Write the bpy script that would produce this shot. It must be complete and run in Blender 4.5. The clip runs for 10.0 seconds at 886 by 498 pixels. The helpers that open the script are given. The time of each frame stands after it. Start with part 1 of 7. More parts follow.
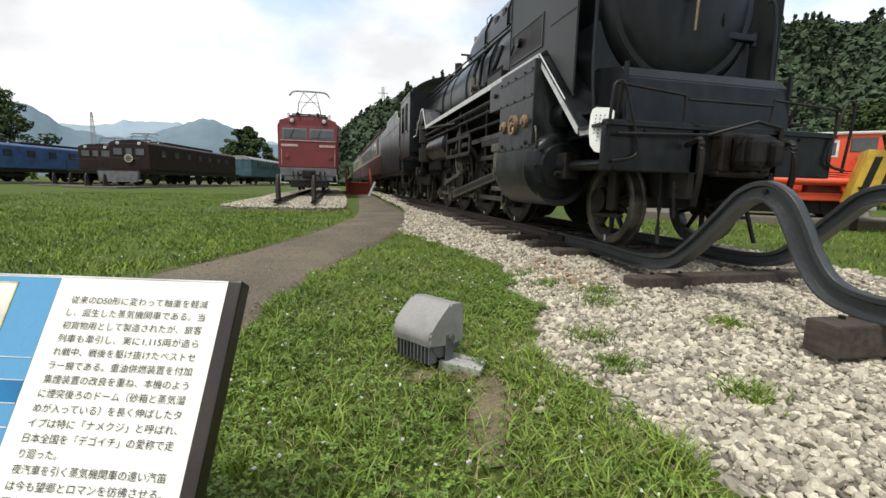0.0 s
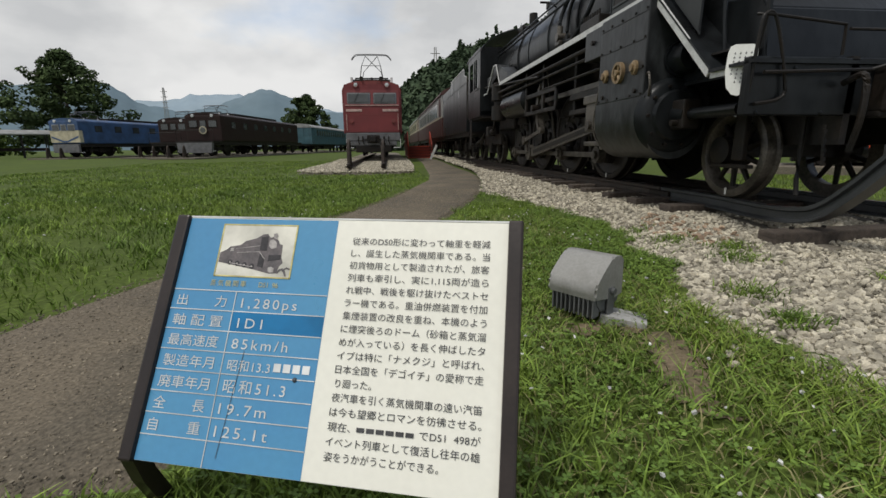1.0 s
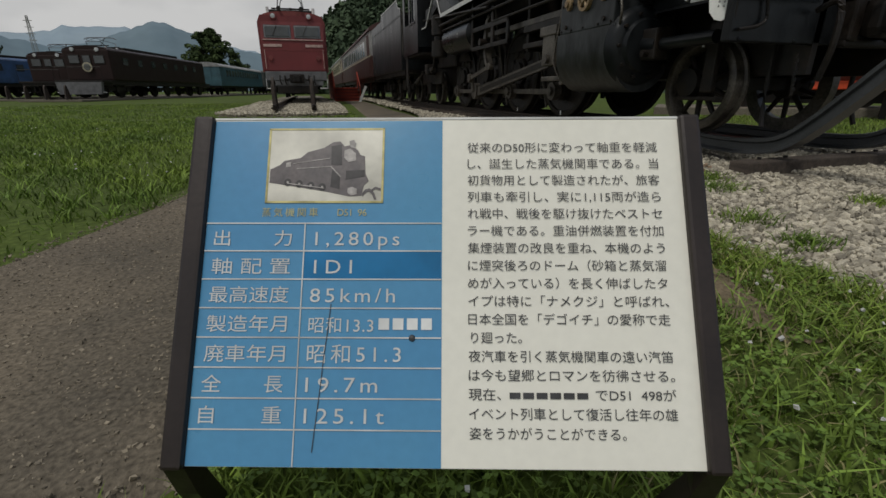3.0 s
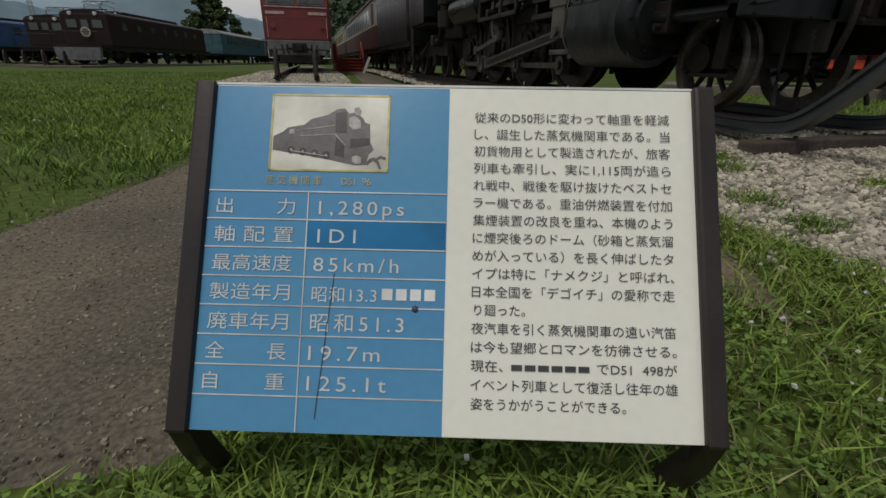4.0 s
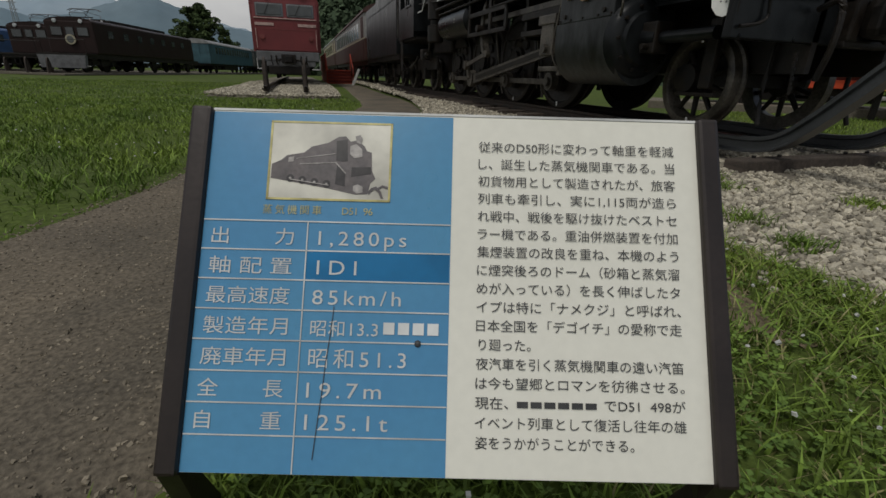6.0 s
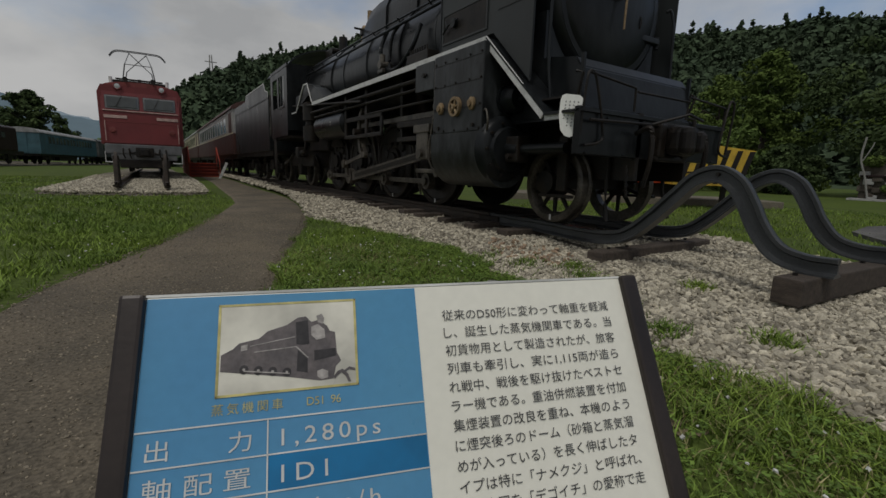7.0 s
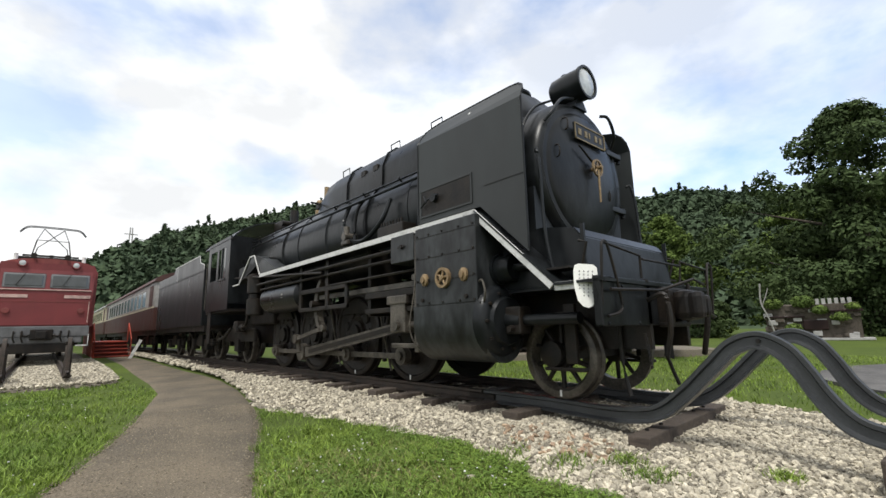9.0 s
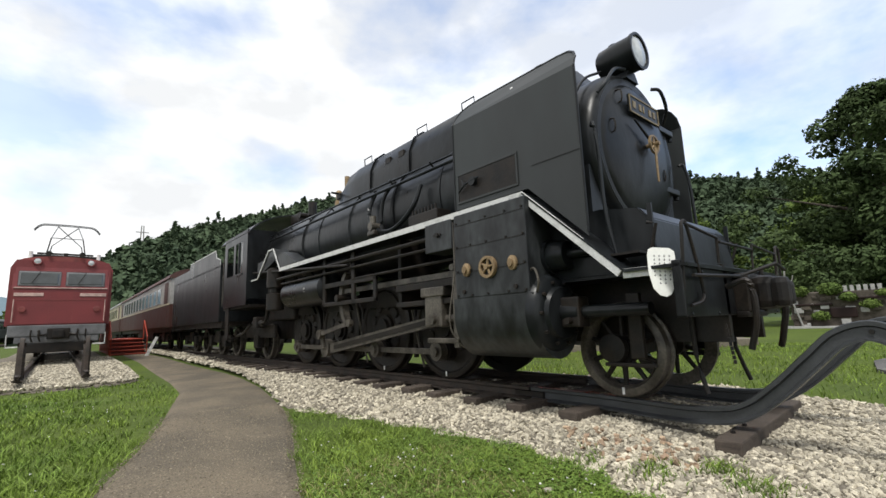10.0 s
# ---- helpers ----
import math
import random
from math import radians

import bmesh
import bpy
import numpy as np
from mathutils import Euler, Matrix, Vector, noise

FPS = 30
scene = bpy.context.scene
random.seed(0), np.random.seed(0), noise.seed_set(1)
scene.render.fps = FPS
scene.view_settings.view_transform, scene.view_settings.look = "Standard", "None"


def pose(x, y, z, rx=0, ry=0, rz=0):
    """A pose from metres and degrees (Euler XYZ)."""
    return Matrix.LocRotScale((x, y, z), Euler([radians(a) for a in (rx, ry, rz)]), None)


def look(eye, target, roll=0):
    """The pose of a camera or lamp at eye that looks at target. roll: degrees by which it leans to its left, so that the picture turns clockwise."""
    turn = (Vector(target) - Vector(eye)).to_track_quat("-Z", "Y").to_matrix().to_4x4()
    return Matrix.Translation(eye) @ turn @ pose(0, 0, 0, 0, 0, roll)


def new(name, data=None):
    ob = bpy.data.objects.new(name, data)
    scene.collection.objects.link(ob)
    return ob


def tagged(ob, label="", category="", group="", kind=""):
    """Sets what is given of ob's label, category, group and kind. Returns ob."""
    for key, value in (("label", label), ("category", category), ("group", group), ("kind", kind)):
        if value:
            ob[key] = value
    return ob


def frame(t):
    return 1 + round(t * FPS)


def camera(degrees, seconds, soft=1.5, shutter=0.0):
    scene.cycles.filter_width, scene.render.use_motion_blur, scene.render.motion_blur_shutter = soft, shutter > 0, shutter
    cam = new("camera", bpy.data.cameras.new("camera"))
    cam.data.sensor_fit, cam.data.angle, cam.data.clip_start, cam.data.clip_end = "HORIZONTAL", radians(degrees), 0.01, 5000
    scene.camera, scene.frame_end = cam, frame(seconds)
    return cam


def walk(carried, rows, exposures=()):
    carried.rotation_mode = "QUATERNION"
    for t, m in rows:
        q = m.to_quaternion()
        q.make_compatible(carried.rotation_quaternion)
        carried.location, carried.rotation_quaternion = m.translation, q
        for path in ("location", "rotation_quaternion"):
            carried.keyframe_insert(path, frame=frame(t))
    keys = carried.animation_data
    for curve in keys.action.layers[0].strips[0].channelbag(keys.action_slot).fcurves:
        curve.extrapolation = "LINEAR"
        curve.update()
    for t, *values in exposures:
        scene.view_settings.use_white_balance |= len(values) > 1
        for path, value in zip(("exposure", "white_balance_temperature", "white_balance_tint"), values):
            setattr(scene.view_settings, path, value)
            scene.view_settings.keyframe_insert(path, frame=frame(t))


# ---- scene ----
cam = camera(89.5, 10.0)
PATH = [
    (0, (-3.403, -4.245, 0.592), (-2.948, -2.319, 0.303), 1.23),
    (0.5, (-3.672, -4.234, 0.577), (-3.391, -2.290, 0.204), -0.06),
    (1, (-3.920, -4.127, 0.525), (-3.704, -2.190, 0.077), -0.67),
    (1.5, (-4.122, -4.095, 0.503), (-3.795, -2.208, -0.074), 0.41),
    (2, (-4.247, -4.007, 0.475), (-3.739, -2.183, -0.169), 0.55),
    (2.5, (-4.276, -3.824, 0.423), (-3.763, -1.998, -0.212), -0.58),
    (4, (-4.285, -3.807, 0.390), (-3.792, -2.028, -0.380), 0.78),
    (4.5, (-4.285, -3.811, 0.394), (-3.804, -2.025, -0.366), 0.99),
    (5, (-4.284, -3.807, 0.398), (-3.805, -2.018, -0.355), 1.18),
    (6.5, (-4.346, -3.738, 0.454), (-3.634, -1.987, -0.199), 2.47),
    (7, (-4.425, -3.674, 0.553), (-3.362, -2.016, 0.206), 1.71),
    (7.5, (-4.455, -3.495, 0.632), (-3.241, -1.906, 0.636), 2.65),
    (8, (-4.519, -3.233, 0.709), (-3.261, -1.691, 0.902), 0.86),
    (8.5, (-4.599, -3.008, 0.718), (-3.355, -1.471, 1.014), 0.21),
    (9, (-4.665, -2.796, 0.738), (-3.359, -1.323, 1.090), -1.51),
    (9.5, (-4.674, -2.501, 0.769), (-3.376, -1.007, 1.061), -2.66),
    (10, (-4.688, -2.243, 0.761), (-3.406, -0.743, 1.083), -2.30),
]
EXPOSURE = [(0.0, 0.14), (0.5, -0.18), (1.0, -0.52), (1.5, -0.82), (2.0, -0.9), (2.5, -1.0), (5.0, -1.14), (6.5, -1.25), (7.0, -1.36), (7.5, -1.33), (8.0, -0.65), (8.3, -0.05), (8.5, 0.10), (9.0, 0.22), (10.0, 0.22)]
walk(cam, [(t, look(eye, target, roll)) for t, eye, target, roll in PATH], EXPOSURE)


# ==== world and light ====
SUN_AZ, SUN_EL = 230.0, 63.0    # compass-like azimuth from +Y towards +X, elevation
world = bpy.data.worlds.new("sky_world")
scene.world = world
world.use_nodes = True
wn, wl = world.node_tree.nodes, world.node_tree.links
wn.clear()
w_out = wn.new("ShaderNodeOutputWorld")
w_bg = wn.new("ShaderNodeBackground")
w_sky = wn.new("ShaderNodeTexSky")
w_sky.sky_type, w_sky.sun_disc = "NISHITA", False
w_sky.sun_elevation, w_sky.sun_rotation = radians(SUN_EL), radians(SUN_AZ)
w_sky.dust_density, w_sky.air_density = 1.6, 1.0
w_tc = wn.new("ShaderNodeTexCoord")
w_map = wn.new("ShaderNodeMapping")
w_map.inputs["Scale"].default_value = (1.0, 1.0, 1.9)
w_map.inputs["Location"].default_value = (2.37, 0.15, 0.3)
w_noise = wn.new("ShaderNodeTexNoise")
w_noise.inputs["Scale"].default_value = 1.9
w_noise.inputs["Detail"].default_value = 7.0
w_noise.inputs["Roughness"].default_value = 0.52
w_ramp = wn.new("ShaderNodeValToRGB")
w_ramp.color_ramp.elements[0].position = 0.35
w_ramp.color_ramp.elements[1].position = 0.55
w_noise2 = wn.new("ShaderNodeTexNoise")
w_noise2.inputs["Scale"].default_value = 3.4
w_noise2.inputs["Detail"].default_value = 6.0
w_shade = wn.new("ShaderNodeValToRGB")
w_shade.color_ramp.elements[0].position = 0.38
w_shade.color_ramp.elements[1].position = 0.62
w_shade.color_ramp.elements[0].color = (7.9, 8.05, 8.2, 1)
w_shade.color_ramp.elements[1].color = (11.6, 11.6, 11.5, 1)
w_low = wn.new("ShaderNodeSeparateXYZ")
w_lowr = wn.new("ShaderNodeMapRange")
w_lowr.inputs["From Min"].default_value, w_lowr.inputs["From Max"].default_value = 0.0, 0.33
w_lowr.inputs["To Min"].default_value, w_lowr.inputs["To Max"].default_value = 0.62, 0.10
w_add = wn.new("ShaderNodeMath")
w_add.operation, w_add.use_clamp = "ADD", True
w_mix = wn.new("ShaderNodeMix")
w_mix.data_type = "RGBA"
w_bg.inputs["Strength"].default_value = 0.10
wl.new(w_tc.outputs["Generated"], w_map.inputs["Vector"])
wl.new(w_map.outputs[0], w_noise.inputs["Vector"])
wl.new(w_map.outputs[0], w_noise2.inputs["Vector"])
wl.new(w_tc.outputs["Generated"], w_low.inputs[0])
wl.new(w_low.outputs["Z"], w_lowr.inputs["Value"])
wl.new(w_noise.outputs["Fac"], w_ramp.inputs[0])
wl.new(w_ramp.outputs[0], w_add.inputs[0])
wl.new(w_lowr.outputs[0], w_add.inputs[1])
wl.new(w_noise2.outputs["Fac"], w_shade.inputs[0])
w_east = wn.new("ShaderNodeMapRange")
w_east.inputs["From Min"].default_value, w_east.inputs["From Max"].default_value = 0.15, 0.95
w_east.inputs["To Min"].default_value, w_east.inputs["To Max"].default_value = 0.22, -0.42
w_add2 = wn.new("ShaderNodeMath")
w_add2.operation, w_add2.use_clamp = "ADD", True
wl.new(w_low.outputs["X"], w_east.inputs["Value"])
wl.new(w_add.outputs[0], w_add2.inputs[0])
wl.new(w_east.outputs[0], w_add2.inputs[1])
wl.new(w_add2.outputs[0], w_mix.inputs["Factor"])
w_gain = wn.new("ShaderNodeVectorMath")
w_gain.operation = "SCALE"
w_gain.inputs["Scale"].default_value = 2.5
wl.new(w_sky.outputs[0], w_gain.inputs[0])
wl.new(w_gain.outputs[0], w_mix.inputs["A"])
wl.new(w_shade.outputs[0], w_mix.inputs["B"])
wl.new(w_mix.outputs["Result"], w_bg.inputs["Color"])
wl.new(w_bg.outputs[0], w_out.inputs["Surface"])

sun_data = bpy.data.lights.new("sun", "SUN")
sun_data.energy, sun_data.angle, sun_data.color = 2.7, radians(10), (1.0, 0.97, 0.91)
sun = new("sun", sun_data)
_az, _el = radians(SUN_AZ), radians(SUN_EL)
sun.matrix_world = look((math.sin(_az) * math.cos(_el) * 60, math.cos(_az) * math.cos(_el) * 60, math.sin(_el) * 60), (0, 0, 0))


# ==== materials ====
def mat(name, colour, rough=0.6, metal=0.0, var=0.25, scale=8.0, fine=80.0, bump=0.1, spec=0.5, second=None, patch=0.5, island=0.0, obj_random=0.0, stretch=(1, 1, 1), coat=0.0):
    """A procedural surface: a base colour varied at two scales, towards a second colour in patches, with fine relief."""
    m = bpy.data.materials.new(name)
    m.use_nodes = True
    n, l = m.node_tree.nodes, m.node_tree.links
    b = n["Principled BSDF"]
    tc = n.new("ShaderNodeTexCoord")
    mp = n.new("ShaderNodeMapping")
    mp.inputs["Scale"].default_value = stretch
    l.new(tc.outputs["Object"], mp.inputs[0])
    big, small = n.new("ShaderNodeTexNoise"), n.new("ShaderNodeTexNoise")
    big.inputs["Scale"].default_value, big.inputs["Detail"].default_value = scale, 4
    small.inputs["Scale"].default_value, small.inputs["Detail"].default_value = fine, 3
    l.new(mp.outputs[0], big.inputs["Vector"])
    l.new(mp.outputs[0], small.inputs["Vector"])
    second = second or tuple(c * 0.55 for c in colour)
    rp = n.new("ShaderNodeValToRGB")
    rp.color_ramp.elements[0].position, rp.color_ramp.elements[1].position = patch - 0.16, patch + 0.16
    rp.color_ramp.elements[0].color, rp.color_ramp.elements[1].color = (*second, 1), (*colour, 1)
    l.new(big.outputs["Fac"], rp.inputs[0])
    val = n.new("ShaderNodeMapRange")
    val.inputs["From Min"].default_value, val.inputs["From Max"].default_value = 0.25, 0.75
    val.inputs["To Min"].default_value, val.inputs["To Max"].default_value = 1 - var, 1 + var
    l.new(small.outputs["Fac"], val.inputs["Value"])
    fac = val.outputs[0]
    for amount, kind in ((island, "ShaderNodeNewGeometry"), (obj_random, "ShaderNodeObjectInfo")):
        if amount:
            src = n.new(kind)
            mr = n.new("ShaderNodeMapRange")
            mr.inputs["To Min"].default_value, mr.inputs["To Max"].default_value = 1 - amount, 1 + amount
            l.new(src.outputs["Random Per Island" if kind == "ShaderNodeNewGeometry" else "Random"], mr.inputs["Value"])
            mul = n.new("ShaderNodeMath")
            mul.operation = "MULTIPLY"
            l.new(fac, mul.inputs[0])
            l.new(mr.outputs[0], mul.inputs[1])
            fac = mul.outputs[0]
    vm = n.new("ShaderNodeVectorMath")
    vm.operation = "SCALE"
    l.new(rp.outputs[0], vm.inputs[0])
    l.new(fac, vm.inputs["Scale"])
    l.new(vm.outputs[0], b.inputs["Base Color"])
    rr = n.new("ShaderNodeMapRange")
    rr.inputs["To Min"].default_value, rr.inputs["To Max"].default_value = max(0.03, rough - 0.12), min(1, rough + 0.12)
    l.new(big.outputs["Fac"], rr.inputs["Value"])
    l.new(rr.outputs[0], b.inputs["Roughness"])
    b.inputs["Metallic"].default_value = metal
    b.inputs["Specular IOR Level"].default_value = spec
    b.inputs["Coat Weight"].default_value = coat
    if bump:
        bp = n.new("ShaderNodeBump")
        bp.inputs["Strength"].default_value, bp.inputs["Distance"].default_value = bump, 0.01
        l.new(small.outputs["Fac"], bp.inputs["Height"])
        l.new(bp.outputs[0], b.inputs["Normal"])
    return m


M_BLACK = mat("black_paint", (0.0135, 0.0155, 0.0172), 0.31, 0.0, 0.35, 1.9, 9.0, 0.30, 0.20, (0.006, 0.0062, 0.0065), 0.47, stretch=(1, 1, 0.55))
M_PLATE = mat("weathered_black_plate", (0.030, 0.033, 0.035), 0.40, 0.0, 0.45, 3.4, 14.0, 0.32, 0.32, (0.009, 0.0095, 0.0105), 0.46, stretch=(1, 1, 0.5))
M_DULL = mat("sooty_black_iron", (0.007, 0.007, 0.0074), 0.5, 0.0, 0.4, 5.0, 40, 0.15, 0.26, (0.016, 0.012, 0.009), 0.55)
M_DEFL = mat("grey_black_sheet", (0.027, 0.031, 0.032), 0.46, 0.0, 0.10, 0.9, 5.0, 0.10, 0.36, (0.021, 0.0225, 0.023), 0.42, stretch=(1, 1, 0.4))
M_STEEL = mat("worn_rod_steel", (0.115, 0.102, 0.085), 0.42, 0.3, 0.35, 5.0, 40, 0.1, 0.5, (0.035, 0.030, 0.025), 0.5)
M_RAIL = mat("black_painted_rail", (0.040, 0.043, 0.046), 0.38, 0.0, 0.25, 3.0, 50, 0.1, 0.5, (0.026, 0.028, 0.030), 0.5)
M_RAILTOP = mat("rusty_rail", (0.055, 0.04, 0.032), 0.6, 0.3, 0.3, 8.0, 60, 0.15, 0.4, (0.028, 0.024, 0.02), 0.5)
M_STRIPE = mat("white_stripe_paint", (0.55, 0.55, 0.54), 0.55, 0, 0.15, 9.0, 60, 0.08, 0.4, (0.33, 0.33, 0.32), 0.34)
M_WHITE = mat("white_paint", (0.74, 0.74, 0.72), 0.5, 0, 0.06, 5.0, 60, 0.03)
M_BRASS = mat("brass", (0.26, 0.185, 0.10), 0.5, 0.35, 0.3, 14.0, 60, 0.1, 0.5, (0.18, 0.12, 0.065), 0.45)
M_GOLDPAINT = mat("old_gold_paint", (0.27, 0.205, 0.105), 0.5, 0.2, 0.2, 20.0, 90, 0.1)
M_GLASS_LAMP = mat("lamp_glass", (0.55, 0.57, 0.58), 0.08, 0.0, 0.05, 5, 20, 0.0, 0.8)
M_LETTER = mat("white_lettering", (0.84, 0.85, 0.84), 0.4, 0, 0.04, 5.0, 60, 0.0)
M_TAG = mat("laminated_notice", (0.78, 0.78, 0.74), 0.35, 0, 0.04, 6.0, 50, 0.03, 0.5, (0.68, 0.68, 0.64), 0.4)
M_INK = mat("dark_ink", (0.06, 0.06, 0.062), 0.5, 0, 0.1, 30, 90, 0)
M_SIGNBLUE = mat("blue_print", (0.07, 0.25, 0.46), 0.3, 0, 0.04, 3.0, 60, 0.02, 0.5, (0.085, 0.28, 0.47), 0.5)
M_SIGNDEEP = mat("deep_blue_print", (0.003, 0.19, 0.44), 0.3, 0, 0.04, 4.0, 60, 0.02)
M_SIGNWHITE = mat("cream_white_print", (0.82, 0.80, 0.71), 0.3, 0, 0.03, 3.0, 50, 0.02, 0.5, (0.78, 0.76, 0.67), 0.45)
M_PHOTO = mat("photo_cream", (0.80, 0.77, 0.67), 0.3, 0, 0.05, 9.0, 60, 0.0)
M_PHOTOGREY = mat("photo_grey", (0.085, 0.075, 0.078), 0.35, 0, 0.3, 40.0, 160, 0.0, 0.5, (0.14, 0.12, 0.12), 0.5)
M_PHOTODARK = mat("photo_dark_grey", (0.035, 0.031, 0.033), 0.35, 0, 0.2, 60.0, 160, 0.0)
M_PHOTOLIGHT = mat("photo_light_grey", (0.42, 0.39, 0.37), 0.35, 0, 0.2, 60.0, 160, 0.0)
M_YELLOWLINE = mat("yellow_print", (0.62, 0.55, 0.22), 0.35, 0, 0.1, 30, 90, 0)
M_PALETEXT = mat("faded_yellow_print", (0.55, 0.52, 0.25), 0.35, 0, 0.1, 30, 90, 0)
M_BROWNALU = mat("dark_bronze_aluminium", (0.030, 0.021, 0.018), 0.36, 0.2, 0.15, 4.0, 90, 0.04, 0.5)
M_GREYCASE = mat("grey_enamel_case", (0.25, 0.245, 0.23), 0.5, 0, 0.12, 6.0, 60, 0.05, 0.5, (0.17, 0.165, 0.15), 0.36)
M_GREYSIDE = mat("grey_cast_case", (0.12, 0.125, 0.125), 0.55, 0, 0.15, 7.0, 60, 0.06)
M_CONC = mat("concrete", (0.36, 0.355, 0.34), 0.85, 0, 0.2, 9.0, 60, 0.3, 0.3, (0.26, 0.26, 0.25), 0.45)
M_WOOD = mat("creosoted_timber", (0.085, 0.068, 0.055), 0.82, 0, 0.4, 5.0, 70, 0.5, 0.3, (0.045, 0.036, 0.030), 0.5, obj_random=0.2, stretch=(6, 1, 6))
M_STONE = mat("limestone_ballast", (0.405, 0.368, 0.288), 0.85, 0, 0.25, 14.0, 120, 0.3, 0.3, (0.28, 0.25, 0.195), 0.42, island=0.55)
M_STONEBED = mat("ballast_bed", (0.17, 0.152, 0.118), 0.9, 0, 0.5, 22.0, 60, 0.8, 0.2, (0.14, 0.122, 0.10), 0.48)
M_STONERUST = mat("rusty_ballast", (0.33, 0.245, 0.165), 0.85, 0, 0.2, 14.0, 120, 0.3, 0.3, (0.22, 0.14, 0.10), 0.4, island=0.3)
M_GRASS = mat("grass_blades", (0.176, 0.246, 0.042), 0.6, 0, 0.2, 1.1, 20, 0.0, 0.2, (0.105, 0.168, 0.030), 0.5, island=0.5)
M_GRASSDRY = mat("dry_grass_blades", (0.30, 0.27, 0.13), 0.7, 0, 0.2, 1.1, 20, 0.0, 0.3, (0.21, 0.20, 0.08), 0.5, island=0.3)
M_CLOVER = mat("clover_leaves", (0.090, 0.150, 0.030), 0.6, 0, 0.2, 3, 30, 0.0, 0.2, (0.130, 0.200, 0.036), 0.5, island=0.35)
M_PETAL = mat("white_clover_flower", (0.7, 0.7, 0.66), 0.7, 0, 0.1, 9, 60, 0.0)
M_LAWN = mat("lawn", (0.078, 0.108, 0.022), 0.9, 0, 0.45, 0.55, 26.0, 0.9, 0.1, (0.058, 0.082, 0.020), 0.5)
M_EARTH = mat("bare_earth", (0.20, 0.155, 0.10), 0.95, 0, 0.35, 7.0, 70.0, 0.8, 0.2, (0.12, 0.10, 0.06), 0.48)
M_ASPHALT = mat("worn_asphalt_path", (0.150, 0.124, 0.090), 0.9, 0, 0.5, 1.3, 70.0, 0.7, 0.2, (0.092, 0.079, 0.060), 0.5)
M_GRIT = mat("asphalt_grit", (0.22, 0.186, 0.135), 0.9, 0, 0.2, 20, 90, 0.1, 0.3, (0.145, 0.125, 0.095), 0.5, island=0.45)
M_ASPHALT2 = mat("grey_asphalt", (0.13, 0.125, 0.12), 0.9, 0, 0.3, 2.0, 80.0, 0.4, 0.3)
M_RED = mat("faded_red_paint", (0.175, 0.034, 0.036), 0.5, 0, 0.12, 1.6, 30, 0.05, 0.35, (0.135, 0.028, 0.030), 0.45)
M_REDGREY = mat("grey_skirt_paint", (0.13, 0.132, 0.138), 0.6, 0, 0.2, 3.0, 30, 0.08)
M_REDLINE = mat("pinkish_trim", (0.55, 0.38, 0.34), 0.45, 0.2, 0.1, 5.0, 30, 0.0)
M_REDROOF = mat("red_brown_roof", (0.22, 0.045, 0.04), 0.6, 0, 0.15, 2.0, 30, 0.05)
M_WINDOW = mat("dark_window_glass", (0.05, 0.058, 0.06), 0.1, 0, 0.1, 2.0, 20, 0.0, 0.7)
M_BROWN = mat("maroon_brown_paint", (0.022, 0.011, 0.010), 0.5, 0, 0.2, 1.5, 30, 0.06, 0.2, (0.018, 0.010, 0.009), 0.5)
M_COACHBROWN = mat("brown_coach_paint", (0.062, 0.024, 0.019), 0.55, 0, 0.2, 1.5, 30, 0.06, 0.3)
M_COACHROOF = mat("brown_coach_roof", (0.085, 0.040, 0.034), 0.6, 0, 0.2, 1.5, 30, 0.06, 0.3)
M_STEPRED = mat("faded_vermilion_wood", (0.33, 0.052, 0.030), 0.65, 0, 0.2, 4, 40, 0.1, 0.3, (0.22, 0.042, 0.028), 0.45)
M_CREAM = mat("cream_paint", (0.52, 0.47, 0.33), 0.5, 0, 0.1, 2, 30, 0.04)
M_COACHGREY = mat("pale_grey_coach_paint", (0.36, 0.35, 0.33), 0.55, 0, 0.15, 1.5, 30, 0.05)
M_ORANGE = mat("vermilion_paint", (0.72, 0.085, 0.028), 0.5, 0, 0.15, 3, 30, 0.05, 0.5, (0.58, 0.075, 0.03), 0.4)
M_TEAL = mat("teal_blue_paint", (0.05, 0.12, 0.145), 0.5, 0, 0.12, 1.5, 30, 0.05)
M_TEALDARK = mat("grey_green_coach", (0.10, 0.105, 0.10), 0.6, 0, 0.15, 1.5, 30, 0.05)
M_BLUE = mat("blue_loco_paint", (0.035, 0.085, 0.20), 0.5, 0, 0.12, 1.5, 30, 0.05)
M_ROOFGREY = mat("pale_roof", (0.30, 0.30, 0.29), 0.6, 0, 0.15, 1.5, 30, 0.05)
M_YELLOW = mat("yellow_warning_paint", (0.62, 0.40, 0.035), 0.55, 0, 0.15, 3, 30, 0.05)
M_BARK = mat("bark", (0.10, 0.085, 0.07), 0.9, 0, 0.4, 6, 40, 0.5, 0.2)
M_LEAF = mat("tree_leaves", (0.105, 0.145, 0.036), 0.85, 0, 0.2, 0.6, 8, 0.0, 0.08, (0.062, 0.095, 0.026), 0.5, island=0.35)
M_LEAFDARK = mat("dark_tree_leaves", (0.066, 0.093, 0.036), 0.85, 0, 0.2, 0.5, 8, 0.0, 0.08, (0.038, 0.058, 0.024), 0.5, island=0.35)
# hill greens lightened and evened out, putting distance haze into the colour
M_HILL = mat("hazed_wooded_hill", (0.064, 0.090, 0.050), 0.95, 0, 0.3, 0.05, 0.8, 0.0, 0.1, (0.046, 0.068, 0.040), 0.5, island=0.28)
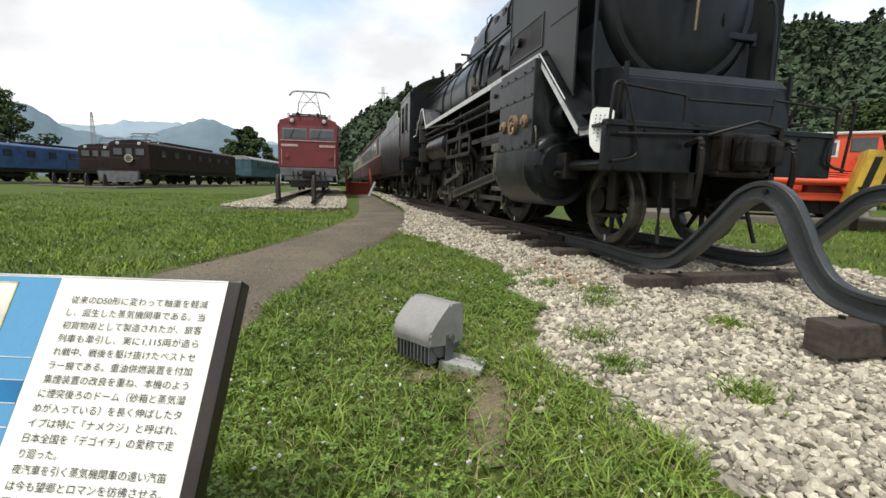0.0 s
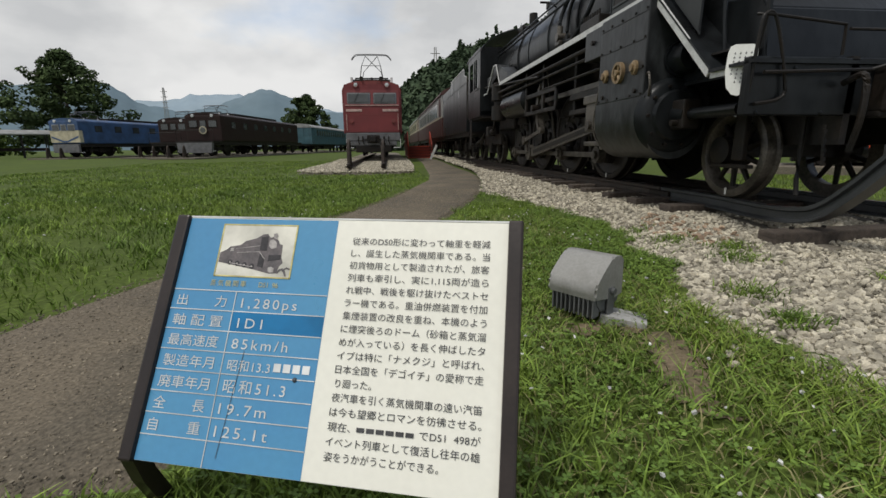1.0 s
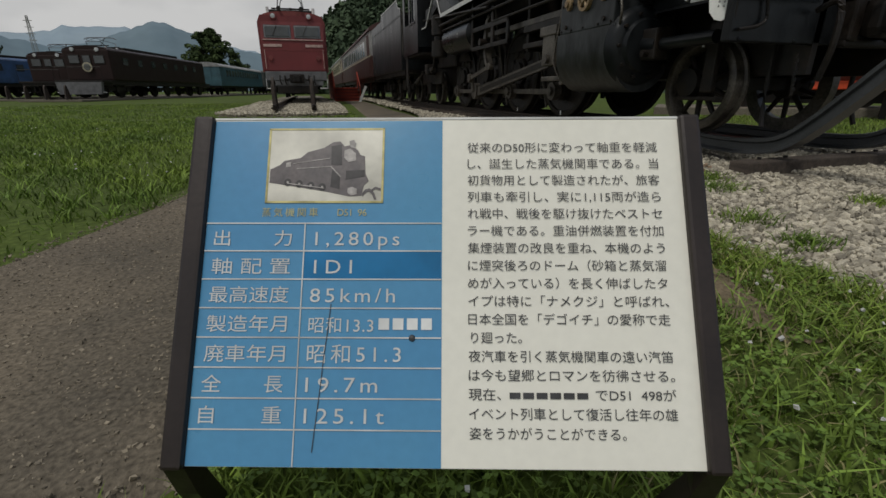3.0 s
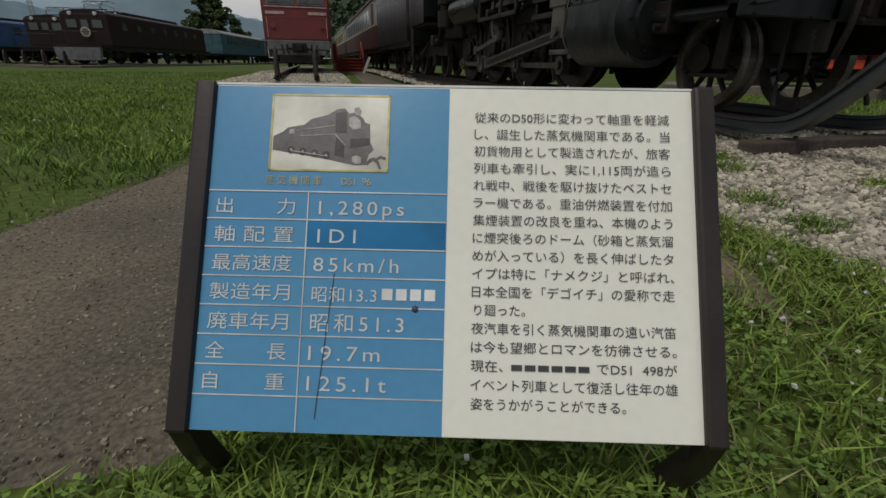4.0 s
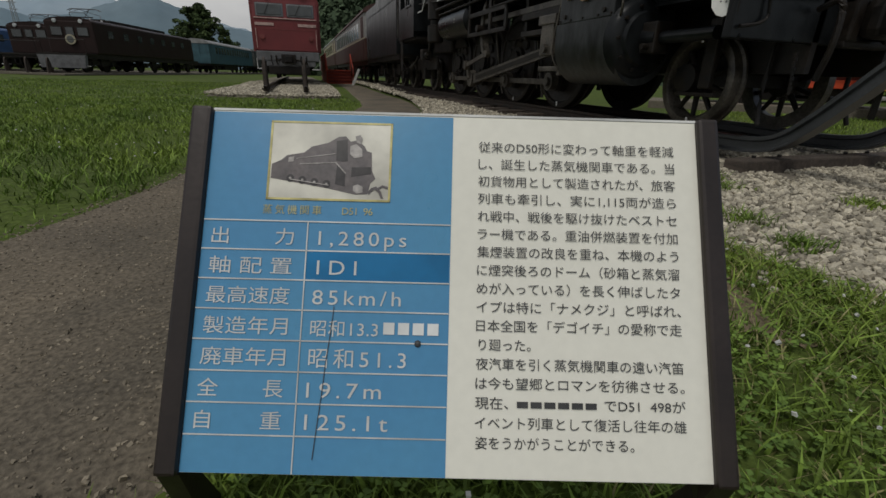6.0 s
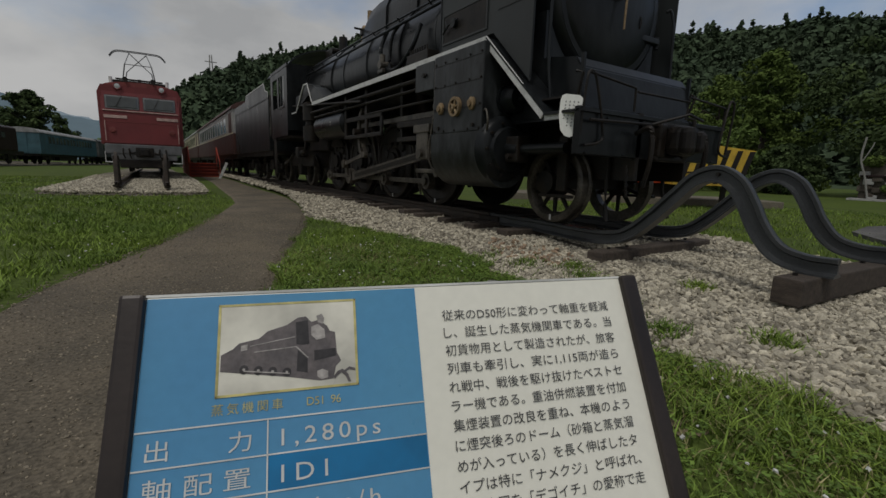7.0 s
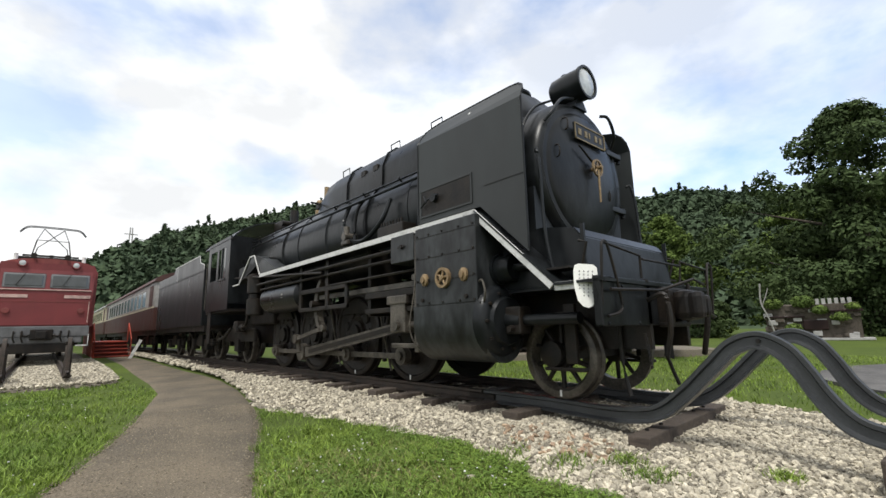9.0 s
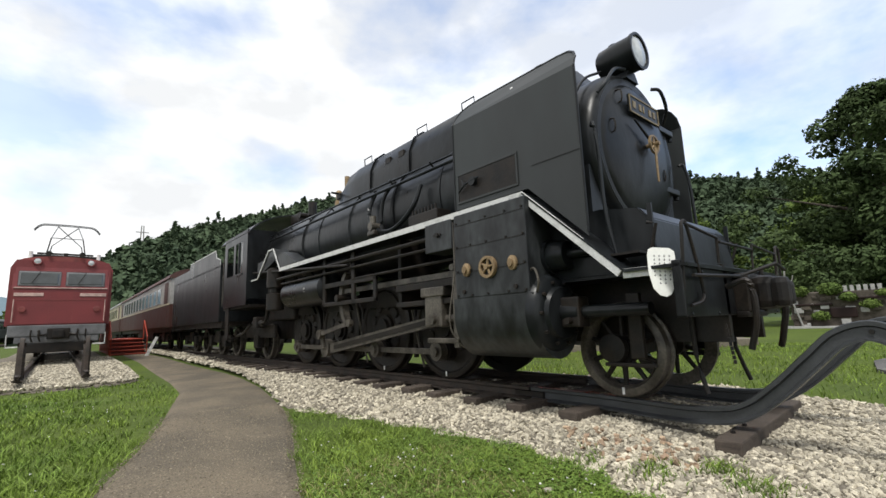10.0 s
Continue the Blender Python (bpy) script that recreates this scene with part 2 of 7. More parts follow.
# distance haze is put into both mountain colours, paler for the farther range
M_MOUNTAIN = mat("haze_blue_mountain", (0.155, 0.205, 0.235), 1.0, 0, 0.08, 0.004, 0.02, 0.0, 0.0, (0.13, 0.18, 0.21), 0.5)
M_MOUNTAINFAR = mat("pale_haze_mountain", (0.28, 0.34, 0.38), 1.0, 0, 0.05, 0.004, 0.02, 0.0, 0.0, (0.25, 0.315, 0.365), 0.5)


# ==== building helpers ====
def part(name, bm, material, parent, label="", smooth=False):
    me = bpy.data.meshes.new(name)
    bmesh.ops.recalc_face_normals(bm, faces=bm.faces)
    bm.to_mesh(me)
    bm.free()
    me.materials.append(material)
    if smooth:
        for p in me.polygons:
            p.use_smooth = True
        me.set_sharp_from_angle(angle=radians(40))
    ob = new(name, me)
    ob.parent = parent
    return tagged(ob, label)


def solid(name, bm, material, label="", category="", group="", kind="", smooth=False):
    return tagged(part(name, bm, material, None, label, smooth), label, category, group, kind)


def thing(name, label, category, m=None, group=""):
    ob = new(name)
    ob.empty_display_size = 0.2
    if m is not None:
        ob.matrix_basis = m
    return tagged(ob, label, category, group)


def fast_mesh(name, verts, faces, material):
    me = bpy.data.meshes.new(name)
    me.from_pydata([tuple(v) for v in verts], [], [tuple(f) for f in faces])
    me.materials.append(material)
    return new(name, me)


def bms(*steps):
    bm = bmesh.new()
    for fn, *args in steps:
        fn(bm, *args)
    return bm


def box(bm, x0, x1, y0, y1, z0, z1, bev=0.0):
    made = bmesh.ops.create_cube(bm, size=1.0)["verts"]
    for v in made:
        v.co = Vector((x0 + (v.co.x + 0.5) * (x1 - x0), y0 + (v.co.y + 0.5) * (y1 - y0), z0 + (v.co.z + 0.5) * (z1 - z0)))
    if bev:
        edges = list({e for v in made for e in v.link_edges})
        bmesh.ops.bevel(bm, geom=edges, offset=bev, segments=2, affect="EDGES", profile=0.6)


def rod(bm, p, q, r, seg=10, r2=None):
    p, q = Vector(p), Vector(q)
    d = q - p
    m = Matrix.Translation((p + q) / 2) @ d.to_track_quat("Z", "Y").to_matrix().to_4x4()
    bmesh.ops.create_cone(bm, cap_ends=True, segments=seg, radius1=r, radius2=r if r2 is None else r2, depth=d.length, matrix=m)


def prism(bm, poly, axis, a, b):
    """A polygon of two coordinates, pushed along an axis from a to b. axis x: (y, z); y: (x, z); z: (x, y)."""
    def at(u, v, w):
        return {"x": (w, u, v), "y": (u, w, v), "z": (u, v, w)}[axis]
    lo = [bm.verts.new(at(u, v, a)) for u, v in poly]
    hi = [bm.verts.new(at(u, v, b)) for u, v in poly]
    n = len(poly)
    bm.faces.new(lo)
    bm.faces.new(hi[::-1])
    for i in range(n):
        bm.faces.new((lo[i], lo[(i + 1) % n], hi[(i + 1) % n], hi[i]))


def sweep(bm, path, section, up=Vector((0, 0, 1)), closed=False):
    """Carries a closed section of (side, up) along a path of points."""
    rings = []
    pts = [Vector(p) for p in path]
    for i, p in enumerate(pts):
        d = (pts[min(i + 1, len(pts) - 1)] - pts[max(i - 1, 0)]).normalized()
        side = d.cross(up)
        if side.length < 1e-4:
            side = Vector((1, 0, 0))
        side.normalize()
        u = side.cross(d).normalized()
        rings.append([bm.verts.new(p + side * s + u * h) for s, h in section])
    n = len(section)
    for a, b in zip(rings, rings[1:]):
        for i in range(n):
            bm.faces.new((a[i], a[(i + 1) % n], b[(i + 1) % n], b[i]))
    bm.faces.new(rings[0])
    bm.faces.new(rings[-1][::-1])


def pipe(bm, path, r, seg=8, up=Vector((0.13, 0.21, 1))):
    sweep(bm, path, [(r * math.cos(a * 2 * math.pi / seg), r * math.sin(a * 2 * math.pi / seg)) for a in range(seg)], up)


def lathe(bm, profile, m, seg=32):
    """Turns a profile of (radius, height) about the local z axis, then places it by m."""
    rings = [[bm.verts.new(m @ Vector((r * math.cos(2 * math.pi * k / seg), r * math.sin(2 * math.pi * k / seg), h))) for k in range(seg)] for r, h in profile]
    for a, b in zip(rings, rings[1:]):
        for k in range(seg):
            bm.faces.new((a[k], a[(k + 1) % seg], b[(k + 1) % seg], b[k]))
    if profile[0] == profile[-1]:
        return
    for ring, flip in ((rings[0], True), (rings[-1], False)):
        if (ring[0].co - ring[seg // 2].co).length > 1e-4:
            bm.faces.new(ring[::-1] if flip else ring)


def curve(points, steps=8):
    """A smooth line through the points (Catmull-Rom)."""
    p = [Vector(q) for q in points]
    p = [p[0] * 2 - p[1]] + p + [p[-1] * 2 - p[-2]]
    out = []
    for i in range(1, len(p) - 2):
        for s in range(steps):
            t = s / steps
            out.append(0.5 * ((2 * p[i]) + (p[i + 1] - p[i - 1]) * t + (2 * p[i - 1] - 5 * p[i] + 4 * p[i + 1] - p[i + 2]) * t * t + (3 * p[i] - p[i - 1] - 3 * p[i + 1] + p[i + 2]) * t ** 3))
    out.append(p[-2])
    return out


ALONG_Y = Matrix.Rotation(radians(-90), 4, "X")    # local z to +y
ALONG_X = Matrix.Rotation(radians(90), 4, "Y")     # local z to +x


# ==== ground, path and track bed ====
GROUND = -0.30


def smooth_step(a, b, x):
    t = np.clip((x - a) / (b - a), 0, 1)
    return t * t * (3 - 2 * t)


def near_line(poly, x, y):
    """The least distance from points to a line of (x, y)."""
    best = np.full(np.shape(x), 1e9)
    for (ax, ay), (bx, by) in zip(poly, poly[1:]):
        dx, dy = bx - ax, by - ay
        t = np.clip(((x - ax) * dx + (y - ay) * dy) / (dx * dx + dy * dy), 0, 1)
        best = np.minimum(best, np.hypot(x - ax - t * dx, y - ay - t * dy))
    return best


def inside(poly, x, y):
    """Which points lie in a closed polygon."""
    hit = np.zeros(np.shape(x), bool)
    for (ax, ay), (bx, by) in zip(poly, poly[1:] + poly[:1]):
        cross = ((ay > y) != (by > y)) & (x < (bx - ax) * (y - ay) / (by - ay + 1e-12) + ax)
        hit ^= cross
    return hit


PATH_LEFT = [(-7.0, -6.0), (-6.3, -3.0), (-5.8, -1.75), (-5.5, -1.1), (-5.3, -0.6), (-5.08, 0.3), (-4.62, 1.4), (-4.1, 2.9), (-3.75, 4.1), (-3.05, 6.95), (-2.85, 9.1), (-2.7, 12.0), (-2.5, 17.0), (-2.4, 24.0)]
PATH_RIGHT = [(-1.3, 24.0), (-1.3, 18.0), (-1.3, 11.0), (-1.5, 8.5), (-1.82, 6.22), (-2.3, 3.9), (-2.66, 2.69), (-3.14, 1.42), (-3.5, 0.42), (-3.88, -0.85), (-3.98, -1.65), (-4.3, -2.4), (-4.6, -3.07), (-5.05, -3.05), (-5.6, -3.3), (-6.2, -6.0)]
PATCH_EDGE = [(-2.3, 3.7), (-2.03, 2.77), (-1.85, 1.83), (-1.72, 1.14), (-1.70, 0.45), (-1.80, -0.1), (-1.97, -0.65), (-1.99, -1.27), (-2.19, -1.67), (-2.43, -1.83), (-2.40, -2.05), (-2.30, -2.3), (-2.25, -2.48), (-2.28, -2.7), (-2.26, -2.97), (-2.24, -3.3), (-2.1, -4.2), (-1.6, -5.5), (-1.5, -7.5)]
ISLAND = [(-6.9, 10.6), (-6.2, 10.1), (-4.6, 9.8), (-3.5, 9.9), (-3.2, 10.6), (-3.05, 14.0), (-3.05, 46.0), (-6.7, 46.0), (-6.8, 14.0)]
path_poly = PATH_LEFT + PATH_RIGHT
bed_poly = PATCH_EDGE[::-1] + PATH_RIGHT[5::-1] + [(-1.5, 70.0), (2.3, 70.0), (2.35, 10.0), (2.4, 2.0), (2.25, 0.0), (1.95, -1.2), (1.6, -2.5), (1.4, -3.2), (1.3, -5.0), (1.3, -7.5)]


def ground_height(x, y):
    """Grass a little below the rails, lower by the sign and rising gently to the far end of the lawn."""
    base = GROUND + 0.02 * np.sin(x * 0.7) * np.cos(y * 0.5)
    return base + 0.14 * smooth_step(9.0, 30.0, y) - 0.055 * smooth_step(0.0, -2.8, y)


def bed_height(x, y):
    rise = smooth_step(2.3, 1.0, np.abs(x)) * (0.25 + 0.75 * smooth_step(-1.6, 0.4, y))
    edge = smooth_step(0.0, 0.35, near_line(PATCH_EDGE, x, y))
    return ground_height(x, y) - 0.01 + 0.025 * edge + 0.10 * rise * edge + 0.010 * np.sin(x * 5.1 + y * 3.3) * np.sin(y * 4.1 - x * 2.2) * edge


def sheet(name, xs, ys, height, keep, material):
    """A grid sheet over the cells whose middle keep() accepts."""
    gx, gy = np.meshgrid(xs, ys)
    gz = height(gx, gy)
    nx, ny = len(xs), len(ys)
    verts = np.stack([gx.ravel(), gy.ravel(), gz.ravel()], 1)
    cx, cy = np.meshgrid((xs[1:] + xs[:-1]) / 2, (ys[1:] + ys[:-1]) / 2)
    k = keep(cx, cy)
    i, j = np.nonzero(k)
    a = i * nx + j
    faces = np.stack([a, a + 1, a + nx + 1, a + nx], 1)
    used, inv = np.unique(faces, return_inverse=True)
    ob = fast_mesh(name, verts[used], inv.reshape(-1, 4), material)
    for p in ob.data.polygons:
        p.use_smooth = True
    return ob


# one ground sheet to the horizon, finer near by
def spaced(limit):
    a = np.linspace(0, 14, 71)
    b = 14 * (limit / 14) ** np.linspace(0, 1, 46)[1:]
    h = np.r_[a, b]
    return np.r_[-h[:0:-1], h]


ground = sheet("ground", spaced(2500), spaced(2500), ground_height, lambda x, y: np.ones_like(x, bool), M_LAWN)
tagged(ground, "mown green lawn with clover and worn patches", "lawn", kind="structure")

fine_x, fine_y = np.arange(-7.6, -1.4, 0.05), np.arange(-6.0, 24.0, 0.05)
walk_path = sheet("pavement", fine_x, fine_y, lambda x, y: ground_height(x, y) + 0.022 - 0.03 * smooth_step(0.12, 0.0, np.minimum(near_line(PATH_LEFT, x, y), near_line(PATH_RIGHT, x, y))), lambda x, y: inside(path_poly, x, y), M_ASPHALT)
tagged(walk_path, "worn brownish asphalt footpath curving through the lawn", "footpath", kind="structure")

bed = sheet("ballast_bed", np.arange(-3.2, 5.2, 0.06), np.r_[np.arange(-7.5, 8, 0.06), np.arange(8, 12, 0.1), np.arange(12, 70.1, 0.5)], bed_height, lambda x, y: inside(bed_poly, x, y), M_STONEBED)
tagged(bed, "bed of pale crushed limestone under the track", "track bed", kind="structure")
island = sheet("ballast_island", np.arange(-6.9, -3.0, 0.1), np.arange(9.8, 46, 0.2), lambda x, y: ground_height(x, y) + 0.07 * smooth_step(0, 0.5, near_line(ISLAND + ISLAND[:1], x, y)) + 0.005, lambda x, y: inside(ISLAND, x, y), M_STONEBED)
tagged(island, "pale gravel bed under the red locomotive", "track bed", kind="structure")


def stones(name, centres, sizes, material, seed, chips=False):
    """Broken stones: chipped, flattened lumps of eight corners, each turned its own way."""
    rng = np.random.default_rng(seed)
    if chips:
        g = (1 + 5 ** 0.5) / 2
        base = np.array([(-1, g, 0), (1, g, 0), (-1, -g, 0), (1, -g, 0), (0, -1, g), (0, 1, g), (0, -1, -g), (0, 1, -g), (g, 0, -1), (g, 0, 1), (-g, 0, -1), (-g, 0, 1)]) * 0.30
        quads = np.array([(0, 11, 5), (0, 5, 1), (0, 1, 7), (0, 7, 10), (0, 10, 11), (1, 5, 9), (5, 11, 4), (11, 10, 2), (10, 7, 6), (7, 1, 8), (3, 9, 4), (3, 4, 2), (3, 2, 6), (3, 6, 8), (3, 8, 9), (4, 9, 5), (2, 4, 11), (6, 2, 10), (8, 6, 7), (9, 8, 1)])
    else:
        base = np.array([(sx, sy, sz) for sx in (-1, 1) for sy in (-1, 1) for sz in (-1, 1)], float) * 0.5
        quads = np.array([(0, 1, 3, 2), (4, 6, 7, 5), (0, 4, 5, 1), (2, 3, 7, 6), (0, 2, 6, 4), (1, 5, 7, 3)])
    n, m = len(centres), len(base)
    pts = base[None] * (1 + rng.uniform(-0.42, 0.3, (n, m, 3))) * rng.uniform(0.6, 1.2, (n, 1, 3)) * np.array([1.2, 1.0, 0.66])
    q = rng.normal(size=(n, 4)) * np.array([1.5, 0.5, 0.5, 1.5])
    q /= np.linalg.norm(q, axis=1, keepdims=True)
    w, x, y, z = q.T
    rot = np.stack([1 - 2 * (y * y + z * z), 2 * (x * y - z * w), 2 * (x * z + y * w), 2 * (x * y + z * w), 1 - 2 * (x * x + z * z), 2 * (y * z - x * w), 2 * (x * z - y * w), 2 * (y * z + x * w), 1 - 2 * (x * x + y * y)], 1).reshape(n, 3, 3)
    pts = np.einsum("nij,nkj->nki", rot, pts * sizes[:, None, None]) + centres[:, None]
    faces = (quads[None] + m * np.arange(n)[:, None, None]).reshape(-1, quads.shape[1])
    return fast_mesh(name, pts.reshape(-1, 3), faces, material)


def scatter(seed, n, x0, x1, y0, y1, keep):
    rng = np.random.default_rng(seed)
    x, y = rng.uniform(x0, x1, n), rng.uniform(y0, y1, n)
    k = keep(x, y)
    return x[k], y[k], rng


def bed_stones(seed, n, x0, x1, y0, y1, lo, hi, name, label, chips=False):
    ragged = lambda x, y: inside(bed_poly, x + 0.06 * np.sin(9 * y + 2 * x), y + 0.05 * np.sin(11 * x)) & ~((np.abs(np.abs(x) - 0.57) < 0.085) & (y > -1.2))
    x, y, rng = scatter(seed, n, x0, x1, y0, y1, ragged)
    s = lo + (hi - lo) * rng.uniform(0, 1, len(x)) ** 1.6 * rng.uniform(0.8, 1.35, len(x))
    z = bed_height(x, y) + s * rng.uniform(0.0, 0.28, len(x))
    ob = stones(name, np.stack([x, y, z], 1), s, M_STONE, seed + 1, chips)
    return tagged(ob, label, "ballast", kind="stuff")


bed_stones(11, 60000, -2.75, 0.9, -4.4, 2.2, 0.020, 0.050, "ballast_stones", "loose pale limestone ballast beside the track", True)
bed_stones(10, 9000, 0.9, 1.9, -5.0, 2.6, 0.024, 0.055, "ballast_stones", "loose pale limestone ballast between the bent rails")
bed_stones(9, 3500, -2.8, 0.9, 2.2, 2.6, 0.028, 0.055, "ballast_stones", "loose pale limestone ballast beside the wheels")
bed_stones(12, 34000, -2.8, 2.5, 2.6, 12.0, 0.024, 0.046, "ballast_stones", "loose pale limestone ballast along the track")
bed_stones(13, 12000, 1.9, 5.0, -6.0, 2.6, 0.035, 0.06, "ballast_stones", "loose pale limestone ballast on the far side of the track")
bed_stones(14, 5000, -2.6, 0.6, 12.0, 26.0, 0.06, 0.10, "ballast_stones", "pale ballast far along the track")
x, y, rng = scatter(15, 15000, -6.9, -3.0, 9.8, 22.0, lambda x, y: inside(ISLAND, x, y))
tagged(stones("ballast_stones", np.stack([x, y, ground_height(x, y) + 0.085], 1), rng.uniform(0.035, 0.065, len(x)), M_STONE, 16), "pale gravel before the red locomotive", "ballast", kind="stuff")
x, y, rng = scatter(17, 150, -1.75, -0.95, -1.1, 0.45, lambda x, y: ((x + 1.3) / 0.33) ** 2 + ((y + 0.35) / 0.6) ** 2 < 1)
tagged(stones("rusty_stones", np.stack([x, y, bed_height(x, y) + 0.022], 1), rng.uniform(0.02, 0.045, len(x)), M_STONERUST, 18), "rust-stained ballast stones beside the leading wheel", "ballast", kind="stuff")


x, y, rng = scatter(19, 60000, -6.4, -2.4, -4.0, 4.5, lambda x, y: inside(path_poly, x, y))
tagged(stones("path_grit", np.stack([x, y, ground_height(x, y) + 0.0215], 1), rng.uniform(0.004, 0.010, len(x)) * rng.uniform(0.6, 1.3, len(x)), M_GRIT, 20), "pale grit and aggregate showing in the worn asphalt", "grit", kind="stuff")


def blades(name, x, y, z, height, width, material, seed, lean=0.55, kind="stuff", label="", category="grass"):
    """Grass blades: a bent, tapering strip of two pieces each."""
    rng = np.random.default_rng(seed)
    n = len(x)
    h = height * rng.uniform(0.55, 1.25, n)
    a, b = rng.uniform(0, 2 * np.pi, n), rng.uniform(0, 2 * np.pi, n)
    side = np.stack([np.cos(a), np.sin(a), np.zeros(n)], 1) * (width * rng.uniform(0.7, 1.3, n))[:, None]
    tip = np.stack([np.cos(b), np.sin(b), np.zeros(n)], 1) * (h * lean * rng.uniform(0.3, 1.5, n))[:, None]
    root = np.stack([x, y, z], 1)
    up = np.array([0, 0, 1.0])
    mid = root + tip * 0.35 + up * (h * 0.6)[:, None]
    end = root + tip + up * (h * 0.95)[:, None]
    pts = np.stack([root - side, root + side, mid - side * 0.8, mid + side * 0.8, end], 1).reshape(-1, 3)
    k = 5 * np.arange(n)[:, None]
    faces = [tuple(f) for f in k + np.array([0, 1, 3, 2])] + [tuple(f) for f in k + np.array([2, 3, 4])]
    ob = fast_mesh(name, pts, faces, material)
    return tagged(ob, label, category, kind=kind)


def on_lawn(x, y):
    wob = 0.05 * np.sin(7 * y + 3 * x) + 0.03 * np.sin(17 * y)
    return ~inside(path_poly, x + wob, y) & ~inside(bed_poly, x + wob - 0.04, y) & ~inside(ISLAND, x, y)


def worn(x, y):
    """Bare, dry places in the turf."""
    return np.exp(-(((x + 2.80 + 0.08 * np.sin(6 * y)) / 0.13) ** 2 + ((y + 2.58) / 0.42) ** 2)) + 0.8 * np.exp(-(((x + 3.0) / 0.16) ** 2 + ((y + 2.18) / 0.1) ** 2))


def turf(seed, n, x0, x1, y0, y1, height, width, material, label, keep=None, lean=0.6, clump=True):
    x, y, rng = scatter(seed, n, x0, x1, y0, y1, on_lawn)
    ok = rng.uniform(0, 1, len(x)) > 0.9 * worn(x, y)
    if clump:
        ok &= rng.uniform(0, 1, len(x)) < 0.55 + 0.45 * np.sin(3.1 * x + 1.3 * np.sin(2.3 * y)) * np.sin(2.7 * y + 1.1)
    x, y = x[ok], y[ok]
    tall = height * (1 + 0.35 * np.sin(2.1 * x + 0.7) * np.sin(1.9 * y))
    blades("grass", x, y, ground_height(x, y) - 0.005, tall, width, material, seed + 1, lean, label=label)


patch = sheet("ground_bare_earth", np.arange(-3.5, -2.4, 0.02), np.arange(-3.6, -2.0, 0.02), lambda x, y: ground_height(x, y) + 0.007, lambda x, y: worn(x, y) + 0.18 * np.sin(31 * x + 9 * np.sin(13 * y)) * np.sin(27 * y) > 0.5, M_EARTH)
tagged(patch, "bare dry brown earth worn through the turf", "bare earth", kind="structure")
turf(21, 75000, -5.0, -1.6, -4.4, 3.5, 0.060, 0.0030, M_GRASS, "short green turf beside the footpath", lean=0.9)
turf(23, 34000, -5.0, -1.6, -4.4, 0.5, 0.068, 0.0034, M_GRASS, "longer grass by the track", lean=1.1)
turf(25, 12000, -3.8, -1.9, -4.4, 1.0, 0.05, 0.0026, M_GRASSDRY, "dry straw-coloured grass in worn turf", clump=False, lean=1.2)
turf(27, 76000, -11.0, -3.0, -4.6, 8.0, 0.06, 0.0045, M_GRASS, "mown lawn beyond the footpath", lean=0.8)
turf(29, 45000, -17.0, -3.0, 8.0, 22.0, 0.06, 0.009, M_GRASS, "mown lawn towards the other locomotives")
turf(31, 32000, 2.2, 12.0, -6.0, 6.0, 0.07, 0.007, M_GRASS, "mown lawn on the far side of the track")
# tufts of long grass and broad weeds
x, y, rng = scatter(33, 420, -5.0, -1.9, -4.3, 2.2, on_lawn)
ok = rng.uniform(0, 1, len(x)) > 0.8 * worn(x, y)
x, y = x[ok], y[ok]
tx_, ty_ = (np.repeat(v, 34) + rng.normal(0, 0.028, 34 * len(v)) for v in (x, y))
blades("grass", tx_, ty_, ground_height(tx_, ty_) - 0.005, 0.082, 0.0036, M_GRASS, 34, 1.0, label="tufts of long bright grass in the turf")
x, y, rng = scatter(35, 1500, -12.0, -4.0, -1.0, 9.0, on_lawn)
tx_, ty_ = (np.repeat(v, 14) + rng.normal(0, 0.04, 14 * len(v)) for v in (x, y))
blades("grass", tx_, ty_, ground_height(tx_, ty_) - 0.005, 0.085, 0.006, M_GRASS, 36, 0.9, label="uneven tufts over the lawn")


def clover(seed, n, x0, x1, y0, y1, size, label):
    """Flat three-part leaves lying among the grass."""
    x, y, rng = scatter(seed, n, x0, x1, y0, y1, on_lawn)
    ok = rng.uniform(0, 1, len(x)) > worn(x, y)
    x, y = x[ok], y[ok]
    n = len(x)
    z = ground_height(x, y) + rng.uniform(0.012, 0.05, n)
    turn = rng.uniform(0, 2 * np.pi, n)
    pts, faces = [], []
    for k in range(3):
        a = turn + k * 2.094
        d = np.stack([np.cos(a), np.sin(a), rng.uniform(-0.2, 0.45, n)], 1) * (size * rng.uniform(0.7, 1.3, n))[:, None]
        s = np.stack([-np.sin(a), np.cos(a), rng.uniform(-0.3, 0.3, n)], 1) * (size * 0.45)
        c = np.stack([x, y, z], 1)
        base = sum(len(p) for p in pts)
        pts.append(np.stack([c, c + d * 0.6 + s, c + d, c + d * 0.6 - s], 1).reshape(-1, 3))
        faces += [tuple(f) for f in base + 4 * np.arange(n)[:, None] + np.array([0, 1, 2, 3])]
    tagged(fast_mesh("clover", np.concatenate(pts), faces, M_CLOVER), label, "clover", kind="stuff")


clover(41, 15000, -4.9, -1.7, -4.3, 1.5, 0.017, "small clover leaves among the turf")
clover(43, 5000, -2.3, -1.2, -1.6, 0.6, 0.016, "weeds at the edge of the ballast")
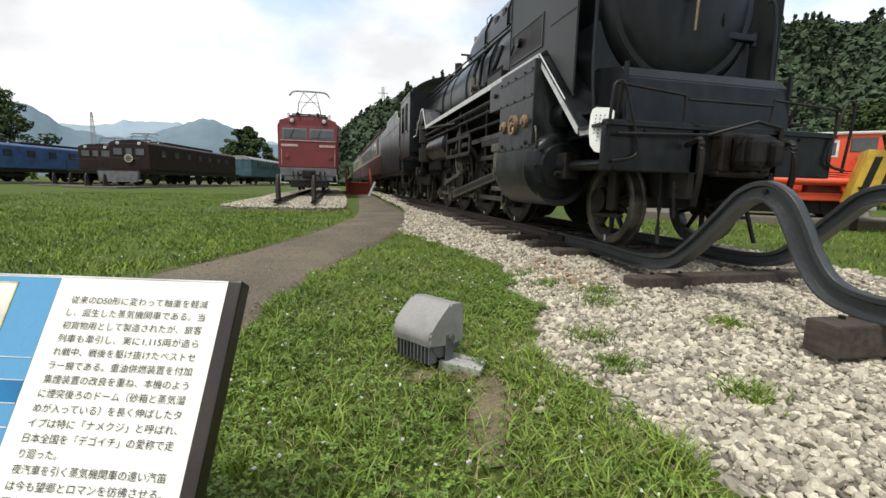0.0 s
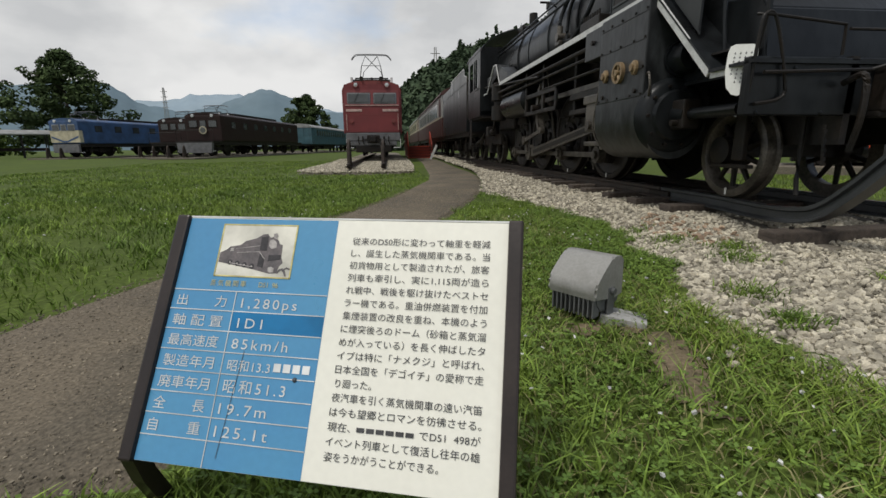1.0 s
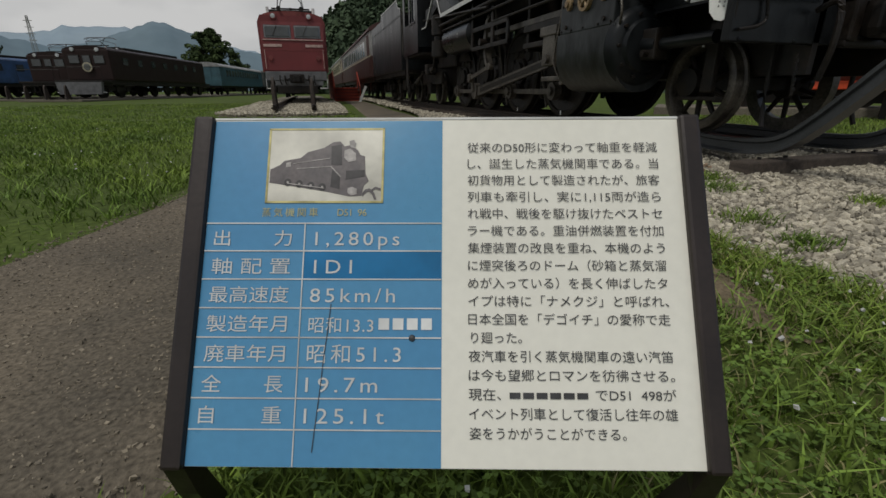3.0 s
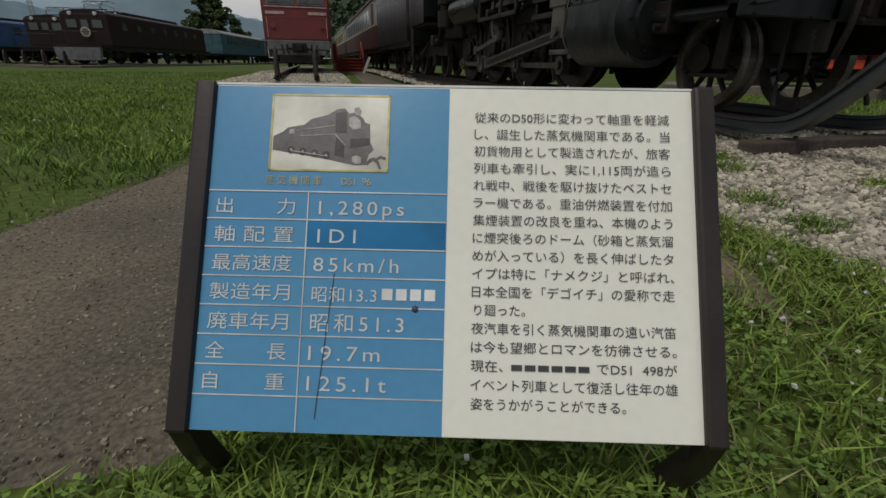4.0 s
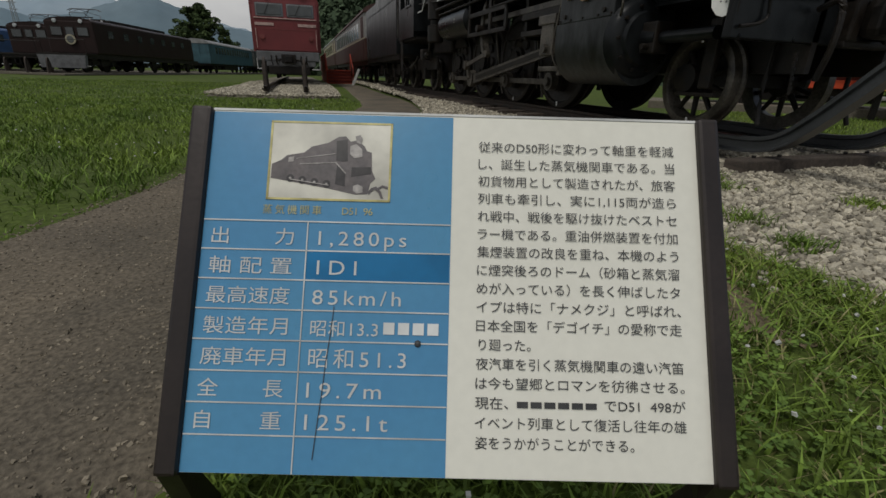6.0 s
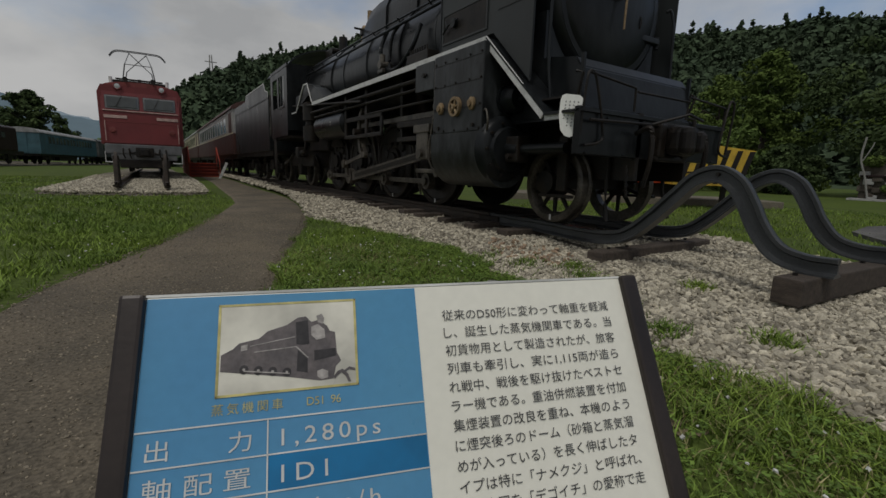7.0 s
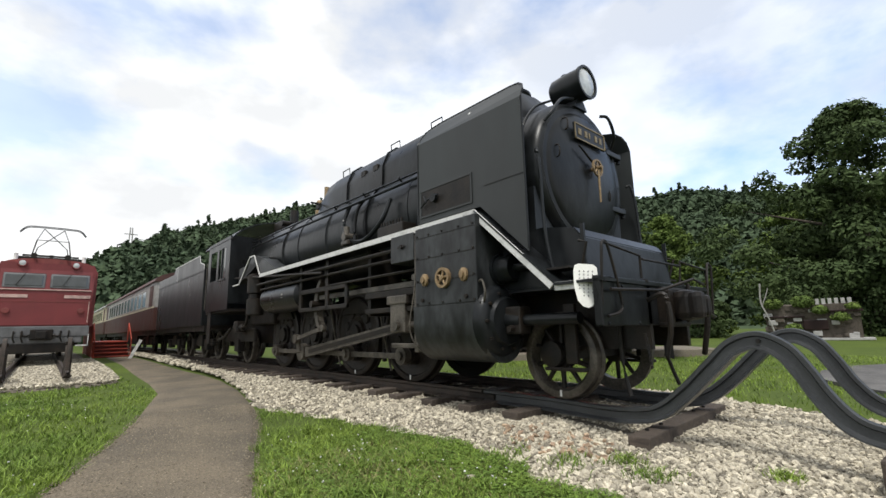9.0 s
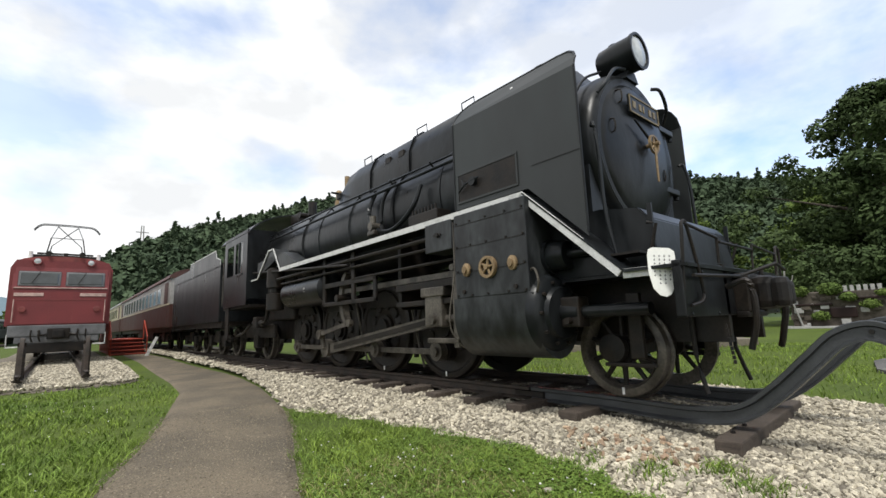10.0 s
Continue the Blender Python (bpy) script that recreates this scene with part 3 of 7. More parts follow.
# weeds and tufts that grow in the ballast
rng = np.random.default_rng(51)
spots = [(-1.62, -0.72, 0.2), (-1.45, -1.25, 0.18), (-1.9, -1.9, 0.16), (-1.75, -0.2, 0.2), (-1.3, -1.0, 0.14), (-1.6, -2.7, 0.12), (-2.0, -2.3, 0.1), (-0.9, -1.9, 0.1), (-2.15, -1.1, 0.14)]
wx, wy = (np.concatenate([rng.normal(s[k], s[2] * 0.5, 240) for s in spots]) for k in (0, 1))
blades("weeds", wx, wy, bed_height(wx, wy), 0.06, 0.0042, M_GRASS, 52, 1.0, label="small green weeds growing through the ballast", category="weeds")
x, y, rng = scatter(53, 330, -5.0, -1.9, -4.3, 2.0, on_lawn)
z = ground_height(x, y) + 0.055
tagged(stones("clover_flowers", np.stack([x, y, z], 1), rng.uniform(0.007, 0.013, len(x)), M_PETAL, 54), "small white clover flower heads", "clover flower", kind="stuff")
x, y, rng = scatter(55, 130, -10.0, -4.0, 0.0, 9.0, on_lawn)
tagged(stones("clover_flowers", np.stack([x, y, ground_height(x, y) + 0.06], 1), rng.uniform(0.009, 0.014, len(x)), M_PETAL, 56), "white clover flowers dotted over the lawn", "clover flower", kind="stuff")
# pale pebbles lying in the turf
for px_, py_, s_ in [(-2.28, -0.35, 0.03), (-2.54, -2.55, 0.024), (-2.47, -2.49, 0.02), (-2.59, -2.63, 0.022), (-3.05, -1.2, 0.026)]:
    bm = bms((box, -s_, s_, -s_ * 0.7, s_ * 0.7, -s_ * 0.3, s_ * 0.5, s_ * 0.38))
    ob = solid("stone", bm, M_STONE, "pale stone lying in the grass", "stone", "stones in the grass")
    ob.matrix_basis = pose(px_, py_, float(ground_height(px_, py_)) + 0.02, 5, 8, px_ * 900)

# asphalt path beyond the track
bm = bmesh.new()
prism(bm, [(1.36, -9.0), (1.38, -3.2), (1.62, -2.62), (2.6, -2.35), (4.0, -2.1), (4.7, -1.55), (5.5, -1.05), (7.0, -0.85), (8.4, -1.1), (10.0, -2.0), (14.0, -5.0), (16.0, -9.0)], "z", GROUND - 0.05, GROUND + 0.03)
solid("pavement_far", bm, M_ASPHALT2, "grey asphalt path beyond the track", "footpath", kind="structure")


# ==== track ====
RAIL_SECTION = [(-0.062, -0.135), (0.062, -0.135), (0.062, -0.122), (0.012, -0.105), (0.009, -0.045), (0.034, -0.034), (0.034, -0.006), (0.026, 0.0), (-0.026, 0.0), (-0.034, -0.006), (-0.034, -0.034), (-0.009, -0.045), (-0.012, -0.105), (-0.062, -0.122)]
track = thing("railway_track", "straight track with black rails and timber sleepers", "railway track")
for rx in (-0.567, 0.567):
    part("rail", bms((sweep, [(rx, 72, 0), (rx, 20, 0), (rx, 2.0, 0), (rx, 1.15, 0)], RAIL_SECTION)), M_RAILTOP, track, "rusty flat-bottomed rail")
    side = -1 if rx < 0 else 1
    part("fishplate", bms((box, rx + side * 0.012, rx + side * 0.034, 0.95, 1.35, -0.1, -0.045, 0.004)), M_DULL, track)
sleeper_bm = bms((box, -1.05, 1.05, -0.105, 0.105, -0.15, -0.012, 0.012))
first = None
for k in range(46):
    sy = 0.33 + k * 0.66
    if first is None:
        first = part("sleeper", sleeper_bm, M_WOOD, track, "dark creosoted timber sleeper")
        ob = first
    else:
        ob = new("sleeper", first.data)
        ob.parent = track
        tagged(ob, "dark creosoted timber sleeper")
    ob.matrix_basis = pose(random.uniform(-0.05, 0.05), sy + random.uniform(-0.04, 0.04), -0.100 + random.uniform(-0.006, 0.006), 0, 0, random.uniform(-2, 2))

# the rail ends, bent up into humps as a buffer stop
HUMP = curve([(0, 1.12, 0.0), (0, 0.2, 0.0), (0, -0.42, -0.018), (0, -0.78, 0.0), (0, -0.97, 0.06), (0, -1.17, 0.22), (0, -1.38, 0.43), (0, -1.56, 0.60), (0, -1.77, 0.66), (0, -1.96, 0.57), (0, -2.08, 0.40), (0, -2.17, 0.23), (0, -2.29, 0.09), (0, -2.45, 0.042), (0, -2.62, 0.042)], 7)
for rx in (-0.567, 0.567):
    hump = thing("bent_rail", "black painted rail end bent upwards into a hump", "rail stop", group="bent rail ends")
    part("rail", bms((sweep, [p + Vector((rx, 0, 0)) for p in HUMP], RAIL_SECTION)), M_RAIL, hump, smooth=True)
    s = -1 if rx < 0 else 1
    part("bolt", bms((rod, (rx + s * 0.005, -1.77, 0.585), (rx + s * 0.03, -1.77, 0.585), 0.016, 6)), M_DULL, hump)
for ty, tx, rz in ((-0.91, 0.05, 2), (-2.50, -0.05, -3)):
    tie = thing("timber_sleeper", "weathered dark timber block carrying the bent rails", "sleeper", pose(tx, ty, -0.225 if ty > -2 else -0.160, 0, 0, rz), "timbers under the bent rails")
    half = 1.02 if ty > -2 else 0.84
    part("timber", bms((box, -half, half, -0.09, 0.09, -0.12, 0.065, 0.016)), M_WOOD, tie)
    for bx in (-0.72, -0.42, 0.42, 0.72):
        part("spike", bms((rod, (bx - tx, 0.03, 0.06), (bx - tx, 0.03, 0.085), 0.018, 6)), M_DULL, tie)

# ==== steam locomotive ====
LOCO = pose(0.02, 0, 0, 0, 0.3, 0)
loco = thing("steam_locomotive", "large black steam locomotive with white-edged running board, on its track", "steam locomotive", LOCO)


def lp(name, bm, material=None, label="", parent=None, smooth=False):
    return part(name, bm, material or M_BLACK, parent or loco, label, smooth)


def wheel(name, x, y, r, spokes, parent, crank=False, disc=False):
    """A flanged wheel: tyre, rim, hub and spokes, facing along x."""
    s = -1 if x < 0 else 1
    hub = part(name, bms((lathe, [(0.0, -0.09), (0.13 * r / 0.43, -0.09), (0.13 * r / 0.43, 0.075), (0.0, 0.075)], Matrix.Translation((x, y, r)) @ Matrix.Rotation(radians(90 * s), 4, "Y"), 20)), M_DULL, parent)
    at = Matrix.Translation((x, y, r)) @ Matrix.Rotation(radians(90 * s), 4, "Y")
    part("tyre", bms((lathe, [(r - 0.10, -0.065), (r + 0.025, -0.065), (r + 0.025, -0.04), (r, -0.03), (r, 0.06), (r - 0.012, 0.068), (r - 0.07, 0.068), (r - 0.10, 0.03), (r - 0.10, -0.065)], at, 40)), M_STEEL if not disc else M_DULL, hub, "", True)
    bm = bmesh.new()
    if disc:
        lathe(bm, [(0.12, 0.0), (r * 0.42, 0.045), (r * 0.6, 0.02), (r - 0.09, 0.045), (r - 0.09, -0.02), (0.12, -0.03)], at, 32)
        for k in range(spokes):
            a = 2 * math.pi * (k + 0.5) / spokes
            c = Vector((x + s * 0.035, y + 0.52 * r * math.cos(a), r + 0.52 * r * math.sin(a)))
            rod(bm, c, c + Vector((s * 0.03, 0, 0)), 0.085 * r / 0.7, 12, 0.07 * r / 0.7)
    else:
        for k in range(spokes):
            a = 2 * math.pi * (k + 0.5) / spokes
            d = Vector((0, math.cos(a), math.sin(a)))
            rod(bm, Vector((x, y, r)) + d * 0.08, Vector((x, y, r)) + d * (r - 0.07), 0.030, 8, 0.022)
    part("spokes" if not disc else "wheel_disc", bm, M_DULL, hub)
    return hub


DRIVERS = [2.53, 4.08, 5.63, 7.18]
for s in (-1, 1):
    wheel("leading_wheel", s * 0.57, 0.0, 0.43, 10, loco)
    wheel("trailing_wheel", s * 0.57, 9.55, 0.43, 10, loco)
    for dy in DRIVERS:
        hub = wheel("driving_wheel", s * 0.57, dy, 0.70, 9, loco, disc=True)
        prism_bm = bmesh.new()
        prism(prism_bm, [(dy + 0.58 * math.cos(a), 0.70 + 0.58 * math.sin(a)) for a in np.linspace(radians(35), radians(145), 12)], "x", s * 0.60, s * 0.66)
        part("balance_weight", prism_bm, M_DULL, hub)
        part("crank_boss", bms((rod, (s * 0.58, dy - 0.03, 0.37), (s * 0.70, dy - 0.03, 0.37), 0.13, 16), (rod, (s * 0.58, dy, 0.70), (s * 0.70, dy, 0.70), 0.15, 16)), M_DULL, hub)
for dy, z0 in ((0.0, 0.055), (0.0, 0.80), (2.55, 0.06), (4.1, 0.06)):
    lp("paint_mark", bms((box, -0.644, -0.638, dy - 0.012, dy + 0.012, z0 - 0.032, z0 + 0.032)), M_WHITE, "white paint mark on the wheel")

# frames and undergear
lp("main_frame", bms((box, -0.46, -0.40, -0.9, 10.4, 0.5, 1.15), (box, 0.40, 0.46, -0.9, 10.4, 0.5, 1.15), (box, -0.42, 0.42, 0.7, 1.7, 0.5, 1.6), (box, -0.42, 0.42, 2.2, 9.0, 0.75, 1.25)), M_DULL)
lp("leading_truck", bms((box, -0.70, 0.70, -0.06, 0.06, 0.38, 0.5)), M_DULL)
for s in (-1, 1):
    lp("axle_box", bms((lathe, [(0.0, 0.0), (0.125, 0.0), (0.135, 0.03), (0.13, 0.09), (0.0, 0.10)], Matrix.Translation((s * 0.66, 0.02, 0.45)) @ Matrix.Rotation(radians(90 * s), 4, "Y"), 20)), M_DULL)
    lp("truck_bracket", bms((box, s * 0.74 - 0.03, s * 0.74 + 0.03, -0.30, -0.17, 0.36, 0.95, 0.015), (box, s * 0.74 - 0.04, s * 0.74 + 0.04, -0.38, 0.08, 0.29, 0.325, 0.008)), M_DULL)
    lp("guard_iron", bms((pipe, [(s * 0.50, -0.62, 0.85), (s * 0.50, -0.62, 0.40), (s * 0.53, -0.66, 0.22), (s * 0.55, -0.70, 0.08)], 0.020)), M_DULL)
    for dy in (3.3, 4.85, 6.4):
        lp("brake_hanger", bms((box, s * 0.58 - 0.03, s * 0.58 + 0.03, dy - 0.03, dy + 0.03, 0.25, 1.05, 0.01), (box, s * 0.58 - 0.05, s * 0.58 + 0.05, dy - 0.1, dy - 0.02, 0.45, 0.85, 0.02)), M_DULL)

# front beam, deck and coupler
lp("buffer_beam", bms((box, -1.3, 1.1, -1.0, -0.93, 0.72, 1.14, 0.012)), M_BLACK)
lp("front_deck", bms((box, -1.3, 1.1, -0.93, -0.45, 1.09, 1.115), (box, -0.95, 0.95, -0.45, 0.6, 1.09, 1.115)), M_BLACK)
bm = bmesh.new()
prism(bm, [(-0.60, 1.115), (-0.54, 1.58), (-0.46, 1.68), (-0.1, 1.74), (0.9, 1.74), (0.9, 1.115)], "x", -0.92, 0.92)
bmesh.ops.bevel(bm, geom=list(bm.edges), offset=0.012, segments=2, affect="EDGES")
lp("front_casing", bm, M_BLACK, "black casing below the smokebox")
for sx_ in (-0.9125, 0.9125):
    lp("casing_seam", bms((box, sx_ - 0.0125, sx_ + 0.0125, -0.57, -0.53, 1.115, 1.7)), M_BLACK)
coup = lp("coupler", bms((box, -0.10, 0.10, -1.10, -0.99, 0.80, 0.98, 0.02), (box, -0.16, 0.15, -1.29, -1.09, 0.76, 1.05, 0.07), (box, -0.18, -0.06, -1.38, -1.24, 0.77, 1.03, 0.055), (box, 0.03, 0.13, -1.36, -1.24, 0.79, 1.0, 0.045)), M_DULL, "heavy knuckle coupler at the front")
part("coupler_pocket", bms((box, -0.26, -0.16, -1.12, -0.99, 0.74, 1.06, 0.02), (box, 0.16, 0.26, -1.12, -0.99, 0.74, 1.06, 0.02), (box, -0.26, 0.26, -1.1, -0.99, 1.0, 1.08, 0.02), (box, -0.26, 0.26, -1.1, -0.99, 0.70, 0.76, 0.02)), M_DULL, coup)
part("lifting_lever", bms((pipe, [(-1.22, -1.05, 1.02), (-0.4, -1.10, 1.04), (-0.12, -1.3, 1.14), (0.12, -1.3, 1.1)], 0.014)), M_DULL, coup)
for k in range(9):
    lp("rivet", bms((lathe, [(0.016, 0.0), (0.012, 0.009), (0.0, 0.012)], Matrix.Translation((-1.2 + 0.27 * k, -1.001, 1.06 if k % 2 else 0.74)) @ Matrix.Rotation(radians(90), 4, "X"), 10)), M_BLACK)
for s, nm in ((-1, "near"), (1, "far")):
    lp("front_handrail", bms((pipe, curve([(s * 1.27, -0.98, 0.78), (s * 1.27, -1.02, 1.30), (s * 1.24, -1.02, 1.42), (s * 1.15, -1.02, 1.38), (s * 1.02, -1.03, 0.95), (s * 1.05, -1.03, 0.84), (s * 1.24, -1.02, 0.80)], 5), 0.013)), M_DULL)
    lp("smokebox_handrail", bms((pipe, curve([(s * 0.98, -0.12, 2.55), (s * 1.02, -0.16, 2.55), (s * 1.04, -0.2, 2.3), (s * 1.05, -0.22, 1.7), (s * 1.05, -0.3, 1.2)], 5), 0.018)), M_BLACK)
    lp("step_iron", bms((pipe, [(s * 0.95, -0.5, 1.12), (s * 0.98, -0.62, 1.5), (s * 1.0, -0.55, 1.52)], 0.015), (box, s * 1.06 - 0.12, s * 1.06 + 0.12, -0.55, -0.3, 1.25, 1.27)), M_DULL)
lp("beam_handrail", bms((pipe, [(-1.24, -1.02, 1.42), (-0.6, -1.03, 1.36), (-0.58, -1.02, 1.15)], 0.012), (pipe, [(0.30, -1.02, 1.15), (0.32, -1.03, 1.38), (1.05, -1.03, 1.34), (1.07, -1.02, 1.12)], 0.012), (pipe, [(-0.56, -1.03, 1.33), (0.32, -1.03, 1.33)], 0.012)), M_DULL)
lp("brake_hose", bms((pipe, curve([(0.42, -1.0, 0.98), (0.42, -1.16, 1.0), (0.43, -1.2, 0.8), (0.46, -1.14, 0.52), (0.52, -1.1, 0.42)], 6), 0.028)), M_DULL)
lp("angle_cock", bms((box, 0.38, 0.46, -1.1, -0.98, 0.95, 1.05, 0.015), (rod, (0.42, -1.05, 1.0), (0.42, -1.05, 1.15), 0.02)), M_DULL)
lp("hanging_chain", bms(*[(box, -0.62 - 0.006, -0.62 + 0.006 + 0.012 * (k % 2), -1.03 - 0.004 * k, -1.01 - 0.004 * k, 0.62 - 0.035 * k, 0.65 - 0.035 * k) for k in range(9)]), M_DULL)
lp("steam_pipe_loop", bms((pipe, curve([(-0.55, -1.04, 0.95), (-0.55, -1.2, 0.98), (-0.55, -1.22, 0.7), (-0.52, -1.15, 0.45)], 6), 0.024)), M_DULL)

for ob in loco.children:
    if ob.name.startswith(("buffer_beam", "coupler", "rivet", "front_handrail", "beam_handrail", "brake_hose", "angle_cock", "hanging_chain", "steam_pipe_loop")):
        ob.location.y = 0.10
# smokebox and boiler
BZ = 2.50
lp("smokebox", bms((lathe, [(0.83, 0.0), (0.858, 0.008), (0.89, 0.035), (0.914, 0.08), (0.926, 0.15), (0.926, 0.50), (0.934, 0.505), (0.934, 0.56), (0.926, 0.565), (0.926, 2.3)], Matrix.Translation((0, -0.1, BZ)) @ ALONG_Y, 56)), M_BLACK, "", None, True)
door = lp("smokebox_door", bms((lathe, [(0.82, 0.06), (0.82, 0.0), (0.80, -0.03), (0.70, -0.065), (0.5, -0.105), (0.25, -0.13), (0.0, -0.14)], Matrix.Translation((0, -0.06, BZ)) @ ALONG_Y, 56)), M_BLACK, "domed black smokebox door", None, True)
part("door_ring", bms((lathe, [(0.80, 0.0), (0.835, -0.012), (0.85, 0.0), (0.85, 0.02), (0.80, 0.02)], Matrix.Translation((0, -0.09, BZ)) @ ALONG_Y, 56)), M_BLACK, door, "", True)
hand = part("hand_wheel", bms((lathe, [(0.085, -0.012), (0.105, -0.012), (0.105, 0.012), (0.085, 0.012), (0.085, -0.012)], Matrix.Translation((0, -0.38, BZ + 0.02)) @ ALONG_Y, 28), *[(rod, (0, -0.38, BZ + 0.02), (0.09 * math.cos(a), -0.38, BZ + 0.02 + 0.09 * math.sin(a)), 0.010, 6) for a in (0.3, 1.56, 2.8, 4.0, 5.3)], (rod, (0, -0.44, BZ + 0.02), (0, -0.26, BZ + 0.02), 0.024)), M_BRASS, door, "brass hand wheel on the door")
part("door_lever", bms((rod, (0.0, -0.36, BZ + 0.02), (-0.01, -0.36, BZ - 0.4), 0.016, 8, 0.011)), M_BRASS, door, "brass lever")
part("door_lever", bms((rod, (-0.02, -0.33, BZ + 0.06), (-0.30, -0.31, BZ + 0.24), 0.016, 8, 0.011)), M_DULL, door)
for hx, hz in ((-0.62, 2.62), (0.42, 2.28), (-0.42, 3.0)):
    part("door_grip", bms((pipe, curve([(hx, -0.16, hz + 0.07), (hx, -0.25, hz + 0.06), (hx, -0.25, hz - 0.06), (hx, -0.16, hz - 0.07)], 4), 0.009)), M_DULL, door)
for hz in (2.9, 2.15):
    part("door_hinge", bms((box, 0.5, 0.88, -0.22, -0.13, hz - 0.035, hz + 0.035, 0.012), (rod, (0.9, -0.16, hz - 0.07), (0.9, -0.16, hz + 0.07), 0.03)), M_BLACK, door)
plate = lp("number_plate", bms((box, -0.33, 0.33, -0.32, -0.295, 2.83, 3.03, 0.004)), M_BLACK, "cast plate with a raised brass border and marks")
part("plate_border", bms((box, -0.33, 0.33, -0.327, -0.318, 3.016, 3.03), (box, -0.33, 0.33, -0.327, -0.318, 2.83, 2.844), (box, -0.33, -0.316, -0.327, -0.318, 2.83, 3.03), (box, 0.316, 0.33, -0.327, -0.318, 2.83, 3.03)), M_GOLDPAINT, plate, "brass border")
for x0, x1 in ((-0.26, -0.20), (-0.12, -0.07), (-0.03, -0.01), (0.10, 0.15), (0.2, 0.25)):
    part("raised_mark", bms((box, x0, x1, -0.327, -0.318, 2.89, 2.97, 0.003)), M_GOLDPAINT, plate, "raised brass bar")
part("plate_bracket", bms((rod, (-0.28, -0.31, 2.93), (-0.28, -0.16, 2.93), 0.012), (rod, (0.28, -0.31, 2.93), (0.28, -0.16, 2.93), 0.012)), M_DULL, plate)
for ob in (hand, plate):
    ob.location = (0, 0.11, 0.03)
for ob in door.children:
    if ob.name.startswith(("door_lever", "door_grip", "door_hinge")):
        ob.location = (0, 0.08, 0.03)
lp("top_handrail", bms((pipe, curve([(-0.76, -0.10, 2.98), (-0.70, -0.16, 3.08), (-0.48, -0.16, 3.31), (-0.16, -0.12, 3.44)], 5), 0.018)), M_BLACK)
lp("top_handrail", bms((pipe, curve([(0.44, -0.12, 3.40), (0.50, -0.2, 3.36), (0.62, -0.2, 3.16), (0.68, -0.12, 3.02)], 5), 0.020)), M_BLACK)
lp("conduit", bms((pipe, curve([(-0.99, 0.3, 2.3), (-0.98, 0.12, 2.7), (-0.84, 0.10, 3.03), (-0.6, 0.12, 3.29), (-0.3, 0.1, 3.46)], 6), 0.016)), M_BLACK)
lamp = lp("headlight", bms((lathe, [(0.0, 0.22), (0.155, 0.22), (0.185, 0.18), (0.20, 0.0), (0.20, -0.20), (0.215, -0.205), (0.215, -0.24), (0.185, -0.24), (0.18, -0.21), (0.0, -0.12)], Matrix.Translation((0.0, 0.0, 3.67)) @ ALONG_Y, 36)), M_BLACK, "round black headlight above the smokebox", None, True)
part("lens", bms((lathe, [(0.18, -0.22), (0.12, -0.24), (0.0, -0.25)], Matrix.Translation((0.0, 0.0, 3.67)) @ ALONG_Y, 28)), M_GLASS_LAMP, lamp, "clear glass lens", True)
part("lamp_bracket", bms((prism, [(-0.14, 3.36), (0.14, 3.36), (0.07, 3.47), (-0.07, 3.47)], "y", -0.12, 0.12)), M_BLACK, lamp)
part("lamp_cap", bms((rod, (0.0, 0.05, 3.82), (0.0, 0.05, 3.875), 0.07, 14)), M_BLACK, lamp)
bm = bmesh.new()
saddle_arc = [(0.93 * math.sin(radians(a)), BZ - 0.93 * math.cos(radians(a))) for a in range(-72, 73, 8)]
prism(bm, [(0.92, 1.72), (-0.92, 1.72), (-0.92, saddle_arc[0][1])] + saddle_arc + [(0.92, saddle_arc[0][1])], "y", -0.02, 0.9)
lp("smokebox_saddle", bm, M_BLACK, "black plate filling below the smokebox")

lp("boiler", bms((lathe, [(0.86, 0.0), (0.88, 0.02), (0.88, 2.6), (0.90, 2.61), (0.90, 2.67), (0.88, 2.68), (0.90, 4.6), (0.93, 4.61), (0.93, 6.8)], Matrix.Translation((0, 2.2, BZ)) @ ALONG_Y, 56)), M_BLACK, "", None, True)
for by in (2.25, 3.4, 4.82, 6.05, 7.3):
    lp("boiler_band", bms((lathe, [(0.885, 0.0), (0.905, 0.0), (0.905, 0.06), (0.885, 0.06), (0.885, 0.0)], Matrix.Translation((0, by, BZ)) @ ALONG_Y, 48)), M_BLACK, "", None, True)
# long streamlined dome casing on top
dome_top = [(-0.62, 3.05), (-0.61, 3.50), (-0.51, 3.75), (-0.33, 3.89), (0.0, 3.93), (0.33, 3.89), (0.51, 3.75), (0.61, 3.50), (0.62, 3.05)]
bm = bmesh.new()
rows_ = []
for fy, k in ((0.45, 0.5), (0.55, 0.85), (0.75, 1.0), (5.1, 1.0), (5.5, 0.93), (5.75, 0.7), (5.85, 0.4)):
    rows_.append([bm.verts.new((x_ * (0.85 + 0.15 * k), fy, 3.05 + (z_ - 3.05) * k)) for x_, z_ in dome_top])
for a_, b_ in zip(rows_, rows_[1:]):
    for i in range(len(dome_top) - 1):
        bm.faces.new((a_[i], a_[i + 1], b_[i + 1], b_[i]))
bm.faces.new(rows_[0])
bm.faces.new(rows_[-1][::-1])
dome = lp("dome_casing", bm, M_BLACK, "long streamlined casing along the boiler top", None, True)
for yy in (2.0, 3.3, 4.5):
    part("casing_band", bms((sweep, [(x_ * 1.012, yy, 3.05 + (z_ - 3.05) * 1.012) for x_, z_ in dome_top], [(-0.02, -0.004), (0.02, -0.004), (0.02, 0.006), (-0.02, 0.006)], Vector((0, 1, 0)))), M_BLACK, dome)
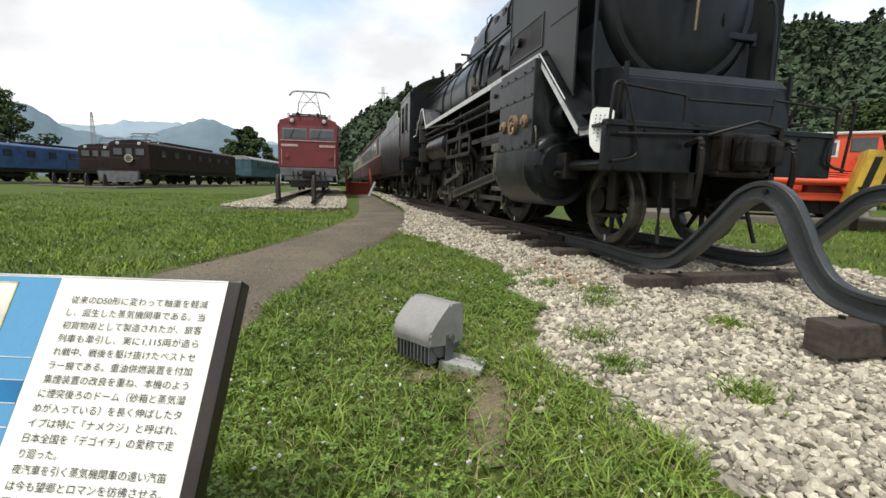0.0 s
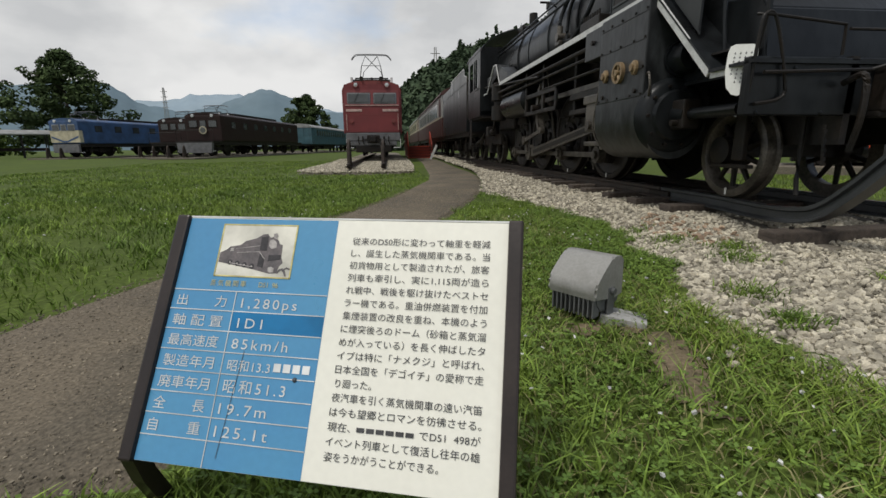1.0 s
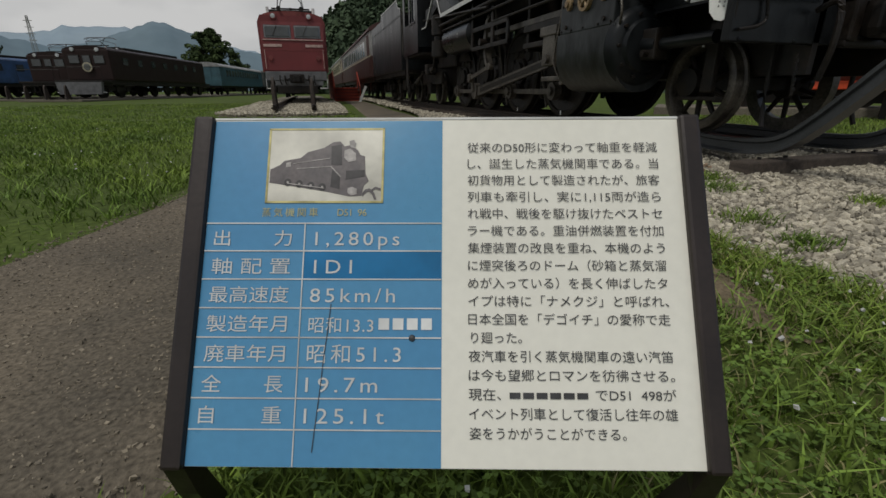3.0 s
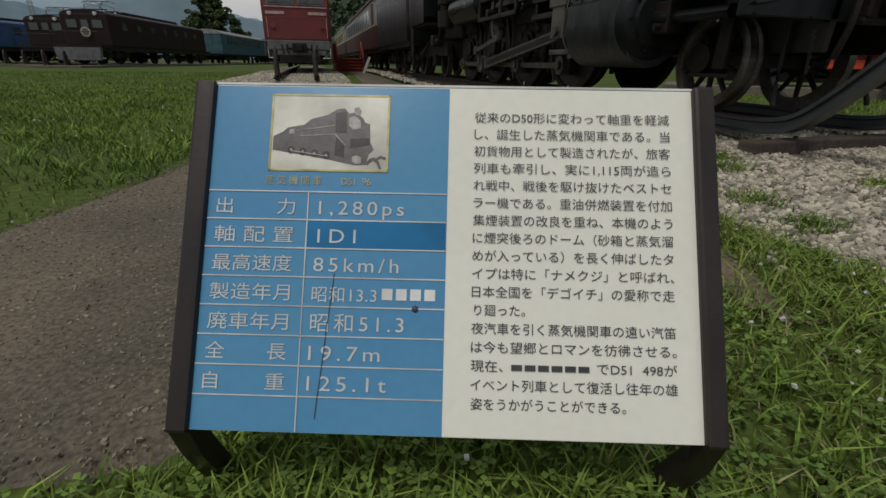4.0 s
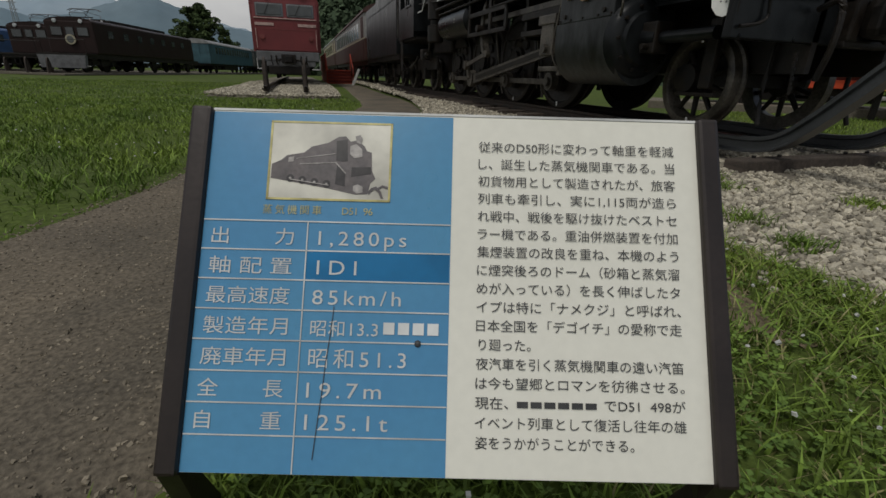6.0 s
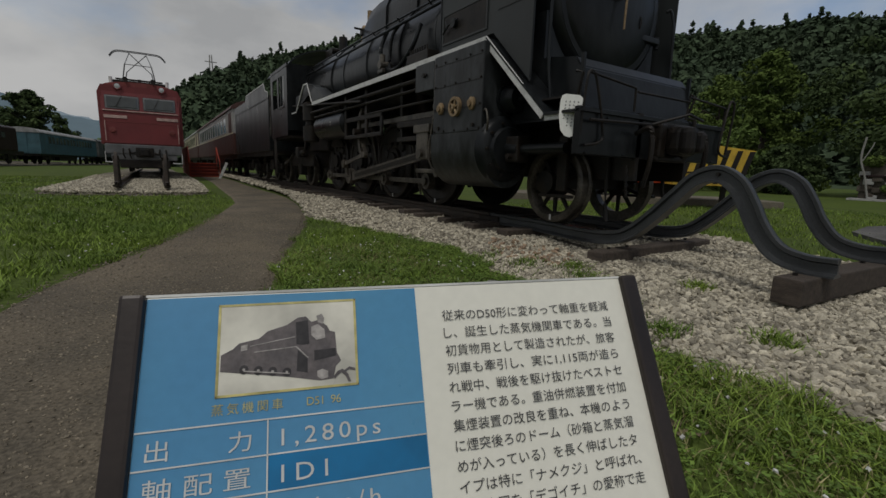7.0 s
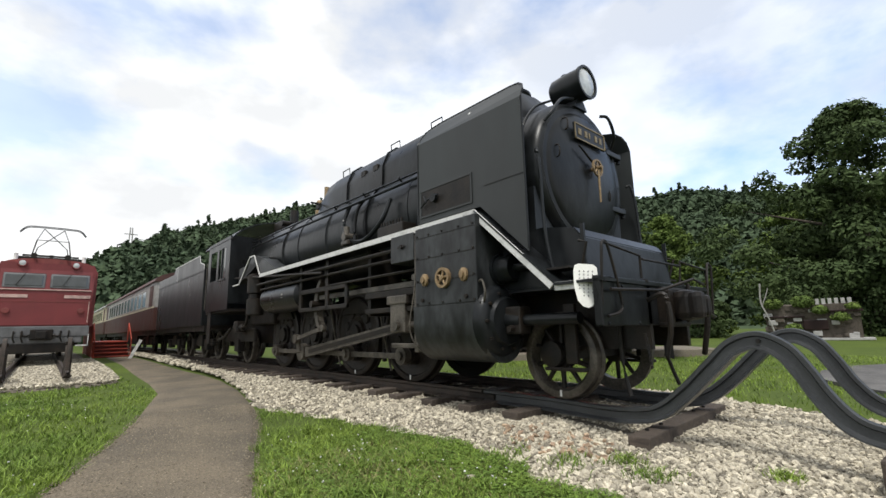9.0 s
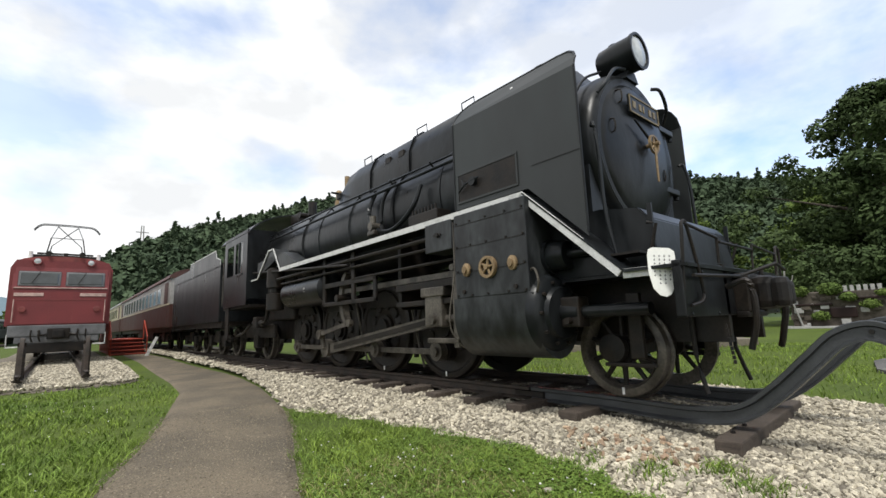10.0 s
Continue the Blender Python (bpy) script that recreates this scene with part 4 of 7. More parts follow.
for yy in (2.1, 3.2, 4.9):
    part("grab_iron", bms((pipe, [(-0.42, yy - 0.13, 3.80), (-0.43, yy - 0.13, 3.94), (-0.43, yy + 0.13, 3.94), (-0.42, yy + 0.13, 3.80)], 0.011)), M_BLACK, dome)
# solid black blocks on the closed casing stand for the shade in vent holes
for yy in (3.55, 3.95):
    part("vent_dark_block", bms((box, -0.615, -0.55, yy - 0.07, yy + 0.07, 3.50, 3.60)), M_DULL, dome)
lp("chimney", bms((lathe, [(0.28, 0.0), (0.25, 0.1), (0.26, 0.18), (0.28, 0.2), (0.28, 0.23), (0.2, 0.23), (0.18, 0.05)], Matrix.Translation((0, 0.95, 3.74)), 32)), M_BLACK, "", None, True)
# fittings beside and on the boiler
for s in (-1, 1):
    lp("boiler_handrail", bms((pipe, [(s * 0.86, 2.0, 2.98), (s * 0.94, 5.0, 2.98), (s * 0.96, 8.6, 2.98)], 0.016)), M_BLACK)
    lp("boiler_pipe", bms((pipe, [(s * 0.93, 1.9, 2.86), (s * 0.955, 5.0, 2.86), (s * 0.97, 8.6, 2.86)], 0.024)), M_BLACK)
    for yy in (2.4, 3.4, 4.4, 5.4, 6.4, 7.4, 8.2):
        lp("rail_stanchion", bms((rod, (s * 0.86, yy, 2.9), (s * 0.95, yy, 2.98), 0.014, 8)), M_BLACK)
    lp("feed_pipe", bms((pipe, curve([(s * 0.80, 3.45, 3.0), (s * 0.95, 3.55, 2.75), (s * 0.98, 3.6, 2.4), (s * 1.02, 3.5, 2.06)], 6), 0.03)), M_BLACK)
    lp("feed_pipe", bms((pipe, curve([(s * 0.85, 3.95, 2.95), (s * 0.97, 3.98, 2.6), (s * 1.0, 3.8, 2.28), (s * 1.05, 3.2, 2.14), (s * 1.05, 2.7, 2.35), (s * 0.95, 2.6, 2.7)], 7), 0.035)), M_BLACK)
    cv = lp("check_valve", bms((rod, (s * 0.9, 3.72, 2.28), (s * 1.12, 3.72, 2.28), 0.07, 14), (rod, (s * 1.06, 3.72, 2.2), (s * 1.06, 3.72, 2.45), 0.05, 12), (box, s * 1.05 - 0.06, s * 1.05 + 0.06, 3.62, 3.82, 2.14, 2.22, 0.02)), M_STEEL)
    lub = lp("lubricator", bms((box, s * 1.05 - 0.12, s * 1.05 + 0.12, 2.0, 2.62, 2.04, 2.2, 0.015)), M_DULL)
    for k in range(8):
        part("oil_valve", bms((rod, (s * 1.14, 2.06 + 0.07 * k, 2.19), (s * 1.14, 2.06 + 0.07 * k, 2.27), 0.014, 8)), M_DULL, lub)
lp("safety_valve", bms((lathe, [(0.09, 0), (0.09, 0.1), (0.06, 0.12), (0.075, 0.3), (0.05, 0.34)], Matrix.Translation((-0.22, 6.5, 3.38)), 16)), M_BRASS, "brass safety valve")
lp("safety_valve", bms((lathe, [(0.09, 0), (0.09, 0.1), (0.06, 0.12), (0.075, 0.3), (0.05, 0.34)], Matrix.Translation((0.1, 6.7, 3.38)), 16)), M_BRASS, "brass safety valve")
lp("whistle", bms((rod, (-0.42, 5.75, 3.2), (-0.42, 5.75, 3.55), 0.035), (rod, (-0.42, 5.75, 3.55), (-0.42, 5.75, 3.80), 0.055, 14)), M_BRASS, "tall brass steam whistle")
lp("whistle_valve", bms((rod, (-0.75, 5.8, 3.42), (-0.3, 5.8, 3.42), 0.022), (box, -0.6, -0.42, 5.72, 5.88, 3.3, 3.42, 0.02)), M_DULL)
lp("turret", bms((box, -0.4, 0.4, 8.3, 8.8, 3.35, 3.6, 0.04), (rod, (-0.5, 8.0, 3.45), (0.5, 8.0, 3.45), 0.07), (rod, (-0.3, 7.7, 3.4), (-0.3, 7.7, 3.72), 0.1, 16)), M_DULL)

# smoke deflectors
for s in (-1, 1):
    X0 = 1.19
    bm = bmesh.new()
    outline = [(-0.12, 1.55), (-0.12, 3.12), (1.62, 3.15), (1.62, 2.06), (0.52, 2.06), (-0.12, 1.46)]
    prism(bm, outline, "x", s * X0, s * (X0 - 0.012))
    plate_ = part("smoke_deflector", bm, M_DEFL, loco, "dark grey-black smoke deflector plate")
    # the upper strip leans inwards, with rounded corners
    rim = [(-0.12, 3.12, 0.0), (-0.11, 3.23, 0.055), (-0.07, 3.31, 0.10), (0.01, 3.375, 0.145), (0.16, 3.405, 0.17), (1.32, 3.425, 0.18), (1.48, 3.40, 0.16), (1.58, 3.34, 0.11), (1.62, 3.25, 0.065), (1.62, 3.15, 0.0)]
    bm = bmesh.new()
    out_v = [bm.verts.new((s * (X0 - d), y_, z_)) for y_, z_, d in rim]
    in_v = [bm.verts.new((s * (X0 - d - 0.012), y_, z_ - 0.006)) for y_, z_, d in rim]
    bm.faces.new(out_v)
    bm.faces.new(in_v[::-1])
    for i in range(len(rim)):
        k = (i + 1) % len(rim)
        bm.faces.new((out_v[i], out_v[k], in_v[k], in_v[i]))
    part("deflector_top", bm, M_DEFL, plate_)
    part("edge_bead", bms((pipe, [(s * X0, -0.12, 1.5)] + [(s * (X0 - d), y_, z_) for y_, z_, d in rim] + [(s * X0, 1.62, 2.06)], 0.012)), M_BLACK, plate_)
    xx = s * (X0 + 0.004)
    # flat black sheet on the uncut plate paints the shade inside the hatch
    part("hatch_dark_sheet", bms((box, xx - 0.002, xx + 0.002, 0.66, 1.54, 2.15, 2.47)), M_DULL, plate_, "flat dark sheet standing for the shaded opening in the deflector")
    part("hatch_frame", bms((box, xx - 0.008, xx + 0.008, 0.63, 1.57, 2.47, 2.495, 0.003), (box, xx - 0.008, xx + 0.008, 0.63, 1.57, 2.125, 2.15, 0.003), (box, xx - 0.008, xx + 0.008, 0.63, 0.655, 2.15, 2.47, 0.003), (box, xx - 0.008, xx + 0.008, 1.545, 1.57, 2.15, 2.47, 0.003)), M_DEFL, plate_)
    part("hatch_valve", bms((rod, (xx, 1.28, 2.34), (xx + s * 0.05, 1.28, 2.34), 0.055, 14), (pipe, [(xx + s * 0.03, 1.52, 2.26), (xx + s * 0.04, 1.4, 2.33), (xx + s * 0.04, 1.18, 2.36)], 0.012), (pipe, [(xx + s * 0.03, 1.46, 2.4), (xx + s * 0.04, 1.4, 2.3)], 0.01)), M_BLACK, plate_)
    part("panel_seam", bms((box, xx - 0.003, xx + 0.001, -0.1, 0.45, 2.28, 2.284)), M_DULL, plate_)
    part("bolt_head", bms((lathe, [(0.022, 0.0), (0.0, 0.01)], Matrix.Translation((s * (X0 - 0.085), 0.72, 3.28)) @ Matrix.Rotation(radians(55 * s), 4, "Y"), 10)), M_WHITE, plate_, "pale bolt head")

# running boards with the white edge
for s in (-1, 1):
    edge = [(-0.66, 1.12), (-0.44, 1.12), (0.54, 2.02), (7.15, 2.02), (7.55, 2.50), (7.85, 2.50), (8.55, 1.93), (9.6, 1.93)]
    board = lp("running_board", bms((box, min(s * 0.85, s * 1.255), max(s * 0.85, s * 1.255), 0.52, 7.2, 1.985, 2.008)), M_BLACK)
    bm = bmesh.new()
    for (ya, za), (yb, zb) in zip(edge, edge[1:]):
        d = Vector((0, yb - ya, zb - za)).normalized()
        nrm = Vector((0, -d.z, d.y)) * 0.075
        q = [(ya, za), (yb, zb), (yb - nrm.y, zb - nrm.z), (ya - nrm.y, za - nrm.z)]
        if ya >= 7.1:
            q = [(ya, za), (yb, zb), (yb - nrm.y * 0.4, zb - nrm.z * 0.4), (ya - nrm.y * 0.4, za - nrm.z * 0.4)]
        prism(bm, q, "x", s * 1.255, s * 1.272)
    part("white_edge", bm, M_STRIPE, board, "white painted edge strip with rivets")
    part("slanted_deck", bms((sweep, [(s * 1.03, -0.62, 1.105), (s * 1.03, -0.45, 1.105), (s * 1.03, 0.54, 2.0)], [(-0.245, -0.008), (0.245, -0.008), (0.245, 0.008), (-0.245, 0.008)])), M_BLACK, board)
    for k in range(24):
        yy = 0.7 + 0.27 * k
        part("rivet", bms((lathe, [(0.011, 0.0), (0.008, 0.006), (0.0, 0.008)], Matrix.Translation((s * 1.272, yy, 1.985)) @ Matrix.Rotation(radians(90 * s), 4, "Y"), 8)), M_STRIPE, board)
    bm = bmesh.new()
    prism(bm, [(7.12, 2.02), (7.5, 2.48), (7.9, 2.48), (8.6, 1.93), (8.6, 2.3), (7.0, 2.35), (6.3, 2.05)], "x", s * 0.95, s * 1.25)
    part("raised_cover", bm, M_PLATE, board)

# cylinders
for s in (-1, 1):
    a, b = sorted((s * 0.62, s * 1.345))
    cyl = lp("cylinder_casing", bms((box, a, b, 0.46, 1.50, 1.0, 1.95, 0.012)), M_PLATE, "riveted sheet-steel cylinder casing")
    bm = bmesh.new()
    arc = [(s * (0.985 + 0.36 * math.cos(t)), 0.80 + 0.44 * math.sin(t)) for t in np.linspace(radians(0), radians(-180), 15)]
    prism(bm, [(s * 1.345, 1.0)] + arc + [(s * 0.62, 1.0)], "y", 0.42, 1.54)
    part("cylinder_wrap", bm, M_PLATE, cyl, "", True)
    part("cylinder_cover", bms((lathe, [(0.0, -0.30), (0.10, -0.30), (0.11, -0.12), (0.24, -0.10), (0.26, -0.06), (0.33, -0.04), (0.37, 0.0), (0.39, 0.06)], Matrix.Translation((s * 1.02, 0.42, 0.80)) @ ALONG_Y, 32)), M_BLACK, cyl, "", True)
    part("piston_guide", bms((rod, (s * 1.02, 0.15, 0.80), (s * 1.02, -0.52, 0.80), 0.055, 16)), M_BLACK, cyl)
    for k in range(10):
        t = 2 * math.pi * k / 10
        part("cover_bolt", bms((rod, (s * 1.02 + 0.30 * math.cos(t), 0.40, 0.80 + 0.30 * math.sin(t)), (s * 1.02 + 0.30 * math.cos(t), 0.34, 0.80 + 0.30 * math.sin(t)), 0.017, 6)), M_DULL, cyl)
    part("relief_valve", bms((box, s * 1.02 - 0.09, s * 1.02 + 0.09, 0.10, 0.30, 0.66, 0.94, 0.02), (rod, (s * 1.02 + s * 0.06, 0.2, 0.72), (s * 1.02 + s * 0.15, 0.2, 0.72), 0.03)), M_DULL, cyl)
    part("valve_chest", bms((lathe, [(0.0, -0.18), (0.13, -0.18), (0.15, -0.15), (0.15, 0.0), (0.17, 0.0), (0.17, 0.06)], Matrix.Translation((s * 0.98, 0.42, 1.36)) @ ALONG_Y, 24), (rod, (s * 0.98, 0.26, 1.36), (s * 0.98, -0.02, 1.36), 0.045, 12)), M_BLACK, cyl, "", True)
    part("drain_pipe", bms((pipe, curve([(s * 1.3, 0.5, 1.2), (s * 1.33, 0.4, 1.22), (s * 1.33, 0.36, 1.1), (s * 1.31, 0.4, 1.0)], 5), 0.012)), M_STEEL, cyl)
    xs_ = s * 1.345
    for zz in (1.28, 1.56, 1.82):
        part("casing_seam", bms((box, min(xs_, xs_ + s * 0.004), max(xs_, xs_ + s * 0.004), 0.47, 1.49, zz, zz + 0.006)), M_DULL, cyl)
    for yy in (0.5, 0.72, 1.0, 1.24, 1.46):
        for zz in (1.03, 1.30, 1.58, 1.85):
            part("casing_bolt", bms((rod, (xs_, yy, zz), (xs_ + s * 0.012, yy, zz), 0.013, 6)), M_DULL, cyl)
    for yy in (0.62, 1.36):
        part("casing_bolt", bms((rod, (xs_, yy, 1.07), (xs_ + s * 0.02, yy, 1.07), 0.024, 8)), M_DULL, cyl)
    vw = part("bypass_valve", bms((lathe, [(0.085, 0.0), (0.115, 0.0), (0.115, 0.045), (0.085, 0.045), (0.085, 0.0)], Matrix.Translation((xs_, 0.97, 1.30)) @ Matrix.Rotation(radians(90 * s), 4, "Y"), 28), *[(rod, (xs_ + s * 0.03, 0.97, 1.30), (xs_ + s * 0.03, 0.97 + 0.1 * math.cos(t), 1.30 + 0.1 * math.sin(t)), 0.014, 6) for t in (0.5, 1.76, 3.0, 4.3, 5.55)], (rod, (xs_, 0.97, 1.30), (xs_ + s * 0.06, 0.97, 1.30), 0.03)), M_BRASS, cyl, "round brass valve cover with five spokes")
    for yy in (0.64, 1.30):
        part("valve_cap", bms((lathe, [(0.055, 0.0), (0.055, 0.03), (0.03, 0.04), (0.03, 0.06), (0.0, 0.06)], Matrix.Translation((xs_, yy, 1.305)) @ Matrix.Rotation(radians(90 * s), 4, "Y") @ Matrix.Scale(1.35, 4, (1, 0, 0)), 18)), M_BRASS, cyl, "oval brass cap")
    a, b = sorted((s * 0.95, s * 1.28))
    cover = lp("square_cover", bms((box, a, b, 1.62, 2.12, 1.60, 1.96, 0.01)), M_PLATE)
    part("cover_latch", bms((rod, (s * 1.28, 1.87, 1.80), (s * 1.31, 1.87, 1.80), 0.03, 12), (box, s * 1.295 - 0.006, s * 1.295 + 0.006, 1.80, 1.94, 1.79, 1.81)), M_DULL, cover)

# motion gear
for s in (-1, 1):
    P3 = (s * 0.86, DRIVERS[2] - 0.03, 0.37)
    lp("coupling_rod", bms(*[(box, s * 0.80 - 0.02, s * 0.80 + 0.02, ya + 0.1, yb - 0.1, 0.325, 0.405, 0.006) for ya, yb in zip([d - 0.03 for d in DRIVERS], [d - 0.03 for d in DRIVERS[1:]])], *[(rod, (s * 0.75, d - 0.03, 0.37), (s * 0.86, d - 0.03, 0.37), 0.125, 20) for d in DRIVERS]), M_STEEL, "worn steel coupling rod")
    for d in DRIVERS:
        lp("crank_pin", bms((rod, (s * 0.84, d - 0.03, 0.37), (s * 0.90, d - 0.03, 0.37), 0.065, 14)), M_STEEL)
    bm = bmesh.new()
    prism(bm, [(2.28, 0.72), (2.28, 0.86), (5.4, 0.45), (5.4, 0.28)], "x", s * 0.90, s * 0.955)
    rod(bm, (s * 0.86, 5.6, 0.37), (s * 0.97, 5.6, 0.37), 0.16, 20)
    rod(bm, (s * 0.88, 2.22, 0.79), (s * 0.97, 2.22, 0.79), 0.10, 18)
    lp("main_rod", bm, M_STEEL, "long steel connecting rod")
    lp("main_rod_flute", bms((sweep, [(s * 0.958, 2.5, 0.765), (s * 0.958, 5.25, 0.385)], [(-0.004, -0.035), (0.004, -0.035), (0.004, 0.035), (-0.004, 0.035)])), M_DULL)
    lp("piston_rod", bms((rod, (s * 1.0, 1.5, 0.80), (s * 1.0, 2.1, 0.80), 0.045, 14)), M_STEEL)
    lp("crosshead", bms((box, s * 1.0 - 0.10, s * 1.0 + 0.10, 2.06, 2.40, 0.70, 1.18, 0.02), (box, s * 1.0 - 0.12, s * 1.0 + 0.12, 2.0, 2.46, 1.08, 1.2, 0.015), (rod, (s * 1.0, 2.22, 0.79), (s * 1.15, 2.22, 0.79), 0.06, 14)), M_STEEL)
    lp("slide_bar", bms((box, s * 1.0 - 0.07, s * 1.0 + 0.07, 1.5, 3.1, 1.20, 1.29, 0.008), (box, s * 1.0 - 0.07, s * 1.0 + 0.07, 1.5, 3.1, 0.98, 1.05, 0.008)), M_DULL)
    lp("combination_lever", bms((box, s * 1.12 - 0.02, s * 1.12 + 0.02, 1.72, 1.80, 0.45, 1.45, 0.01), (box, s * 1.12 - 0.025, s * 1.12 + 0.025, 1.72, 2.3, 0.50, 0.56, 0.01), (rod, (s * 1.05, 1.76, 1.40), (s * 1.18, 1.76, 1.40), 0.04)), M_STEEL)
    lp("oil_pipe", bms((pipe, curve([(s * 1.30, 1.56, 1.9), (s * 1.29, 1.58, 1.3), (s * 1.30, 1.68, 0.75), (s * 1.22, 1.6, 0.5), (s * 1.1, 1.5, 0.42)], 6), 0.010)), M_STEEL)
    bm = bmesh.new()
    arc = [(4.55 + 0.30 * math.cos(t), 1.22 + 0.46 * math.sin(t)) for t in np.linspace(radians(-75), radians(75), 12)]
    arc2 = [(4.55 + 0.18 * math.cos(t), 1.22 + 0.40 * math.sin(t)) for t in np.linspace(radians(75), radians(-75), 12)]
    prism(bm, arc + arc2, "x", s * 0.95, s * 1.07)
    lp("expansion_link", bm, M_STEEL, "curved expansion link of the valve gear")
    lp("radius_rod", bms((box, s * 1.02 - 0.02, s * 1.02 + 0.02, 1.8, 4.7, 1.30, 1.38, 0.006)), M_STEEL)
    lp("link_bracket", bms((box, s * 1.14 - 0.02, s * 1.14 + 0.02, 3.5, 5.3, 1.10, 1.17, 0.01), (box, s * 1.14 - 0.02, s * 1.14 + 0.02, 3.5, 5.3, 1.42, 1.50, 0.01), (box, s * 1.14 - 0.02, s * 1.14 + 0.02, 3.5, 3.58, 1.1, 1.5, 0.01), (box, s * 1.14 - 0.02, s * 1.14 + 0.02, 5.2, 5.3, 1.1, 1.95, 0.01), (box, s * 1.14 - 0.02, s * 1.14 + 0.02, 4.15, 4.25, 1.1, 1.95, 0.01), (rod, (s * 0.9, 4.7, 1.22), (s * 1.2, 4.7, 1.22), 0.06, 14)), M_DULL)
    lp("eccentric_rod", bms((sweep, [(s * 1.04, 4.55, 0.80), (s * 1.04, 5.62, 0.62)], [(-0.018, -0.035), (0.018, -0.035), (0.018, 0.035), (-0.018, 0.035)]), (rod, (s * 0.98, 5.64, 0.62), (s * 1.08, 5.64, 0.62), 0.085, 16), (rod, (s * 1.0, 4.52, 0.80), (s * 1.08, 4.52, 0.80), 0.06, 14)), M_STEEL)
    lp("return_crank", bms((sweep, [(s * 0.99, 5.60, 0.37), (s * 0.99, 5.66, 0.64)], [(-0.02, -0.06), (0.02, -0.06), (0.02, 0.06), (-0.02, 0.06)])), M_STEEL)
    lp("reversing_rod", bms((rod, (s * 1.25, 4.2, 1.72), (s * 1.25, 8.9, 2.1), 0.022)), M_DULL)
    lp("guide_bracket", bms((box, s * 0.75 - 0.25, s * 0.75 + 0.35, 3.06, 3.14, 0.95, 1.98, 0.01)), M_DULL)
    lp("under_pipe", bms((pipe, [(s * 1.21, 2.1, 1.80), (s * 1.21, 7.4, 1.80)], 0.030), (pipe, [(s * 1.19, 2.1, 1.68), (s * 1.19, 7.2, 1.68)], 0.022), (pipe, [(s * 1.15, 1.6, 1.50), (s * 1.15, 4.2, 1.50)], 0.020)), M_DULL)
    tank = lp("air_reservoir", bms((lathe, [(0.0, -0.98), (0.20, -0.96), (0.29, -0.88), (0.29, 0.88), (0.20, 0.96), (0.0, 0.98)], Matrix.Translation((s * 0.95, 6.25, 1.45)) @ ALONG_Y, 28)), M_BLACK, "", None, True)
    part("tank_mark", bms((box, s * 1.236 - 0.002, s * 1.236 + 0.002, 5.9, 5.98, 1.42, 1.5)), M_GREYCASE, tank)
    lp("air_pump", bms((lathe, [(0.16, 0.0), (0.19, 0.02), (0.19, 0.36), (0.12, 0.38), (0.12, 0.48), (0.19, 0.5), (0.19, 0.9), (0.1, 0.95)], Matrix.Translation((s * 1.12, 7.75, 1.15)), 24)), M_DULL, "", None, True)
    for dy in (3.3, 4.9):
        lp("sand_pipe", bms((pipe, curve([(s * 0.85, dy, 2.0), (s * 0.75, dy - 0.07, 1.2), (s * 0.64, dy - 0.17, 0.4), (s * 0.6, dy - 0.22, 0.12)], 5), 0.018)), M_STEEL)
    lp("injector", bms((rod, (s * 1.05, 8.6, 0.9), (s * 1.05, 9.3, 0.9), 0.08, 14), (box, s * 1.05 - 0.12, s * 1.05 + 0.12, 8.85, 9.1, 0.78, 1.05, 0.03), (pipe, curve([(s * 1.1, 8.6, 0.9), (s * 1.12, 8.3, 1.0), (s * 1.1, 8.2, 1.6), (s * 1.05, 8.1, 2.0)], 6), 0.03), (pipe, curve([(s * 1.15, 9.3, 0.9), (s * 1.2, 9.6, 0.7), (s * 1.2, 10.2, 0.6)], 5), 0.03)), M_DULL)
    lp("trailing_frame", bms((box, s * 0.85 - 0.04, s * 0.85 + 0.04, 8.4, 10.5, 0.55, 0.85, 0.02), (box, s * 0.85 - 0.09, s * 0.85 + 0.09, 9.4, 9.7, 0.3, 0.6, 0.02)), M_DULL)
    lp("cab_step", bms((box, s * 1.2 - 0.14, s * 1.2 + 0.14, 10.55, 10.85, 0.52, 0.55), (box, s * 1.2 - 0.14, s * 1.2 + 0.14, 10.55, 10.85, 0.88, 0.91), (box, s * 1.33 - 0.01, s * 1.33 + 0.01, 10.55, 10.85, 0.5, 1.5)), M_DULL)
lp("firebox", bms((box, -0.75, 0.75, 7.6, 9.2, 0.95, 2.2, 0.04)), M_DULL)

